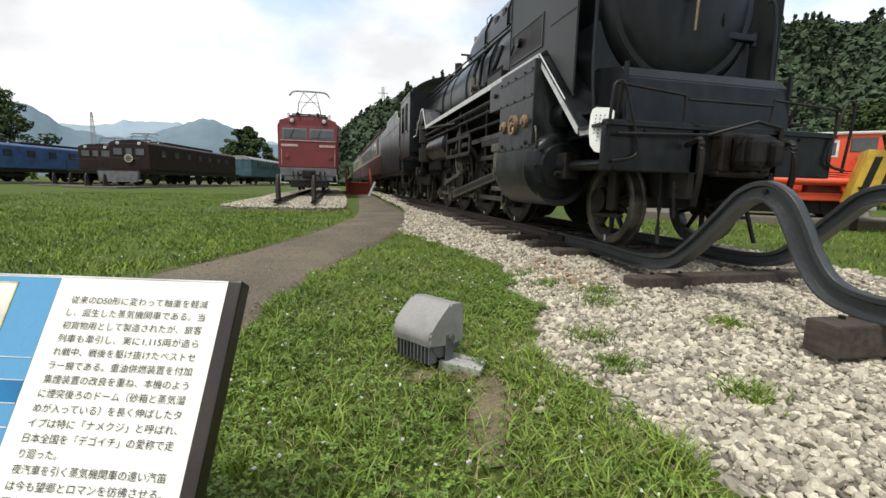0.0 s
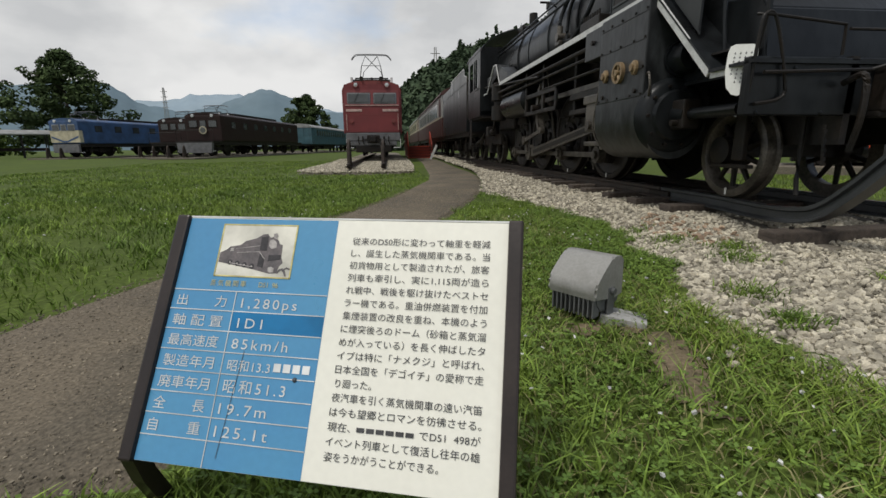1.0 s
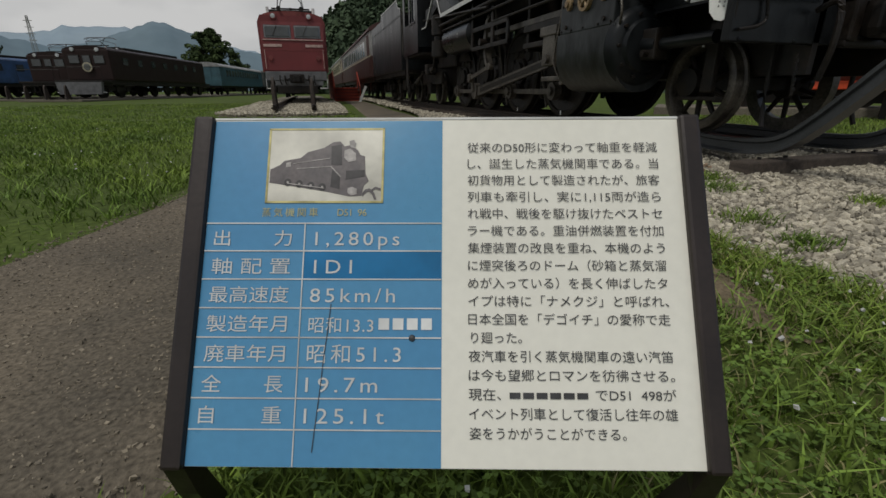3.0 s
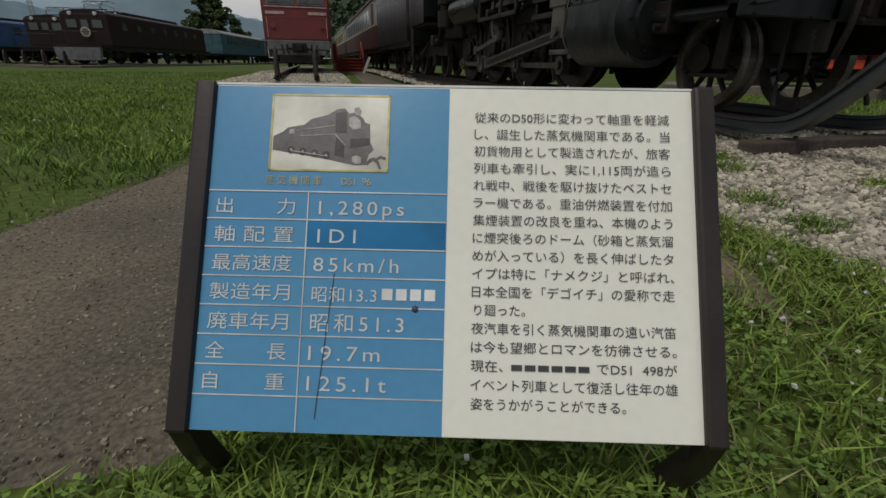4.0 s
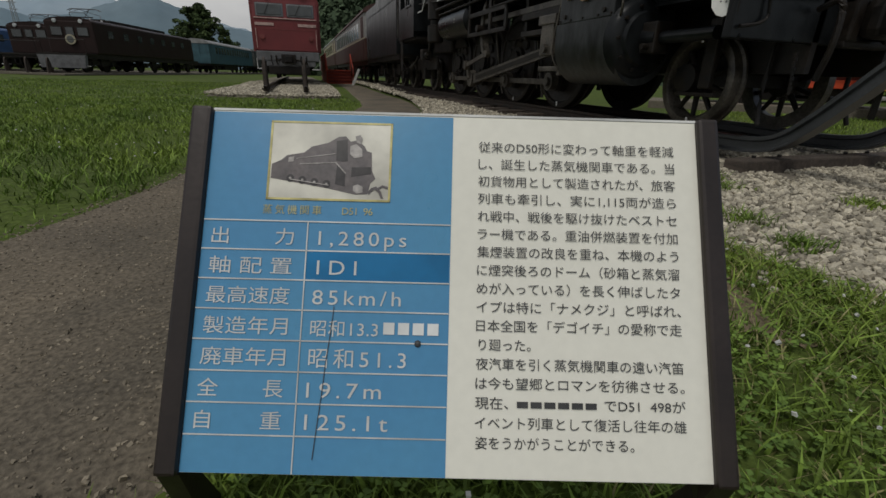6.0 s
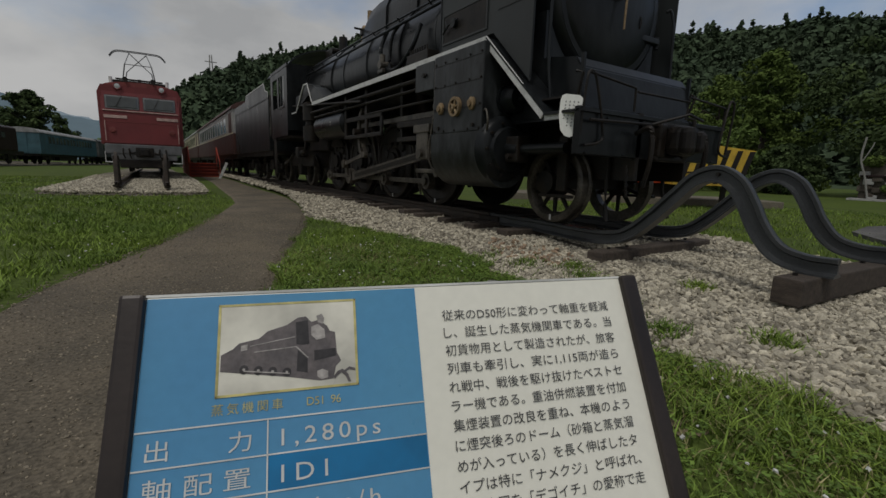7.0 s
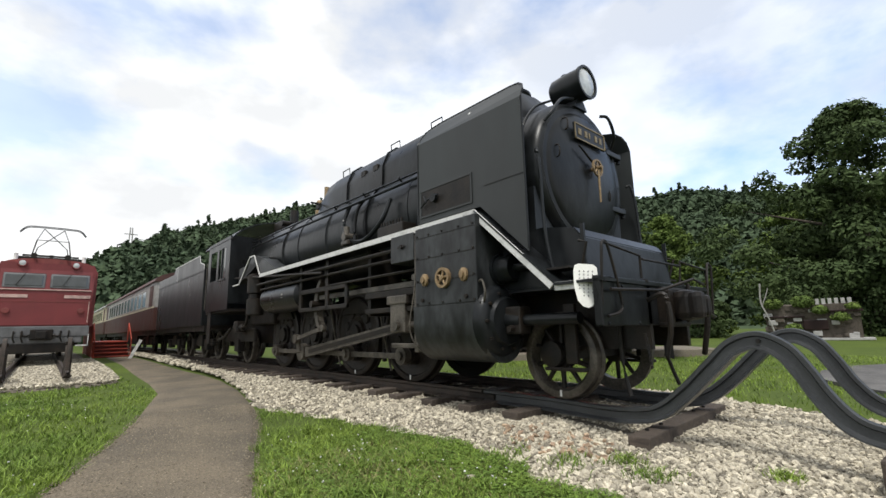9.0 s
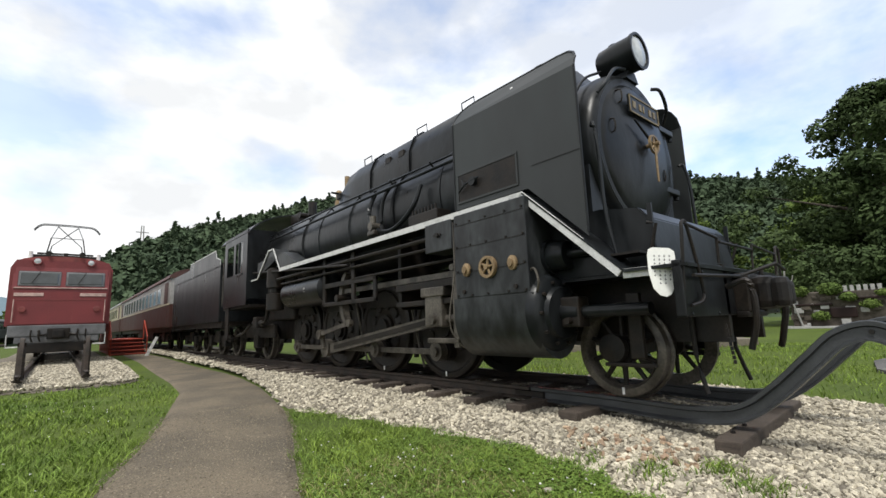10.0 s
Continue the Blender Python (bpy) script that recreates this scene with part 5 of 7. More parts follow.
# cab
for s in (-1, 1):
    w = bmesh.new()
    X1 = s * 1.38
    prism(w, [(9.0, 1.35), (10.95, 1.35), (10.95, 2.15), (9.0, 2.15)], "x", X1, X1 - s * 0.02)
    prism(w, [(9.0, 2.15), (9.35, 2.15), (9.35, 2.95), (9.0, 2.95)], "x", X1, X1 - s * 0.02)
    prism(w, [(9.95, 2.15), (10.12, 2.15), (10.12, 2.95), (9.95, 2.95)], "x", X1, X1 - s * 0.02)
    prism(w, [(10.7, 2.15), (10.95, 2.15), (10.95, 2.95), (10.7, 2.95)], "x", X1, X1 - s * 0.02)
    prism(w, [(9.0, 2.95), (10.95, 2.95), (10.95, 3.2), (9.0, 3.2)], "x", X1, X1 - s * 0.02)
    side_ = lp("cab_side", w, M_BLACK)
    part("window_frame", bms((box, X1 - 0.02, X1 + 0.02, 9.33, 9.97, 2.10, 2.15, 0.005), (box, X1 - 0.02, X1 + 0.02, 9.62, 9.66, 2.15, 2.95)), M_BLACK, side_)
    part("pane", bms((box, X1 - s * 0.012 - 0.003, X1 - s * 0.012 + 0.003, 9.35, 9.62, 2.15, 2.95)), M_WINDOW, side_, "dark window glass")
    part("cab_handrail", bms((pipe, [(X1 + s * 0.05, 10.85, 1.4), (X1 + s * 0.05, 10.85, 2.7)], 0.014)), M_STEEL, side_)
lp("cab_front", bms((box, -1.36, 1.36, 9.0, 9.03, 1.5, 3.2)), M_BLACK)
bm = bmesh.new()
roof_pts = [(1.46 * math.sin(t), 2.2 + 1.46 * math.cos(t)) for t in np.linspace(radians(-72), radians(72), 17)]
roof_pts = [(x_, 3.12 + (z_ - 2.65) * 0.55) for x_, z_ in roof_pts]
prism(bm, roof_pts + [(x_ * 0.985, z_ - 0.03) for x_, z_ in roof_pts[::-1]], "y", 8.85, 11.35)
lp("cab_roof", bm, M_BLACK, "", None, True)
lp("cab_floor", bms((box, -1.3, 1.3, 9.0, 11.2, 1.3, 1.36)), M_DULL)
lp("backhead", bms((rod, (0, 9.05, 2.3), (0, 9.35, 2.3), 0.85, 24)), M_DULL)

# tender
tender = thing("tender", "black riveted coal tender with white-lined top edge, coupled to the locomotive", "tender", LOCO)
body = bms((box, -1.36, 1.36, 11.45, 18.3, 1.0, 2.62, 0.02))
part("tank", body, M_BLACK, tender)
for s in (-1, 1):
    bm = bmesh.new()
    prism(bm, [(11.45, 2.55), (11.45, 2.75), (11.9, 2.85), (12.05, 3.08), (15.4, 3.08), (15.6, 2.9), (18.3, 2.9), (18.3, 2.55)], "x", s * 1.36, s * 1.34)
    side_ = part("bunker_side", bm, M_BLACK, tender)
    part("white_line", bms((sweep, [(s * 1.365, 11.47, 2.62), (s * 1.365, 11.47, 2.76), (s * 1.365, 11.9, 2.86), (s * 1.365, 12.05, 3.09), (s * 1.365, 15.4, 3.09)], [(-0.004, -0.014), (0.004, -0.014), (0.004, 0.014), (-0.004, 0.014)])), M_STRIPE, side_, "white edge line")
    for yy in np.arange(12.3, 18.2, 0.98):
        part("riveted_seam", bms((box, s * 1.272 - 0.004, s * 1.272 + 0.004, yy, yy + 0.05, 1.05, 2.9)), M_BLACK, tender)
    part("tender_frame", bms((box, s * 1.25 - 0.03, s * 1.25 + 0.03, 11.4, 18.4, 0.85, 1.02)), M_DULL, tender)
    for by in (13.0, 16.7):
        part("bogie_frame", bms((box, s * 0.88 - 0.05, s * 0.88 + 0.05, by - 1.25, by + 1.25, 0.42, 0.62, 0.02), (box, s * 0.9 - 0.1, s * 0.9 + 0.1, by - 0.95, by - 0.65, 0.3, 0.6, 0.02), (box, s * 0.9 - 0.1, s * 0.9 + 0.1, by + 0.65, by + 0.95, 0.3, 0.6, 0.02), (box, s * 0.9 - 0.08, s * 0.9 + 0.08, by - 0.25, by + 0.25, 0.4, 0.75, 0.03)), M_DULL, tender)
        for wy in (by - 0.8, by + 0.8):
            wheel("tender_wheel", s * 0.57, wy, 0.43, 10, tender)
part("coal_plate", bms((box, -1.33, 1.33, 15.4, 15.45, 2.6, 3.05), (box, -1.33, 1.33, 11.5, 15.4, 2.6, 2.68)), M_DULL, tender)
part("tender_floor", bms((box, -1.2, 1.2, 11.3, 18.4, 0.9, 1.0)), M_DULL, tender)
part("tender_ladder", bms((pipe, [(-1.3, 18.34, 0.8), (-1.3, 18.34, 2.9)], 0.013), (pipe, [(-0.95, 18.34, 0.8), (-0.95, 18.34, 2.9)], 0.013), *[(pipe, [(-1.3, 18.34, zz), (-0.95, 18.34, zz)], 0.011) for zz in np.arange(1.0, 2.9, 0.3)]), M_DULL, tender)

# notice tied to the front of the running board
tag = thing("paper_notice", "white laminated notice with unreadable handwriting tied to the running board", "notice", LOCO @ pose(-1.25, -0.74, 1.075, 86, 4, -50))
bm = bmesh.new()
prism(bm, [(-0.09, 0.165), (-0.06, 0.18), (0.06, 0.175), (0.095, 0.15), (0.10, 0.10), (0.085, -0.12), (0.06, -0.18), (0.025, -0.20), (-0.02, -0.19), (-0.065, -0.14), (-0.095, -0.02), (-0.10, 0.12)], "z", -0.004, 0.004)
part("notice_sheet", bm, M_TAG, tag)
for col, (c0, n_) in enumerate(((0.058, 7), (0.022, 8), (-0.014, 8), (-0.05, 6))):
    for k in range(n_):
        part("writing_mark", bms((box, c0 - 0.007, c0 + 0.007, 0.118 - 0.03 * k - 0.009, 0.118 - 0.03 * k - 0.005, 0.004, 0.0055), (box, c0 - 0.002, c0 + 0.002, 0.118 - 0.03 * k - 0.014, 0.118 - 0.03 * k + 0.004, 0.004, 0.0055)), M_INK, tag)


# ==== information sign ====
SIGN = pose(-4.092, -3.142, 0.090, 60.9, 0, -16.8)
SW, SH = 0.833, 0.591
sign = thing("information_sign", "slanted blue and white museum sign on dark bronze posts", "sign", SIGN)


def sx(u):
    return (u - 0.5) * SW


def sy(v):
    return (0.5 - v) * SH


def sheet_part(name, u0, u1, v0, v1, z, material, label="", parent=None):
    return part(name, bms((box, sx(u0), sx(u1), sy(v1), sy(v0), z, z + 0.0006)), material, parent or sign, label)


def lettering(name, text, u, v, size, material, z=0.0042, squeeze=1.0, spacing=1.0, align="LEFT", label=""):
    """Flat letters from the built-in font, laid on the sign."""
    cu = bpy.data.curves.new(name, "FONT")
    cu.body, cu.size, cu.space_character, cu.align_x = text, size, spacing, align
    cu.resolution_u = 3
    tmp = bpy.data.objects.new(name, cu)
    scene.collection.objects.link(tmp)
    bpy.context.view_layer.update()
    me = bpy.data.meshes.new_from_object(tmp.evaluated_get(bpy.context.evaluated_depsgraph_get()))
    bpy.data.objects.remove(tmp)
    me.materials.clear()
    me.materials.append(material)
    ob = new(name, me)
    ob.parent = sign
    ob.matrix_basis = Matrix.Translation((sx(u), sy(v), z)) @ Matrix.Diagonal((squeeze, 1, 1, 1))
    return tagged(ob, label, kind="stuff")


part("panel", bms((box, -SW / 2, SW / 2, -SH / 2, SH / 2, -0.02, 0.002, 0.002)), M_SIGNWHITE, sign, "cream-white enamel panel")
sheet_part("blue_panel", 0.002, 0.496, 0.004, 0.998, 0.0022, M_SIGNBLUE, "blue printed half")
sheet_part("deep_blue_cell", 0.2125, 0.494, 0.408, 0.488, 0.003, M_SIGNDEEP, "brighter blue table cell")
photo = sheet_part("photo", 0.124, 0.370, 0.032, 0.259, 0.003, M_PHOTO, "printed picture of a steam locomotive")
for u0, u1, v0, v1 in ((0.122, 0.372, 0.028, 0.034), (0.122, 0.372, 0.257, 0.263), (0.122, 0.1265, 0.028, 0.263), (0.3675, 0.372, 0.028, 0.263)):
    sheet_part("photo_border", u0, u1, v0, v1, 0.0037, M_YELLOWLINE)


def photo_shape(name, pts, material, z):
    bm = bmesh.new()
    prism(bm, [(sx(0.124 + 0.246 * a), sy(0.032 + 0.227 * b)) for a, b in pts], "z", z, z + 0.0005)
    part(name, bm, material, sign)


photo_shape("pictured_locomotive", [(0.02, 0.56), (0.10, 0.50), (0.14, 0.44), (0.28, 0.40), (0.34, 0.32), (0.48, 0.26), (0.56, 0.18), (0.62, 0.17), (0.66, 0.24), (0.72, 0.22), (0.78, 0.30), (0.80, 0.36), (0.84, 0.38), (0.85, 0.62), (0.88, 0.72), (0.84, 0.78), (0.82, 0.92), (0.72, 0.93), (0.5, 0.86), (0.02, 0.74)], M_PHOTOGREY, 0.0037)
photo_shape("pictured_front", [(0.66, 0.30), (0.71, 0.27), (0.76, 0.34), (0.765, 0.44), (0.70, 0.46), (0.66, 0.40)], M_PHOTOLIGHT, 0.0043)
photo_shape("pictured_lamp", [(0.70, 0.17), (0.74, 0.15), (0.76, 0.20), (0.75, 0.27), (0.71, 0.25)], M_PHOTOLIGHT, 0.0043)
photo_shape("pictured_stripe", [(0.25, 0.545), (0.55, 0.515), (0.64, 0.66), (0.63, 0.665), (0.545, 0.527), (0.25, 0.557)], M_PHOTOLIGHT, 0.0043)
for a in (0.18, 0.28, 0.38, 0.48):
    b = 0.72 + 0.22 * (a - 0.1)
    photo_shape("pictured_driving_wheel", [(a + 0.032 * math.cos(q), b + 0.052 * math.sin(q)) for q in np.linspace(0, 5.8, 12)], M_PHOTODARK, 0.0041)
    photo_shape("pictured_hub", [(a + 0.010 * math.cos(q), b + 0.016 * math.sin(q)) for q in np.linspace(0, 5.5, 8)], M_PHOTOLIGHT, 0.0047)
photo_shape("pictured_rod", [(0.18, 0.748), (0.50, 0.815), (0.50, 0.827), (0.18, 0.760)], M_PHOTOLIGHT, 0.0053)
photo_shape("pictured_deflector", [(0.545, 0.235), (0.635, 0.215), (0.645, 0.50), (0.60, 0.505), (0.55, 0.495)], M_PHOTODARK, 0.0041)
photo_shape("pictured_cylinder", [(0.56, 0.54), (0.63, 0.66), (0.63, 0.83), (0.55, 0.80)], M_PHOTODARK, 0.0041)
photo_shape("pictured_beam", [(0.68, 0.58), (0.84, 0.57), (0.845, 0.66), (0.68, 0.70)], M_PHOTODARK, 0.0041)
photo_shape("pictured_cab_window", [(0.155, 0.47), (0.20, 0.455), (0.20, 0.52), (0.155, 0.53)], M_PHOTOLIGHT, 0.0043)
photo_shape("pictured_boiler_line", [(0.22, 0.475), (0.54, 0.40), (0.54, 0.41), (0.22, 0.485)], M_PHOTOLIGHT, 0.0043)
photo_shape("pictured_wheel", [(0.70, 0.82), (0.74, 0.80), (0.78, 0.83), (0.78, 0.90), (0.73, 0.92), (0.70, 0.88)], M_PHOTOLIGHT, 0.0043)
photo_shape("pictured_rail", [(0.82, 0.90), (0.85, 0.84), (0.89, 0.82), (0.93, 0.88), (0.95, 0.97), (0.93, 0.97), (0.91, 0.90), (0.88, 0.86), (0.85, 0.89), (0.83, 0.93)], M_PHOTOGREY, 0.0043)
photo_shape("pictured_rail", [(0.90, 0.84), (0.94, 0.80), (0.985, 0.82), (0.985, 0.85), (0.94, 0.83), (0.91, 0.86)], M_PHOTOGREY, 0.0043)
lettering("caption", "蒸 気 機 関 車　　D51  96", 0.117, 0.302, 0.0172, M_PALETEXT, spacing=0.92)
ROWS_V = [0.3245 + 0.0825 * k for k in range(8)]
for v in ROWS_V:
    sheet_part("table_line", 0.003, 0.495, v - 0.0018, v + 0.0018, 0.0037, M_WHITE)
sheet_part("table_line", 0.2093, 0.2117, 0.3245, 0.997, 0.0037, M_WHITE)
TABLE = [("出　　力", "1,280ps"), ("軸 配 置", "1D1"), ("最高速度", "85km/h"), ("製造年月", "昭和13.3"), ("廃車年月", "昭和51.3"), ("全　　長", "19.7m"), ("自　　重", "125.1t")]
VALUE_END = [0.408, 0.3116, 0.4012, 0.3593, 0.4154, 0.3702, 0.385]


def fit_width(ob, u0, u1):
    """Stretches a line of letters to run from u0 to u1."""
    xs_ = [v.co.x for v in ob.data.vertices]
    k = (u1 - u0) * SW / (max(xs_) - min(xs_))
    at = ob.matrix_basis.translation
    ob.matrix_basis = Matrix.Translation((sx(u0) - k * min(xs_), at.y, at.z)) @ Matrix.Diagonal((k, 1, 1, 1))


for k, (a, b) in enumerate(TABLE):
    v = ROWS_V[k] + 0.0635
    fit_width(lettering("row_name", a, 0.0208, v, 0.0300, M_LETTER), 0.0215, 0.1841)
    fit_width(lettering("row_value", b, 0.229, v + 0.002, 0.0335 if k != 3 else 0.0285, M_LETTER, spacing=1.3 if k != 3 else 1.05), 0.2335 if k < 2 else 0.2285, VALUE_END[k])
for k in range(4):
    u = 0.3695 + 0.0285 * k
    part("maker_bar", bms((box, sx(u), sx(u + 0.0215), sy(ROWS_V[3] + 0.060), sy(ROWS_V[3] + 0.028), 0.0036, 0.0042)), M_LETTER, sign, "white bar in place of a name")
TEXT = ["従来のD50形に変わって軸重を軽減", "し、誕生した蒸気機関車である。当", "初貨物用として製造されたが、旅客", "列車も牽引し、実に1,115両が造ら", "れ戦中、戦後を駆け抜けたベストセ", "ラー機である。重油併燃装置を付加", "集煙装置の改良を重ね、本機のよう", "に煙突後ろのドーム（砂箱と蒸気溜", "めが入っている）を長く伸ばしたタ", "イプは特に「ナメクジ」と呼ばれ、", "日本全国を「デゴイチ」の愛称で走", "り廻った。", "夜汽車を引く蒸気機関車の遠い汽笛", "は今も望郷とロマンを彷彿させる。", "現在、　　　　　　でD51  498が", "イベント列車として復活し往年の雄", "姿をうかがうことができる。"]
for k, line in enumerate(TEXT):
    ob = lettering("text_line", line, 0.5495, 0.1045 + 0.0510 * k, 0.0203, M_INK, spacing=1.0)
    if len(line) >= 14:
        fit_width(ob, 0.5495, 0.9505)
for k in range(6):
    u, v = 0.629 + 0.0262 * k, 0.1045 + 0.0510 * 14
    part("name_bar", bms((box, sx(u), sx(u + 0.021), sy(v - 0.002), sy(v - 0.018), 0.0036, 0.0042)), M_INK, sign, "dark bar in place of a name")
# crack and wear in the blue print
bm = bmesh.new()
crack = [(0.272, 0.56), (0.268, 0.63), (0.262, 0.71), (0.258, 0.79), (0.252, 0.88), (0.247, 0.96)]
sweep(bm, [(sx(u), sy(v), 0.0044) for u, v in crack], [(-0.0006, 0), (0.0006, 0), (0.0006, 0.0003), (-0.0006, 0.0003)])
part("crack", bm, M_INK, sign, "thin dark crack in the print")
for px_ in (-SW / 2 - 0.016, SW / 2 + 0.016):
    post = part("post", bms((box, px_ - 0.017, px_ + 0.017, -SH / 2 - 0.004, SH / 2 + 0.004, -0.03, 0.014, 0.006)), M_BROWNALU, sign, "dark bronze aluminium edge post")
bm = bms((box, -SW / 2, SW / 2, SH / 2, SH / 2 + 0.004, -0.02, 0.003))
part("top_trim", bm, M_WHITE, sign, "thin pale top edge")
down = SIGN.to_3x3().inverted() @ Vector((0, 0.0, -1))
for px_ in (-SW / 2 - 0.016, SW / 2 + 0.016):
    start = Vector((px_, -SH / 2 + 0.01, -0.012))
    knee = start + down * 0.06 + Vector((0, 0, -0.02))
    foot = start + down * 0.42 + (SIGN.to_3x3().inverted() @ Vector((0.04 if px_ < 0 else -0.04, 0.16, 0)))
    part("leg", bms((sweep, [start, knee, foot], [(-0.018, -0.02), (0.018, -0.02), (0.018, 0.02), (-0.018, 0.02)])), M_BROWNALU, sign, "bent dark bronze leg")
# a fly resting on the print
tagged(solid("sign_blot", bms((lathe, [(0.006, 0.0), (0.004, 0.004), (0.0, 0.005)], SIGN @ pose(sx(0.437), sy(0.655), 0.003), 8)), M_INK, "small dark speck stuck to the sign", "speck"), "small dark speck stuck to the sign", "speck")

# ==== floodlight in the grass ====
FLOOD = pose(-2.93, -2.0, float(ground_height(-2.93, -2.0)), 0, 0, -55) @ Matrix.Diagonal((0.82, 0.82, 0.84, 1.0))
flood = thing("floodlight", "grey outdoor floodlight with a sloping visor standing in grass", "floodlight", FLOOD)
bm = bmesh.new()
prism(bm, [(-0.155, 0.18), (-0.15, 0.24), (0.12, 0.30), (0.125, 0.11), (0.0, 0.06), (-0.10, 0.085), (-0.145, 0.13)], "x", -0.150, 0.150)
bmesh.ops.bevel(bm, geom=list(bm.edges), offset=0.012, segments=2, affect="EDGES")
part("housing", bm, M_GREYSIDE, flood, "dark grey cast housing")
bm = bmesh.new()
visor_line = curve([(0, -0.172, 0.17), (0, -0.182, 0.225), (0, -0.150, 0.285), (0, -0.03, 0.385), (0, 0.03, 0.404), (0, 0.115, 0.392)], 4)
prism(bm, [(v.y, v.z) for v in visor_line] + [(0.135, 0.375), (0.14, 0.15), (0.02, 0.145)], "x", -0.166, 0.166)
bmesh.ops.bevel(bm, geom=[e for e in bm.edges if abs(e.verts[0].co.x - e.verts[1].co.x) < 1e-5], offset=0.012, segments=2, affect="EDGES")
part("visor", bm, M_GREYCASE, flood, "pale grey rounded visor", True)
for k in range(10):
    part("fin", bms((box, -0.142 + 0.031 * k, -0.134 + 0.031 * k, -0.168, -0.10, 0.06, 0.18)), M_GREYSIDE, flood)
for s in (-1, 1):
    part("bracket", bms((box, s * 0.165 - 0.006, s * 0.165 + 0.006, -0.04, 0.03, 0.02, 0.22, 0.003), (rod, (s * 0.15, 0, 0.2), (s * 0.19, 0, 0.2), 0.02, 10)), M_GREYSIDE, flood)
part("stem", bms((box, -0.06, 0.06, -0.05, 0.05, 0.0, 0.09, 0.01)), M_GREYSIDE, flood)
solid("concrete_slab", bms((box, -0.11, 0.11, -0.075, 0.075, -0.03, 0.03, 0.006)), M_CONC, "small concrete slab beside the floodlight", "slab").matrix_basis = pose(-2.78, -2.11, float(ground_height(-2.78, -2.11)) + 0.012, 0, 6, -30)

# ==== other rail vehicles ====
def window_row(parent, x, y0, y1, z0, z1, count, gap, material=None, sill=None):
    """A row of windows in a side wall at x, each a recessed pane in a proud frame."""
    s = -1 if x < 0 else 1
    w = (y1 - y0 - gap * (count - 1)) / count
    for k in range(count):
        a = y0 + k * (w + gap)
        win = part("window", bms((box, x - 0.012, x + 0.012, a, a + 0.035, z0, z1), (box, x - 0.012, x + 0.012, a + w - 0.035, a + w, z0, z1), (box, x - 0.012, x + 0.012, a + 0.035, a + w - 0.035, z1 - 0.035, z1), (box, x - 0.012, x + 0.012, a + 0.035, a + w - 0.035, z0, z0 + 0.035)), material or M_COACHGREY, parent)
        part("pane", bms((box, x - 0.004 + s * 0.004, x + 0.004 + s * 0.002, a + 0.03, a + w - 0.03, z0 + 0.03, z1 - 0.03)), M_WINDOW, win, "dark window glass")


def bogie(parent, y, half=1.1, r=0.5, gauge=0.567):
    for s in (-1, 1):
        part("bogie_frame", bms((box, s * 0.95 - 0.06, s * 0.95 + 0.06, y - half - 0.45, y + half + 0.45, 0.45, 0.72, 0.02), (box, s * 0.97 - 0.1, s * 0.97 + 0.1, y - 0.3, y + 0.3, 0.35, 0.85, 0.03)), M_DULL, parent)
        for wy in (y - half, y + half):
            hub = part("wheel", bms((lathe, [(0.0, -0.06), (r + 0.02, -0.06), (r, -0.03), (r, 0.06), (r - 0.08, 0.06), (r - 0.1, 0.02), (0.12, 0.03), (0.12, 0.08), (0.0, 0.08)], Matrix.Translation((s * gauge, wy, r)) @ Matrix.Rotation(radians(90 * s), 4, "Y"), 24)), M_DULL, parent)
            part("axle_box", bms((box, s * 0.98 - 0.1, s * 0.98 + 0.1, wy - 0.14, wy + 0.14, 0.36, 0.64, 0.02)), M_DULL, hub)


def pantograph(parent, y, z, lift=1.0):
    pan = part("pantograph", bms((box, -0.8, 0.8, y - 0.75, y - 0.68, z, z + 0.06)), M_DULL, parent, "raised diamond pantograph")
    part("base_bar", bms((box, -0.8, 0.8, y + 0.68, y + 0.75, z, z + 0.06)), M_DULL, pan)
    part("cross_tie", bms((pipe, [(-0.45, y - 0.95, z + 0.5 * lift), (0.45, y - 0.95, z + 0.5 * lift)], 0.016)), M_REDGREY, pan)
    for sx_ in (-1, 1):
        for sy_ in (-1, 1):
            elbow = (sx_ * 0.45, y + sy_ * 0.95, z + 0.5 * lift)
            part("lower_arm", bms((pipe, [(sx_ * 0.55, y + sy_ * 0.7, z + 0.05), elbow], 0.022)), M_REDGREY, pan)
            part("upper_arm", bms((pipe, [elbow, (sx_ * 0.3 * -sy_, y, z + 1.02 * lift)], 0.016)), M_REDGREY, pan)
    for dy in (-0.12, 0.12):
        part("contact_shoe", bms((pipe, curve([(-0.98, y + dy, z + 0.86 * lift), (-0.8, y + dy, z + 1.03 * lift), (-0.5, y + dy, z + 1.07 * lift), (0.5, y + dy, z + 1.07 * lift), (0.8, y + dy, z + 1.03 * lift), (0.98, y + dy, z + 0.86 * lift)], 4), 0.02)), M_REDGREY, pan)
    for ix in (-0.6, 0.6):
        for iy in (-0.7, 0.7):
            part("insulator", bms((rod, (ix, y + iy, z - 0.22), (ix, y + iy, z), 0.07, 12)), M_WHITE, pan)


def roof_shell(y0, y1, half, z0, rise, seg=14, inset=0.0):
    bm = bmesh.new()
    pts = [(half * math.cos(t), z0 + rise * math.sin(t)) for t in np.linspace(0, math.pi, seg)]
    prism(bm, pts, "y", y0, y1)
    return bm


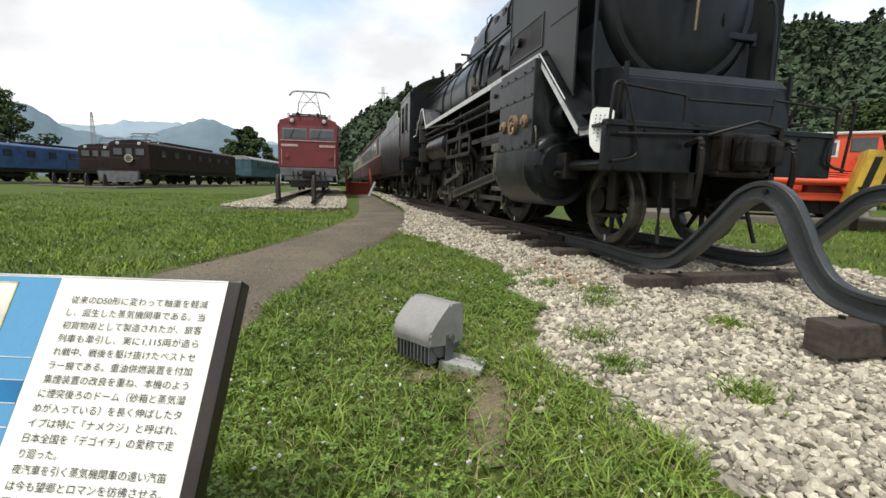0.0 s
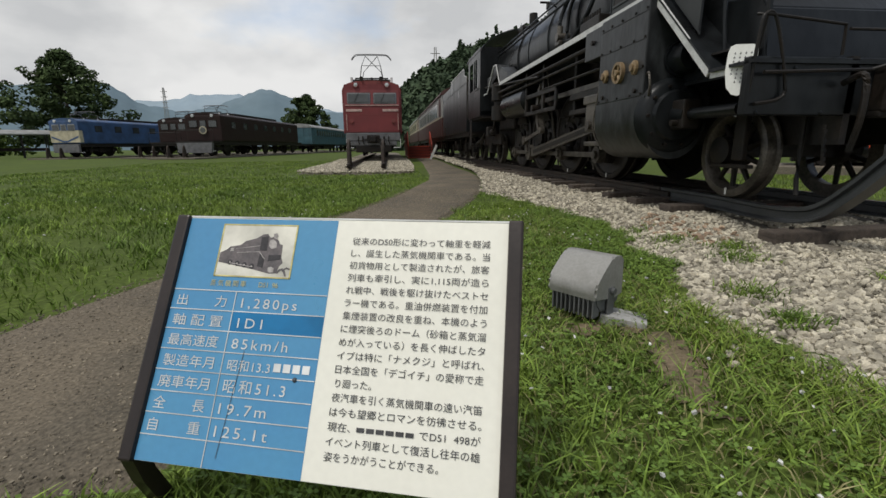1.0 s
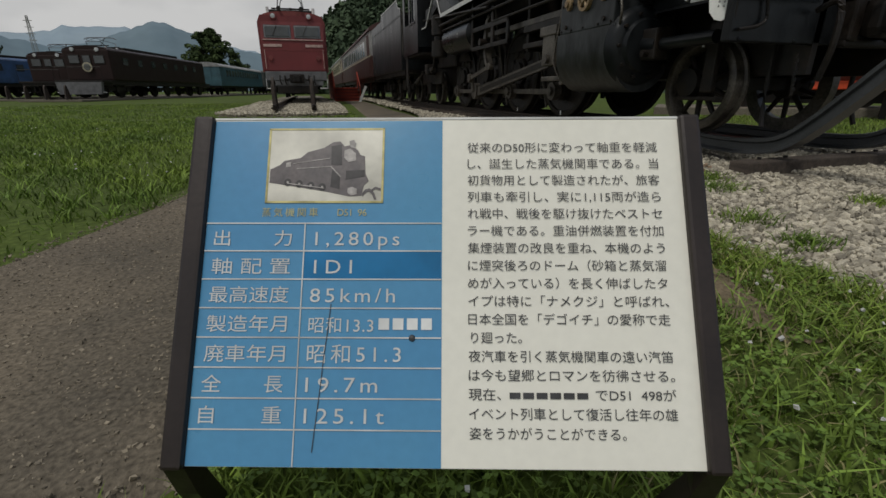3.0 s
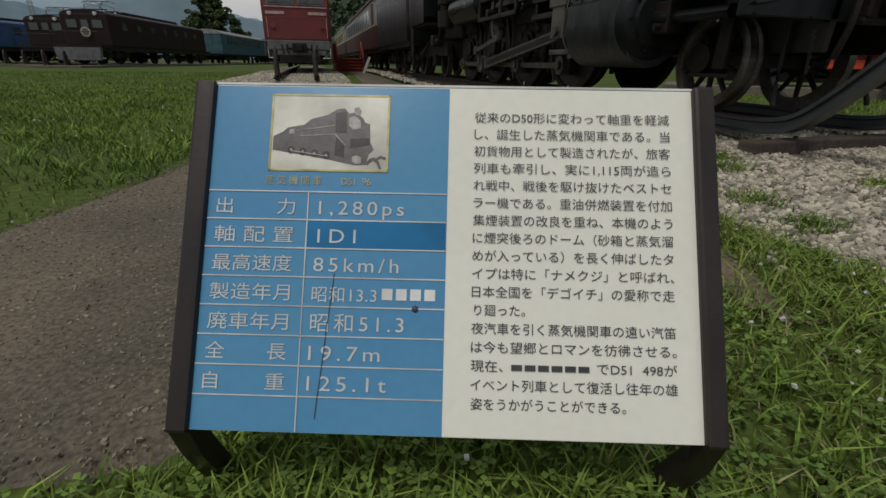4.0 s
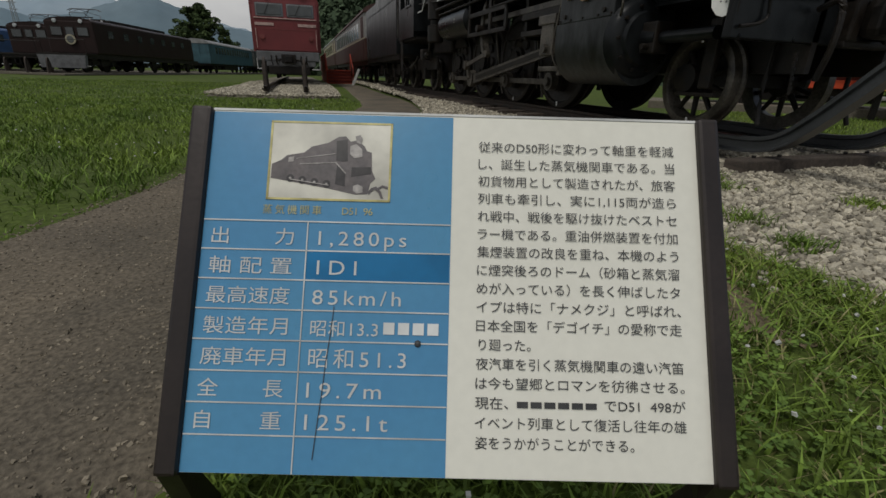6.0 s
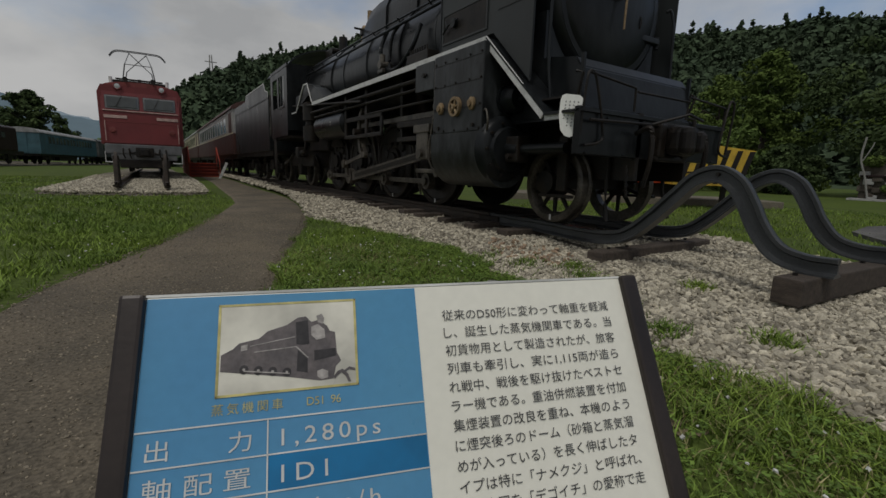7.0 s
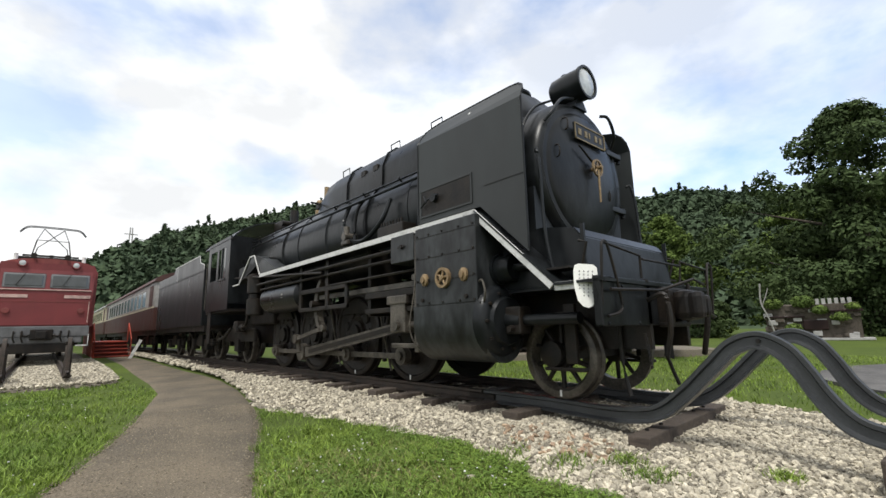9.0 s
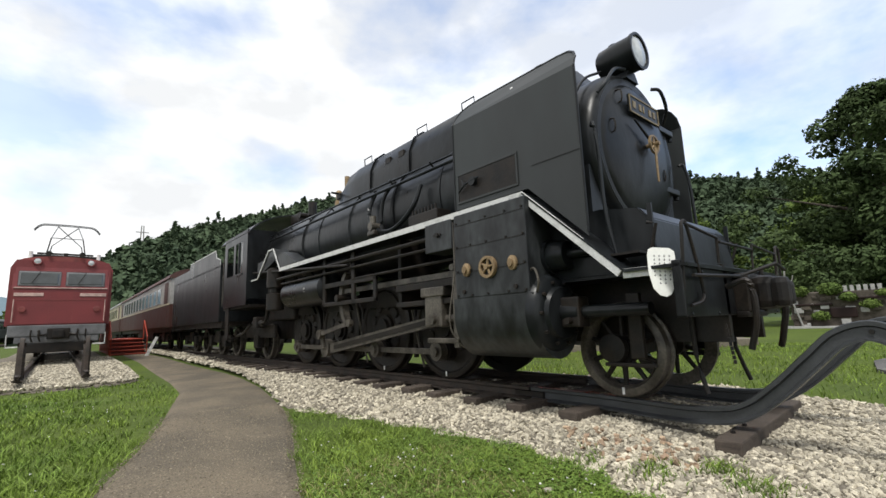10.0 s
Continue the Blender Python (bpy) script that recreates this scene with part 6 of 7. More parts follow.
def red_electric(m):
    """A box-cab electric locomotive, front at y = 0 facing -y."""
    t = thing("electric_locomotive", "faded red electric locomotive with raised pantograph, on a short gravelled track", "electric locomotive", m)
    bm = bmesh.new()
    prism(bm, [(-1.38, 1.08), (1.38, 1.08), (1.38, 3.02), (1.25, 3.30), (-1.25, 3.30), (-1.38, 3.02)], "y", 0.12, 14.0)
    bmesh.ops.bevel(bm, geom=[e for e in bm.edges if abs(e.verts[0].co.y - e.verts[1].co.y) < 0.01], offset=0.06, segments=2, affect="EDGES")
    part("body", bm, M_RED, t, "faded red body")
    bm = bmesh.new()
    prism(bm, [(0.0, 1.08), (0.0, 2.28), (0.14, 3.18), (0.3, 3.30), (0.3, 1.08)], "x", -1.28, 1.28)
    bmesh.ops.bevel(bm, geom=list(bm.edges), offset=0.05, segments=2, affect="EDGES")
    part("cab_front", bm, M_RED, t)
    part("roof", roof_shell(0.35, 13.9, 1.22, 3.27, 0.22), M_REDROOF, t, "red-brown roof", True)
    for x0, x1 in ((-1.16, -0.06), (0.06, 1.16)):
        bm = bms((box, x0, x1, -0.02, 0.04, 2.40, 2.92, 0.05))
        for v in bm.verts:
            v.co.y += (v.co.z - 2.28) * 0.155
        win = part("window", bm, M_REDGREY, t, "grey-framed front window")
        bm = bms((box, x0 + 0.05, x1 - 0.05, -0.028, 0.03, 2.45, 2.87, 0.04))
        for v in bm.verts:
            v.co.y += (v.co.z - 2.28) * 0.155
        part("pane", bm, M_WINDOW, win, "dark glass")
        part("wiper", bms((pipe, [((x0 + x1) / 2, 0.03, 2.9), ((x0 + x1) / 2 - 0.2, -0.02, 2.5)], 0.01)), M_DULL, win)
    for s in (-1, 1):
        part("side_window", bms((box, s * 1.385 - 0.008, s * 1.385 + 0.008, 0.35, 0.95, 2.35, 2.9, 0.005)), M_WINDOW, t)
        part("trim_band", bms((box, min(s * 0.48, s * 1.22), max(s * 0.48, s * 1.22), -0.02, 0.02, 2.06, 2.17, 0.008)), M_REDLINE, t, "pale ribbed trim strip")
        lamp_ = part("tail_lamp", bms((lathe, [(0.10, 0.02), (0.10, -0.05), (0.06, -0.06), (0.0, -0.05)], Matrix.Translation((s * 0.98, 0.0, 1.62)) @ ALONG_Y, 18)), M_REDROOF, t, "round red tail lamp", True)
        hl = part("headlight", bms((lathe, [(0.13, 0.3), (0.135, 0.0), (0.12, -0.02), (0.0, -0.0)], Matrix.Translation((s * 0.72, 0.06, 3.26)) @ ALONG_Y, 20)), M_RED, t, "round headlight above the windows", True)
        part("lens", bms((lathe, [(0.105, -0.012), (0.0, -0.035)], Matrix.Translation((s * 0.72, 0.06, 3.26)) @ ALONG_Y, 18)), M_GLASS_LAMP, hl)
        part("step", bms((box, s * 1.12 - 0.18, s * 1.12 + 0.18, -0.05, 0.2, 0.38, 0.42), (box, s * 1.28 - 0.01, s * 1.28 + 0.01, -0.05, 0.2, 0.38, 0.8)), M_WHITE, t, "white-edged step")
        part("handrail", bms((pipe, [(s * 1.2, -0.06, 1.2), (s * 1.2, -0.06, 1.95)], 0.015)), M_REDLINE, t)
        part("horn", bms((rod, (s * 0.45, 0.4, 3.55), (s * 0.45, 0.1, 3.55), 0.04, 12, 0.09)), M_DULL, t)
    part("door_seam", bms((box, -0.32, -0.31, -0.004, 0.01, 1.12, 2.26), (box, 0.31, 0.32, -0.004, 0.01, 1.12, 2.26), (box, -1.2, 1.2, -0.008, 0.01, 1.92, 1.94)), M_REDROOF, t)
    part("skirt", bms((box, -1.28, 1.28, -0.04, 0.4, 0.72, 1.09, 0.03), (box, -1.1, 1.1, -0.02, 0.3, 0.5, 0.73, 0.03)), M_REDGREY, t, "grey skirt")
    part("coupler", bms((box, -0.14, 0.14, -0.55, 0.0, 0.66, 0.92, 0.03), (box, -0.3, 0.3, -0.12, 0.0, 0.62, 0.98, 0.03)), M_DULL, t)
    part("plough", bms((box, -0.85, 0.85, -0.02, 0.12, 0.18, 0.5, 0.03)), M_DULL, t)
    for hx in (-0.7, -0.5, 0.5, 0.72):
        part("hose", bms((pipe, curve([(hx, -0.05, 0.92), (hx, -0.16, 0.9), (hx, -0.17, 0.7), (hx + 0.05, -0.12, 0.55)], 4), 0.025)), M_DULL, t)
    part("underframe", bms((box, -1.2, 1.2, 0.4, 13.8, 0.75, 1.1)), M_DULL, t)
    bogie(t, 3.0, 1.25, 0.56)
    bogie(t, 11.0, 1.25, 0.56)
    pantograph(t, 1.9, 3.66, 1.16)
    for s in (-1, 1):
        part("corner_window", bms((box, s * 1.262 - 0.03, s * 1.262 + 0.03, 0.14, 0.30, 2.45, 2.90, 0.01)), M_WINDOW, t, "narrow corner window")
        part("roof_insulator", bms((rod, (s * 0.95, 0.9, 3.36), (s * 0.95, 0.9, 3.70), 0.06, 12)), M_WHITE, t, "pale ceramic insulator")
        part("hand_hook", bms((pipe, curve([(s * 0.28, -0.08, 0.80), (s * 0.45, -0.14, 0.76), (s * 0.52, -0.1, 0.9)], 4), 0.03)), M_DULL, t)
    part("window_sill", bms((box, -1.24, 1.24, -0.035, 0.02, 2.32, 2.36, 0.01)), M_REDLINE, t, "pale strip below the windows")
    part("roof_gear", bms((box, -0.95, 0.95, 1.1, 4.6, 3.46, 3.64, 0.02), (rod, (-0.6, 1.4, 3.5), (-0.6, 1.4, 3.72), 0.05), (rod, (0.0, 1.3, 3.5), (0.0, 1.3, 3.75), 0.06), (rod, (0.6, 1.4, 3.5), (0.6, 1.4, 3.72), 0.05), (box, -0.9, 0.9, 1.0, 1.2, 3.5, 3.62, 0.02)), M_DULL, t)
    return t


def stub_track(x, y0, y1, z, hump_x=0.555, m=None):
    """Two rails whose ends are bent up into short stops, with their sleepers."""
    for s in (-1, 1):
        st = thing("bent_rail", "rusty rail end bent upwards as a stop", "rail stop", group="bent rail stops")
        pts = curve([(x + s * hump_x, y1, z), (x + s * hump_x, y0 + 1.4, z), (x + s * hump_x, y0 + 0.45, z), (x + s * hump_x, y0 + 0.2, z + 0.12), (x + s * hump_x, y0 + 0.12, z + 0.45), (x + s * hump_x, y0 + 0.02, z + 0.72), (x + s * hump_x, y0 - 0.1, z + 0.74), (x + s * hump_x, y0 - 0.2, z + 0.5), (x + s * hump_x, y0 - 0.26, z + 0.05), (x + s * hump_x, y0 - 0.3, z - 0.15)], 5)
        part("rail", bms((sweep, pts, [(a * 1.15, b) for a, b in RAIL_SECTION])), M_RAILTOP, st)
        if m is not None:
            st.matrix_basis = m


red_electric(pose(-4.72, 18.1, 0.10, 0, 0, 0))
stub_track(-4.73, 11.2, 40.0, 0.02)


def side_electric(m, paint, label, length, front_paint=None, deck=True, emblem=False, roof=None, wide=1.4, top=3.05):
    """A long box-bodied electric locomotive, front at y = 0 facing -y."""
    t = thing("electric_locomotive", label, "electric locomotive", m, "locomotives along the lawn")
    y0 = 1.4 if deck else 0.0
    part("body", bms((box, -wide, wide, y0, length - y0, 1.12, top, 0.08)), paint, t)
    part("roof", roof_shell(y0 + 0.05, length - y0 - 0.05, wide - 0.04, top - 0.05, 0.28), roof or paint, t, "", True)
    part("underframe", bms((box, -wide + 0.1, wide - 0.1, 0.1, length - 0.1, 0.82, 1.12)), M_DULL, t)
    if deck:
        part("front_deck", bms((box, -wide, wide, 0.0, 1.4, 1.0, 1.12, 0.01)), M_DULL, t)
        part("deck_rail", bms((pipe, [(-wide, 0.05, 1.1), (-wide, 0.05, 1.9), (wide, 0.05, 1.9), (wide, 0.05, 1.1)], 0.02)), M_DULL, t)
    if front_paint:
        part("front_panel", bms((box, -wide - 0.006, wide + 0.006, y0 - 0.012, y0 + 0.35, 1.2, 2.2, 0.02)), front_paint, t, "cream nose panel")
    for x0, x1 in ((-1.1, -0.42), (0.42, 1.1), (-0.26, 0.26)):
        win = part("window", bms((box, x0, x1, y0 - 0.03, y0 + 0.02, 2.15, 2.7, 0.02)), M_DULL if not front_paint else M_ROOFGREY, t)
        part("pane", bms((box, x0 + 0.05, x1 - 0.05, y0 - 0.038, y0, 2.2, 2.65)), M_WINDOW, win, "dark glass")
    for s in (-1, 1):
        for yy in np.arange(y0 + 1.6, length - y0 - 1.2, 2.1):
            win = part("side_window", bms((box, s * wide - 0.015, s * wide + 0.015, yy, yy + 0.75, 2.1, 2.65, 0.01)), M_DULL, t)
            part("pane", bms((box, s * wide - 0.02, s * wide + 0.02, yy + 0.06, yy + 0.69, 2.16, 2.59)), M_WINDOW, win)
        part("step_plate", bms((box, s * 1.15 - 0.2, s * 1.15 + 0.2, 0.0, 0.3, 0.35, 0.4)), M_WHITE, t)
        part("headlight", bms((lathe, [(0.12, 0.1), (0.12, -0.05), (0.0, -0.06)], Matrix.Translation((s * 0.75, y0, top - 0.02)) @ ALONG_Y, 16)), M_GLASS_LAMP, t)
    if emblem:
        part("emblem", bms((lathe, [(0.30, 0.0), (0.30, -0.04), (0.0, -0.05)], Matrix.Translation((0.0, y0 - 0.1, 1.95)) @ ALONG_Y, 24)), M_CREAM, t, "round pale head mark")
        part("emblem_ring", bms((lathe, [(0.21, -0.045), (0.18, -0.06), (0.0, -0.06)], Matrix.Translation((0.0, y0 - 0.1, 1.95)) @ ALONG_Y, 24)), M_TEALDARK, t)
        part("snow_plough", bms((prism, [(-1.25, 0.25), (1.25, 0.25), (1.35, 1.0), (-1.35, 1.0)], "y", -0.12, 0.15)), M_REDGREY, t, "pale grey plough plate")
    if front_paint:
        part("skirt_plate", bms((box, -1.25, 1.25, -0.1, 0.1, 0.35, 1.05, 0.03)), M_REDGREY, t, "grey plough plate")
        part("nose_moustache", bms((prism, [(-1.3, 1.75), (-0.2, 1.35), (0.2, 1.35), (1.3, 1.75), (1.3, 1.62), (0.2, 1.22), (-0.2, 1.22), (-1.3, 1.62)], "y", y0 - 0.03, y0)), paint, t, "blue chevron on the nose")
    for by in np.linspace(2.4, length - 2.4, 3):
        bogie(t, by, 1.2, 0.55)
    pantograph(t, y0 + 2.2, top + 0.30, 0.55)
    part("roof_gear", bms((box, -0.6, 0.6, y0 + 4, length - y0 - 4, top + 0.2, top + 0.4, 0.03)), M_DULL, t)
    return t


FAN = -8.0


def far_spot(x, y, turn=FAN):
    return pose(x, y, float(ground_height(x, y)) + 0.15, 0, 0, turn)


side_electric(far_spot(-18.4, 32.0), M_BROWN, "dark maroon-brown electric locomotive with a round head mark", 20.0, emblem=True)
side_electric(far_spot(-22.6, 36.6), M_BROWN, "dark brown box-cab electric locomotive standing behind another", 15.0, wide=1.35, top=2.95)
side_electric(far_spot(-31.5, 38.6, FAN - 6), M_BLUE, "blue electric locomotive with a cream nose", 19.0, front_paint=M_CREAM, deck=False, top=3.0)
for (lx, ly) in ((-18.4, 32.0), (-22.6, 36.6), (-30.6, 38.6)):
    ob = solid("track_bed", bms((box, -1.7, 1.7, -3.2, 70, -0.14, -0.04)), M_STONEBED, "grey gravel strip under a far track", "track bed", kind="structure")
    ob.matrix_basis = far_spot(lx, ly)
    stub_track(0, -2.4, 0.5, 0.03, m=far_spot(lx, ly))


def coach(m, lower, upper, roof, label, length=19.5, windows=12, band=None):
    """A passenger coach, near end at y = 0."""
    t = thing("railway_coach", label, "railway coach", m, "parked coaches")
    part("body", bms((box, -1.4, 1.4, 0, length, 1.0, 1.95, 0.03)), lower, t)
    part("upper_body", bms((box, -1.395, 1.395, 0.01, length - 0.01, 1.95, 3.05, 0.02)), upper, t)
    part("roof", roof_shell(-0.05, length + 0.05, 1.46, 3.03, 0.48, 18), roof, t, "curved roof", True)
    for s in (-1, 1):
        window_row(t, s * 1.4, 2.2, length - 2.2, 2.05, 2.8, windows, 0.32, upper)
        part("door", bms((box, s * 1.4 - 0.012, s * 1.4 + 0.012, 0.5, 1.3, 1.05, 2.9, 0.005)), lower, t)
        part("door", bms((box, s * 1.4 - 0.012, s * 1.4 + 0.012, length - 1.3, length - 0.5, 1.05, 2.9, 0.005)), lower, t)
        part("belt_line", bms((box, s * 1.405 - 0.01, s * 1.405 + 0.01, 0, length, 1.93, 1.99)), band or upper, t)
    part("end_door", bms((box, -0.4, 0.4, -0.03, 0.02, 1.05, 2.9, 0.01)), upper, t)
    part("underframe", bms((box, -1.25, 1.25, 0.1, length - 0.1, 0.8, 1.0), (box, -1.1, 1.1, 6, 12, 0.35, 0.8, 0.03)), M_DULL, t)
    bogie(t, 3.2, 1.1, 0.43)
    bogie(t, length - 3.2, 1.1, 0.43)
    return t


coach(pose(0.1, 19.3, 0, 0, 0, 0.0), M_COACHBROWN, M_COACHGREY, M_COACHROOF, "old brown and pale grey passenger coach behind the tender", band=M_CREAM)
coach(pose(0.1, 39.6, 0, 0, 0, 0.0), M_COACHBROWN, M_CREAM, M_ROOFGREY, "old cream and brown coach farther along the track")
coach(far_spot(-15.1, 55.4), M_TEAL, M_TEAL, M_ROOFGREY, "teal-blue passenger coach with a pale roof", windows=14)
coach(far_spot(-12.2, 75.6), M_TEALDARK, M_TEALDARK, M_TEALDARK, "dull grey-green coach at the end of the row", windows=10)

# long open shelter at the edge of the grounds
shelter = thing("shelter", "long open shelter with a grey roof on dark posts", "shelter", pose(-44.0, 43.0, float(ground_height(-44.0, 43.0)), 0, 0, 38))
part("roof", bms((prism, [(-1.6, 2.35), (0.0, 2.75), (1.6, 2.35), (1.6, 2.25), (0.0, 2.62), (-1.6, 2.25)], "x", -7.0, 7.0)), M_ROOFGREY, shelter, "pale grey sheet roof")
for k in range(8):
    for yy in (-1.3, 1.3):
        part("post", bms((box, -6.6 + 1.88 * k, -6.5 + 1.88 * k, yy - 0.05, yy + 0.05, 0.0, 2.3)), M_DULL, shelter)
part("back_rail", bms((box, -6.8, 6.8, 1.28, 1.34, 0.7, 1.0)), M_BROWN, shelter)

# red wooden steps beside the coach
steps = thing("wooden_steps", "vermilion-painted wooden steps beside the coach", "steps", pose(-2.1, 24.2, GROUND, 0, 0, 0))
for k in range(5):
    part("tread", bms((box, -0.7, 0.7, 0.28 * k, 0.28 * k + 0.26, 0.17 * (k + 1) - 0.04, 0.17 * (k + 1))), M_STEPRED, steps)
    part("riser", bms((box, -0.7, 0.7, 0.28 * k + 0.24, 0.28 * k + 0.265, 0.17 * k, 0.17 * (k + 1) - 0.04)), M_REDROOF, steps)
for s in (-1, 1):
    part("handrail", bms((pipe, [(s * 0.72, 0.05, 0.0), (s * 0.72, 0.05, 0.95), (s * 0.72, 1.4, 1.75), (s * 0.72, 1.4, 0.8)], 0.03)), M_STEPRED, steps)
part("platform", bms((box, -0.75, 0.75, 1.4, 8.0, 0.81, 0.86), (box, -0.72, -0.68, 1.4, 8, 0.86, 1.75), (box, -0.7, 0.7, 1.42, 8.0, 0.0, 0.8)), M_STEPRED, steps)
post_ = thing("white_post", "small leaning white board beside the coach", "board", pose(-1.75, 21.6, GROUND, 0, 24, 0))
part("board", bms((box, -0.06, 0.06, -0.02, 0.02, 0.0, 1.0)), M_WHITE, post_)

# orange track machine and striped barrier beyond the track
CR = pose(9.0, 5.7, -0.08, 0, 0, -42) @ Matrix.Scale(1.05, 4)
ob = solid("track_bed", bms((box, -4.0, 4.0, -1.3, 1.3, -0.35, 0.0, 0.03)), M_STONEBED, "gravel bank under the orange track machine", "track bed", kind="structure")
ob.matrix_basis = pose(9.0, 5.7, -0.08, 0, 0, -42)
crane = thing("track_machine", "vermilion track maintenance machine with a small cab", "track machine", CR)
part("chassis", bms((box, -2.6, 1.2, -0.8, 0.8, 0.42, 0.62, 0.03)), M_ORANGE, crane)
part("boom_tube", bms((rod, (-2.4, -0.88, 0.95), (0.9, -0.88, 0.88), 0.10, 16)), M_ORANGE, crane)
part("drum", bms((rod, (1.05, -0.92, 0.8), (1.05, -0.6, 0.8), 0.36, 24)), M_ORANGE, crane)
part("drum_hub", bms((rod, (1.05, -0.97, 0.8), (1.05, -0.9, 0.8), 0.13, 16)), M_REDROOF, crane)
cab_ = part("cab", bms((prism, [(0.05, 1.15), (1.3, 1.15), (1.42, 1.5), (1.3, 2.0), (0.05, 2.0)], "y", -0.75, 0.75)), M_ORANGE, crane)
part("cab_roof", bms((box, 0.0, 1.45, -0.8, 0.8, 2.0, 2.07, 0.03)), M_STRIPE, cab_, "faded white roof")
part("window", bms((box, 0.2, 0.52, -0.768, -0.74, 1.52, 1.82, 0.01)), M_WINDOW, cab_)
part("window_frame", bms((box, 0.15, 0.57, -0.76, -0.745, 1.47, 1.87, 0.01)), M_WHITE, cab_)
part("window", bms((box, 0.78, 1.26, -0.768, -0.74, 1.6, 1.92, 0.01)), M_WINDOW, cab_)
part("lamp", bms((lathe, [(0.12, 0), (0.12, 0.1), (0.0, 0.12)], Matrix.Translation((1.05, -0.76, 1.45)) @ Matrix.Rotation(radians(90), 4, "X"), 16)), M_GLASS_LAMP, cab_)
part("hood", bms((box, -1.5, 0.0, -0.65, 0.65, 0.62, 1.35, 0.07)), M_ORANGE, crane)
part("engine_cover", bms((box, -2.4, -1.55, -0.6, 0.6, 0.62, 1.75, 0.08)), M_ORANGE, crane)
part("cover_top", bms((box, -2.45, -1.5, -0.62, 0.62, 1.75, 1.95, 0.06)), M_STRIPE, crane, "faded white top")
part("side_plate", bms((box, 0.1, 1.3, -0.72, 0.7, 0.62, 1.15, 0.03)), M_REDROOF, crane)
for k in range(6):
    part("hose", bms((pipe, curve([(0.15 + 0.02 * k, -0.80, 1.12 - 0.05 * k), (0.5, -0.83, 1.13 - 0.05 * k), (0.9 - 0.02 * k, -0.80, 1.10 - 0.05 * k), (1.25, -0.82, 1.14 - 0.06 * k)], 5), 0.016)), M_ORANGE, crane)
part("hand_rail", bms((pipe, [(-1.5, -0.7, 1.35), (-1.5, -0.7, 2.0), (0.0, -0.7, 2.02)], 0.025)), M_DULL, crane)
part("undergear", bms((box, -2.4, 1.2, -0.6, 0.6, 0.1, 0.42)), M_DULL, crane)
for wx_ in (-1.7, 0.7):
    for s in (-1, 1):
        part("wheel", bms((lathe, [(0.0, -0.05), (0.33, -0.05), (0.31, 0.06), (0.0, 0.06)], Matrix.Translation((wx_, s * 0.57, 0.31)) @ Matrix.Rotation(radians(90), 4, "X"), 20)), M_DULL, crane)
BAR = pose(8.75, 3.4, 0.30, 0, 0, -48)
barrier = thing("striped_barrier", "yellow and black striped metal bucket barrier", "barrier", BAR)
part("board", bms((prism, [(-0.75, 0.05), (0.9, 0.05), (1.2, 1.0), (-0.5, 1.25)], "y", -0.5, 0.6)), M_YELLOW, barrier, "yellow painted steel")
for k in range(6):
    x0 = -0.62 + 0.29 * k
    part("stripe", bms((prism, [(x0, 0.1), (x0 + 0.13, 0.1), (x0 + 0.36, 1.08 - 0.02 * k), (x0 + 0.23, 1.08 - 0.02 * k)], "y", -0.508, -0.5)), M_DULL, barrier, "black diagonal stripe")
for lx in (-0.5, 0.7):
    part("leg", bms((box, lx - 0.06, lx + 0.06, 0.0, 0.12, -0.62, 0.06)), M_DULL, barrier)
part("edge_bar", bms((box, -0.6, 1.05, -0.53, -0.45, 0.38, 0.42)), M_DULL, barrier)

def leaf_cloud(name, blobs, count, size, material, seed, parent, flat=0.6):
    """A crown of small leaf faces that gather round many blobs, with gaps between."""
    rng = np.random.default_rng(seed)
    b = np.array(blobs)
    w = b[:, 3] ** 2
    pick = rng.choice(len(b), count, p=w / w.sum())
    d = rng.normal(size=(count, 3))
    d /= np.linalg.norm(d, axis=1, keepdims=True)
    r = b[pick, 3] * rng.uniform(0.55, 1.08, count) ** 0.7
    c = b[pick, :3] + d * r[:, None] * np.array([1, 1, flat])
    n = d + rng.normal(0, 0.6, (count, 3)) + np.array([0, 0, 0.5])
    n /= np.linalg.norm(n, axis=1, keepdims=True)
    t = np.cross(n, rng.normal(size=(count, 3)))
    t /= np.linalg.norm(t, axis=1, keepdims=True)
    u = np.cross(n, t)
    s = (size * rng.uniform(0.6, 1.4, count))[:, None]
    pts = np.stack([c - t * s, c - u * s * 0.55, c + t * s, c + u * s * 0.55], 1).reshape(-1, 3)
    faces = 4 * np.arange(count)[:, None] + np.array([0, 1, 2, 3])
    ob = fast_mesh(name, pts, faces, material)
    ob.parent = parent
    return ob


# planted stone display, bench and notices beyond the far lawn
DS = pose(25.2, 2.2, -0.3, 0, 0, -82) @ Matrix.Scale(1.25, 4)
disp = thing("stone_display", "rough stone garden display with plants and a bare branch", "garden display", DS)
rng = np.random.default_rng(77)
wall_bm = bms((box, -1.5, 1.5, -0.3, 0.4, 0.0, 1.45, 0.08))
for v in wall_bm.verts:
    v.co += Vector(rng.normal(0, 0.04, 3))
part("stonework", wall_bm, M_BARK, disp)
part("ledge", bms((box, -1.55, -0.2, -0.45, 0.3, 0.9, 0.98, 0.02), (box, 0.3, 1.6, -0.45, 0.3, 1.1, 1.18, 0.02), (box, -0.3, 0.5, -0.4, 0.3, 0.4, 0.8, 0.04)), M_BROWN, disp)
part("slab", bms((box, -1.8, 1.8, -0.7, 0.5, 0.0, 0.08, 0.01)), M_CONC, disp)
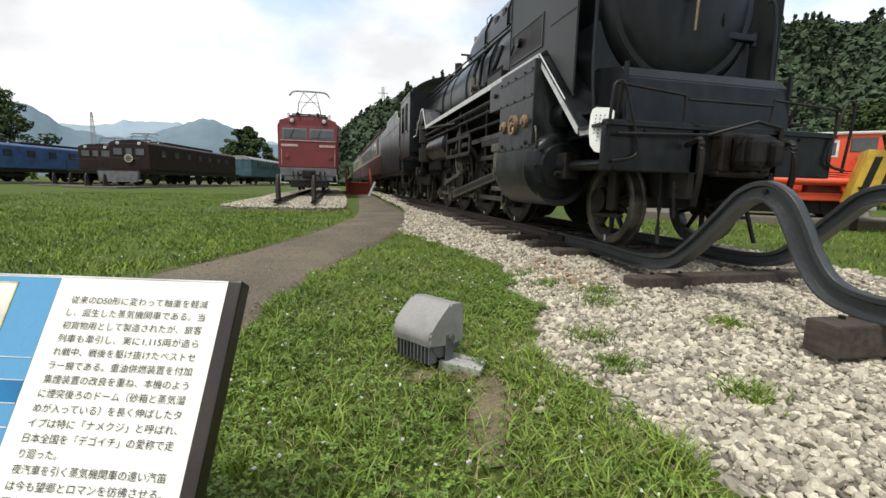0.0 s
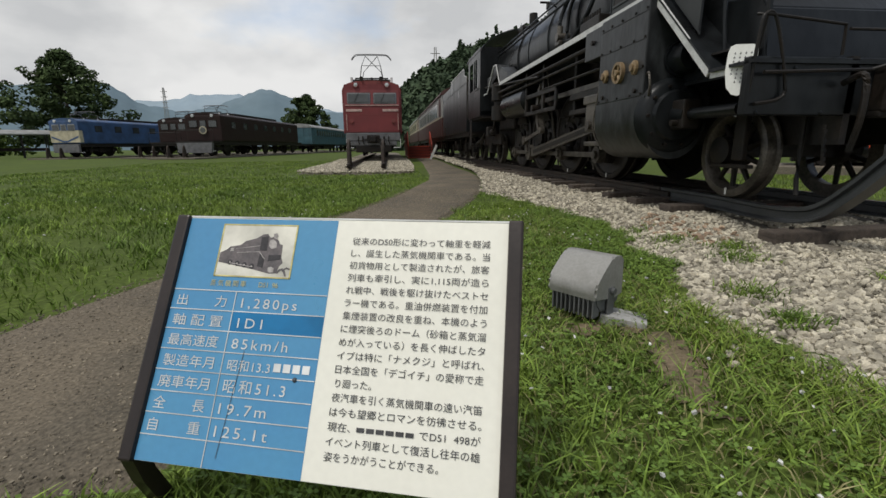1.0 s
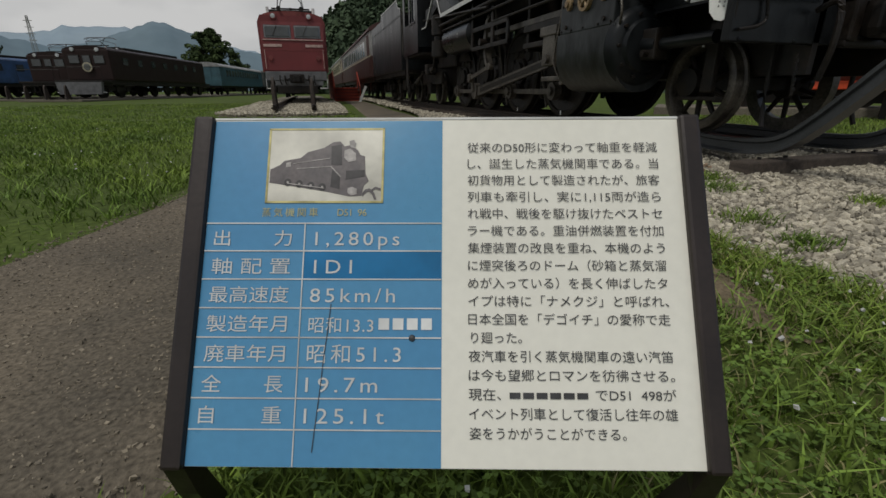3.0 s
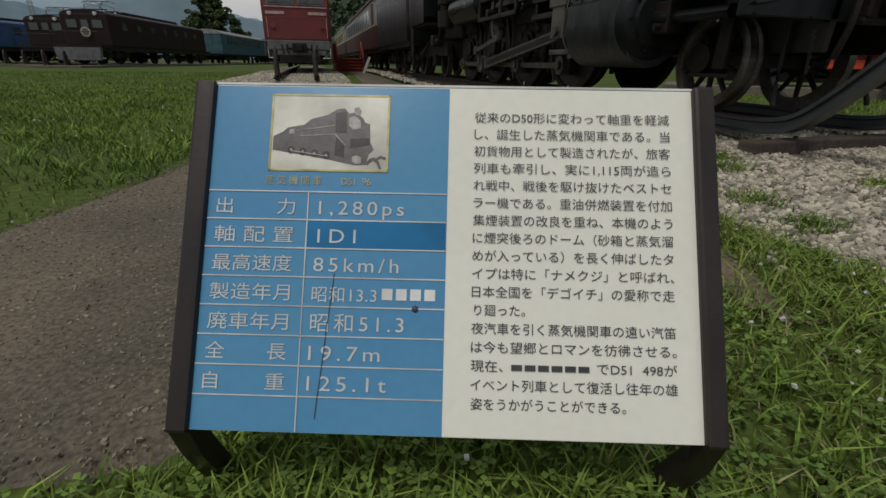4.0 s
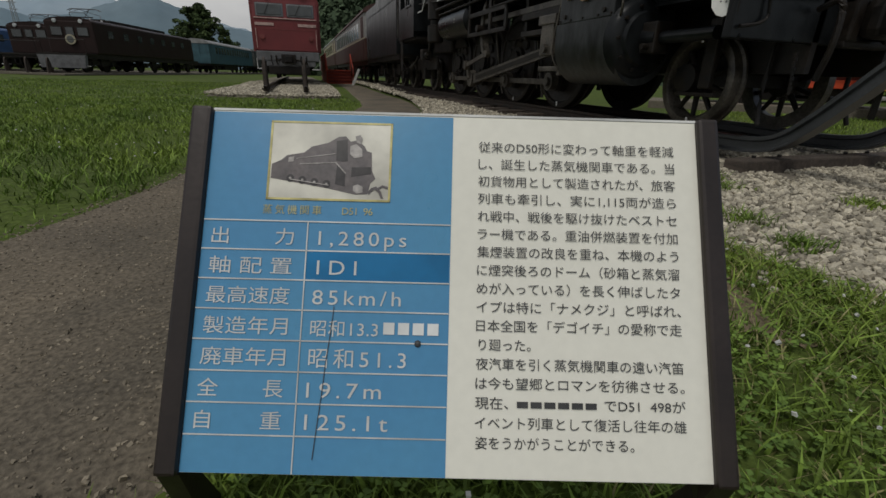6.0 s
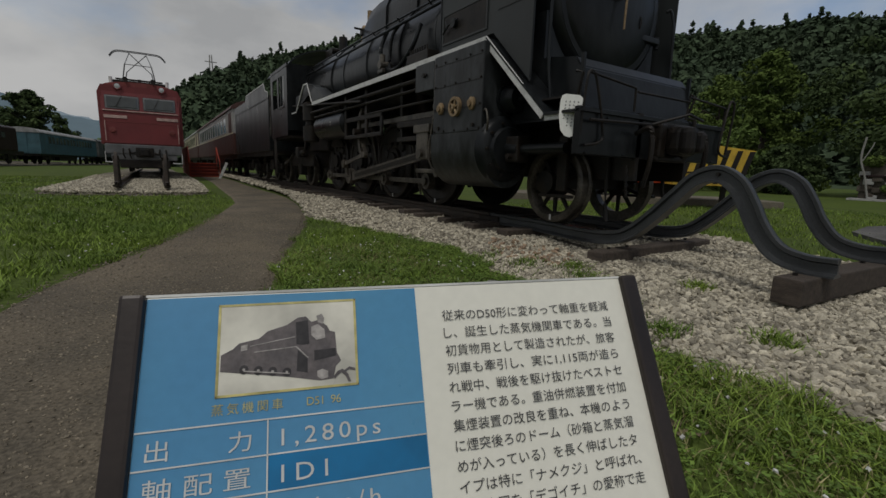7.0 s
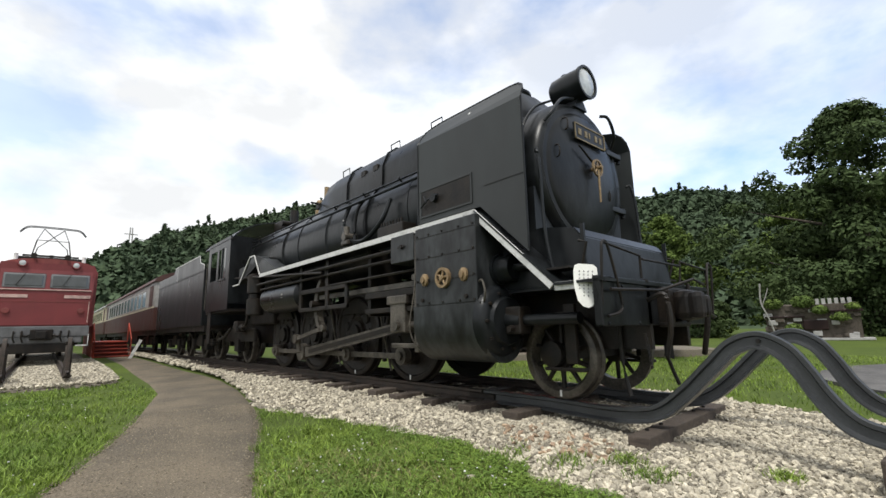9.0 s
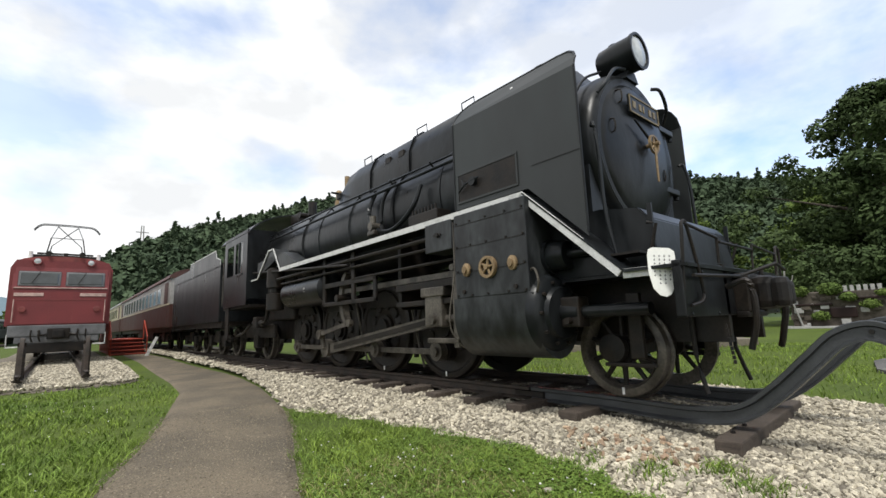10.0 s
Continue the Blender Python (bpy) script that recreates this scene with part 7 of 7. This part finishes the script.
part("battlement", bms(*[(box, 0.2 + 0.2 * k, 0.32 + 0.2 * k, -0.3, 0.3, 1.42, 1.65) for k in range(6)]), M_CONC, disp)
part("branch", bms((pipe, curve([(-1.2, -0.5, 0.0), (-1.4, -0.5, 0.9), (-1.6, -0.5, 1.6), (-1.55, -0.5, 2.4)], 5), 0.035), (pipe, curve([(-1.55, -0.5, 1.5), (-1.35, -0.5, 2.0), (-1.3, -0.5, 2.2)], 4), 0.02)), M_GREYCASE, disp)
leaf_cloud("planting", [(-1.2, -0.3, 1.5, 0.35), (-0.2, -0.35, 1.55, 0.4), (0.9, -0.4, 0.9, 0.3), (-0.6, -0.5, 0.5, 0.3), (1.3, -0.3, 1.3, 0.25), (0.3, -0.45, 1.2, 0.28)], 2600, 0.06, M_LEAF, 78, disp)
rng = np.random.default_rng(79)
for k in range(40):
    bx_, bz_ = rng.uniform(-1.45, 1.45), rng.uniform(0.05, 1.4)
    bs_ = rng.uniform(0.07, 0.16)
    part("stone", bms((box, bx_ - bs_, bx_ + bs_, -0.3 - bs_ * rng.uniform(0.3, 0.9), -0.2, bz_ - bs_ * 0.7, bz_ + bs_ * 0.7, 0.03)), M_BARK if k % 3 else M_CONC, disp)
bench = thing("stone_bench", "low grey stone bench by the far path", "bench", pose(11.2, 6.0, -0.3, 0, 0, -60))
part("seat", bms((box, -0.7, 0.7, -0.22, 0.22, 0.38, 0.48, 0.02)), M_CONC, bench)
for s in (-1, 1):
    part("leg", bms((box, s * 0.5 - 0.08, s * 0.5 + 0.08, -0.2, 0.2, 0.0, 0.38, 0.02)), M_CONC, bench)
note = thing("notice_board", "small white notice on a post in the far garden", "notice", pose(21.5, 8.4, -0.3, 0, 0, -68))
part("board", bms((box, -0.3, 0.3, -0.02, 0.02, 0.55, 0.95, 0.01)), M_WHITE, note)
part("stake", bms((box, -0.03, 0.03, -0.02, 0.02, 0.0, 0.6)), M_DULL, note)

# ==== trees, hill and distance ====
def tree(x, y, height, radius, seed, material, leaves, size, label, low=0.15, base=-0.3, shape=1.0):
    t = thing("tree", label, "tree", pose(x, y, base, 0, 0, seed * 37 % 360))
    rng = np.random.default_rng(seed)
    bm = bmesh.new()
    top = height * 0.8
    rod(bm, (0, 0, 0), (0.1, 0.05, top * 0.5), height * 0.025 + 0.05, 10, height * 0.016 + 0.03)
    rod(bm, (0.1, 0.05, top * 0.5), (0, 0, top), height * 0.016 + 0.03, 8, 0.03)
    part("trunk", bm, M_BARK, t)
    blobs = []
    bm = bmesh.new()
    for k in range(170):
        h = low + (1 - low) * rng.uniform(0, 1) ** 0.85
        reach = radius * (1 - (max(0, h - 0.35) / 0.68) ** (1.9 * shape)) * (0.6 + 0.4 * min(1, (h - low) / 0.2 + 0.3))
        a = rng.uniform(0, 2 * math.pi)
        q = reach * rng.uniform(0.0, 1.0) ** 0.45 * (0.85 + 0.3 * math.sin(3 * a + 5 * h + seed))
        c = (q * math.cos(a), q * math.sin(a), h * height)
        blobs.append((*c, radius * rng.uniform(0.10, 0.19) * (1.15 - 0.45 * h)))
        if k < 14:
            rod(bm, (0, 0, max(0.2, c[2] - 0.35 * q - 0.3)), c, height * 0.008 + 0.02, 6, 0.012)
    tagged(part("limb", bm, M_BARK, t), kind="stuff")
    leaf_cloud("crown", blobs, leaves, size, material, seed + 5, t)
    return t


tree(33.4, 0.2, 14.6, 8.0, 101, M_LEAFDARK, 52000, 0.14, "large dark broadleaf tree beyond the far lawn", 0.10)
tree(38.0, -11.0, 13.5, 6.5, 102, M_LEAFDARK, 16000, 0.17, "large dark tree at the edge of the lawn", 0.1)
tree(33.0, 12.2, 9.6, 5.2, 103, M_LEAF, 16000, 0.15, "bushy yellow-green tree beyond the far lawn", 0.03, shape=0.8)
tree(39.0, 4.5, 10.0, 5.0, 104, M_LEAF, 12000, 0.15, "bushy green tree beyond the far lawn", 0.03)
tree(40.0, 19.0, 10.0, 5.5, 105, M_LEAF, 12000, 0.17, "bushy green tree under the hill", 0.03)
tree(44.0, 28.0, 9.0, 6.0, 106, M_LEAFDARK, 9000, 0.2, "dark tree under the hill", 0.03)
tree(29.0, 9.0, 3.0, 2.6, 107, M_LEAFDARK, 7000, 0.11, "dark shrub behind the garden display", 0.02)
tree(31.0, 0.5, 3.8, 3.2, 108, M_LEAFDARK, 7000, 0.11, "dark shrub behind the garden display", 0.02)
tree(40.0, -14.0, 12.0, 6.5, 109, M_LEAFDARK, 9000, 0.2, "large dark tree at the edge of the lawn", 0.05)
tree(26.5, 14.0, 2.6, 2.4, 110, M_LEAF, 6000, 0.11, "green shrub by the far path", 0.02)
tree(-41.0, 54.8, 11.6, 6.8, 121, M_LEAFDARK, 14000, 0.22, "dark round tree beyond the blue locomotive", 0.15, -0.2)
tree(-19.3, 84.4, 10.2, 5.6, 122, M_LEAFDARK, 12000, 0.26, "dark spreading tree behind the coaches", 0.1)
for k, (tx_, ty_, th_) in enumerate(((-46, 90, 5), (-38, 100, 5), (-56, 84, 5), (-28, 105, 5), (-12, 110, 6), (-64, 72, 5))):
    tree(tx_, ty_, th_, 4.5, 130 + k, M_LEAF, 3500, 0.28, "low trees beyond the museum grounds", 0.02)


def ridge(az):
    """Height of the wooded ridge, seen from the path, as an elevation in degrees."""
    return np.interp(az, [-2, 2, 3.6, 8.6, 16.7, 25, 35, 49.5, 56, 62, 72.5, 77, 85, 95, 120], [3.5, 7.2, 8.6, 11.1, 13.2, 15.6, 16.8, 15.6, 14.6, 14.4, 14.6, 13.3, 11.5, 10.0, 8.0])


HILL_R = 190.0
az_ = np.radians(np.linspace(-4, 125, 130))
rr_ = np.linspace(0, 1, 14)
A, B = np.meshgrid(az_, rr_)
dist = 60 + (HILL_R - 60) * B + 120 * np.maximum(0, B - 0.999)
hz_ = -0.4 + (np.tan(np.radians(ridge(np.degrees(A)))) * HILL_R - 3.5) * smooth_step(0.05, 1.0, B) ** 1.1
hill_pts = np.stack([-4 + np.sin(A) * dist, -3 + np.cos(A) * dist, hz_], -1).reshape(-1, 3)
n_a = len(az_)
hf = [(i * n_a + j, i * n_a + j + 1, (i + 1) * n_a + j + 1, (i + 1) * n_a + j) for i in range(13) for j in range(n_a - 1)]
hill = fast_mesh("hillside", hill_pts, hf, M_HILL)
tagged(hill, "steep wooded hillside behind the museum", "hill", kind="structure")
rng = np.random.default_rng(202)
n_t = 5200
ta = np.radians(rng.uniform(-2, 112, n_t))
tb = rng.uniform(0.12, 1.0, n_t)
td = 60 + (HILL_R - 60) * tb
tz = -0.4 + (np.tan(np.radians(ridge(np.degrees(ta)))) * HILL_R - 3.5) * smooth_step(0.05, 1.0, tb) ** 1.1
size = rng.uniform(1.1, 2.7, n_t)
conifer = rng.uniform(0, 1, n_t) < 0.13
LEAVES = 64
d = rng.normal(size=(n_t, LEAVES, 3))
d /= np.linalg.norm(d, axis=2, keepdims=True)
lump = d * rng.uniform(0.7, 1.1, (n_t, LEAVES, 1)) * np.array([1.0, 1.0, 1.05])
up_, turn_ = rng.uniform(0, 1, (n_t, LEAVES)), rng.uniform(0, 2 * np.pi, (n_t, LEAVES))
cone = np.stack([np.cos(turn_) * (1 - up_) * 0.75, np.sin(turn_) * (1 - up_) * 0.75, up_ * 3.2 - 1.0], 2)
centre = np.where(conifer[:, None, None], cone, lump) * size[:, None, None] + np.stack([-4 + np.sin(ta) * td, -3 + np.cos(ta) * td, tz + size * 0.5], 1)[:, None]
nrm = d + rng.normal(0, 0.5, d.shape)
nrm /= np.linalg.norm(nrm, axis=2, keepdims=True)
side_v = np.cross(nrm, rng.normal(size=d.shape))
side_v /= np.linalg.norm(side_v, axis=2, keepdims=True)
tall_v = np.cross(nrm, side_v)
leaf = (size[:, None] * rng.uniform(0.22, 0.42, (n_t, LEAVES)))[..., None]
pts = np.stack([centre - side_v * leaf, centre - tall_v * leaf * 0.7, centre + side_v * leaf, centre + tall_v * leaf * 0.7], 2)
faces = 4 * np.arange(n_t * LEAVES)[:, None] + np.arange(4)
tagged(fast_mesh("far_woods", pts.reshape(-1, 3), faces, M_HILL), "dense mixed woods covering the hillside", "woods", kind="stuff")


def range_of_hills(name, radius, az0, az1, profile, material, label, seed):
    rng = np.random.default_rng(seed)
    azs = np.linspace(az0, az1, 160)
    el = np.interp(azs, [p[0] for p in profile], [p[1] for p in profile])
    rough = sum(rng.uniform(0.03, 0.07) * np.sin(azs * f + rng.uniform(0, 6)) for f in (1.3, 2.7, 4.9, 9.1))
    el = np.maximum(0.1, el + rough)
    a = np.radians(azs)
    rows_ = []
    for k, (rad, frac) in enumerate(((0.85, 0.0), (0.9, 0.45), (0.95, 0.8), (1.0, 1.0), (1.1, 0.6))):
        rows_.append(np.stack([-4 + np.sin(a) * radius * rad, -3 + np.cos(a) * radius * rad, radius * np.tan(np.radians(el)) * frac - 2], 1))
    n = len(a)
    fs = [(i * n + j, i * n + j + 1, (i + 1) * n + j + 1, (i + 1) * n + j) for i in range(4) for j in range(n - 1)]
    ob = fast_mesh(name, np.concatenate(rows_), fs, material)
    for p in ob.data.polygons:
        p.use_smooth = True
    return tagged(ob, label, "mountains", kind="structure")


# both ranges carry their blue haze in the base colour
range_of_hills("backdrop_near", 1500, -75, 2, [(-75, 3.5), (-48, 4.6), (-38, 5.6), (-30.4, 6.7), (-28.5, 6.3), (-26.5, 4.8), (-23, 4.0), (-19.5, 4.6), (-16.5, 5.9), (-14.2, 6.7), (-11.8, 6.0), (-8, 4.4), (2, 3.0)], M_MOUNTAIN, "distant wooded mountains with blue haze painted into their colour", 301)
range_of_hills("backdrop_far", 2300, -75, 2, [(-75, 4.0), (-40, 4.2), (-30, 4.6), (-24, 5.1), (-21.5, 5.7), (-18, 6.0), (-14, 5.4), (-6, 4.2), (2, 3.0)], M_MOUNTAINFAR, "farther mountain range with paler haze painted into its colour", 302)

# steel lattice pylons on the skyline
for px_, py_, ph_ in ((-64.0, 130.0, 17.0), (12.5, 160.0, 34.0)):
    py = thing("pylon", "distant steel lattice pylon", "pylon", pose(px_, py_, -0.3), "pylons on the skyline")
    for s1 in (-1, 1):
        for s2 in (-1, 1):
            part("leg", bms((rod, (s1 * 0.04 * ph_, s2 * 0.04 * ph_, 0), (s1 * 0.008 * ph_, s2 * 0.008 * ph_, ph_), 0.004 * ph_, 5)), M_GREYCASE, py)
    for k in range(4):
        part("cross_arm", bms((rod, (-0.05 * ph_, 0, ph_ * (0.7 + 0.08 * k)), (0.05 * ph_, 0, ph_ * (0.7 + 0.08 * k)), 0.004 * ph_, 5)), M_GREYCASE, py)
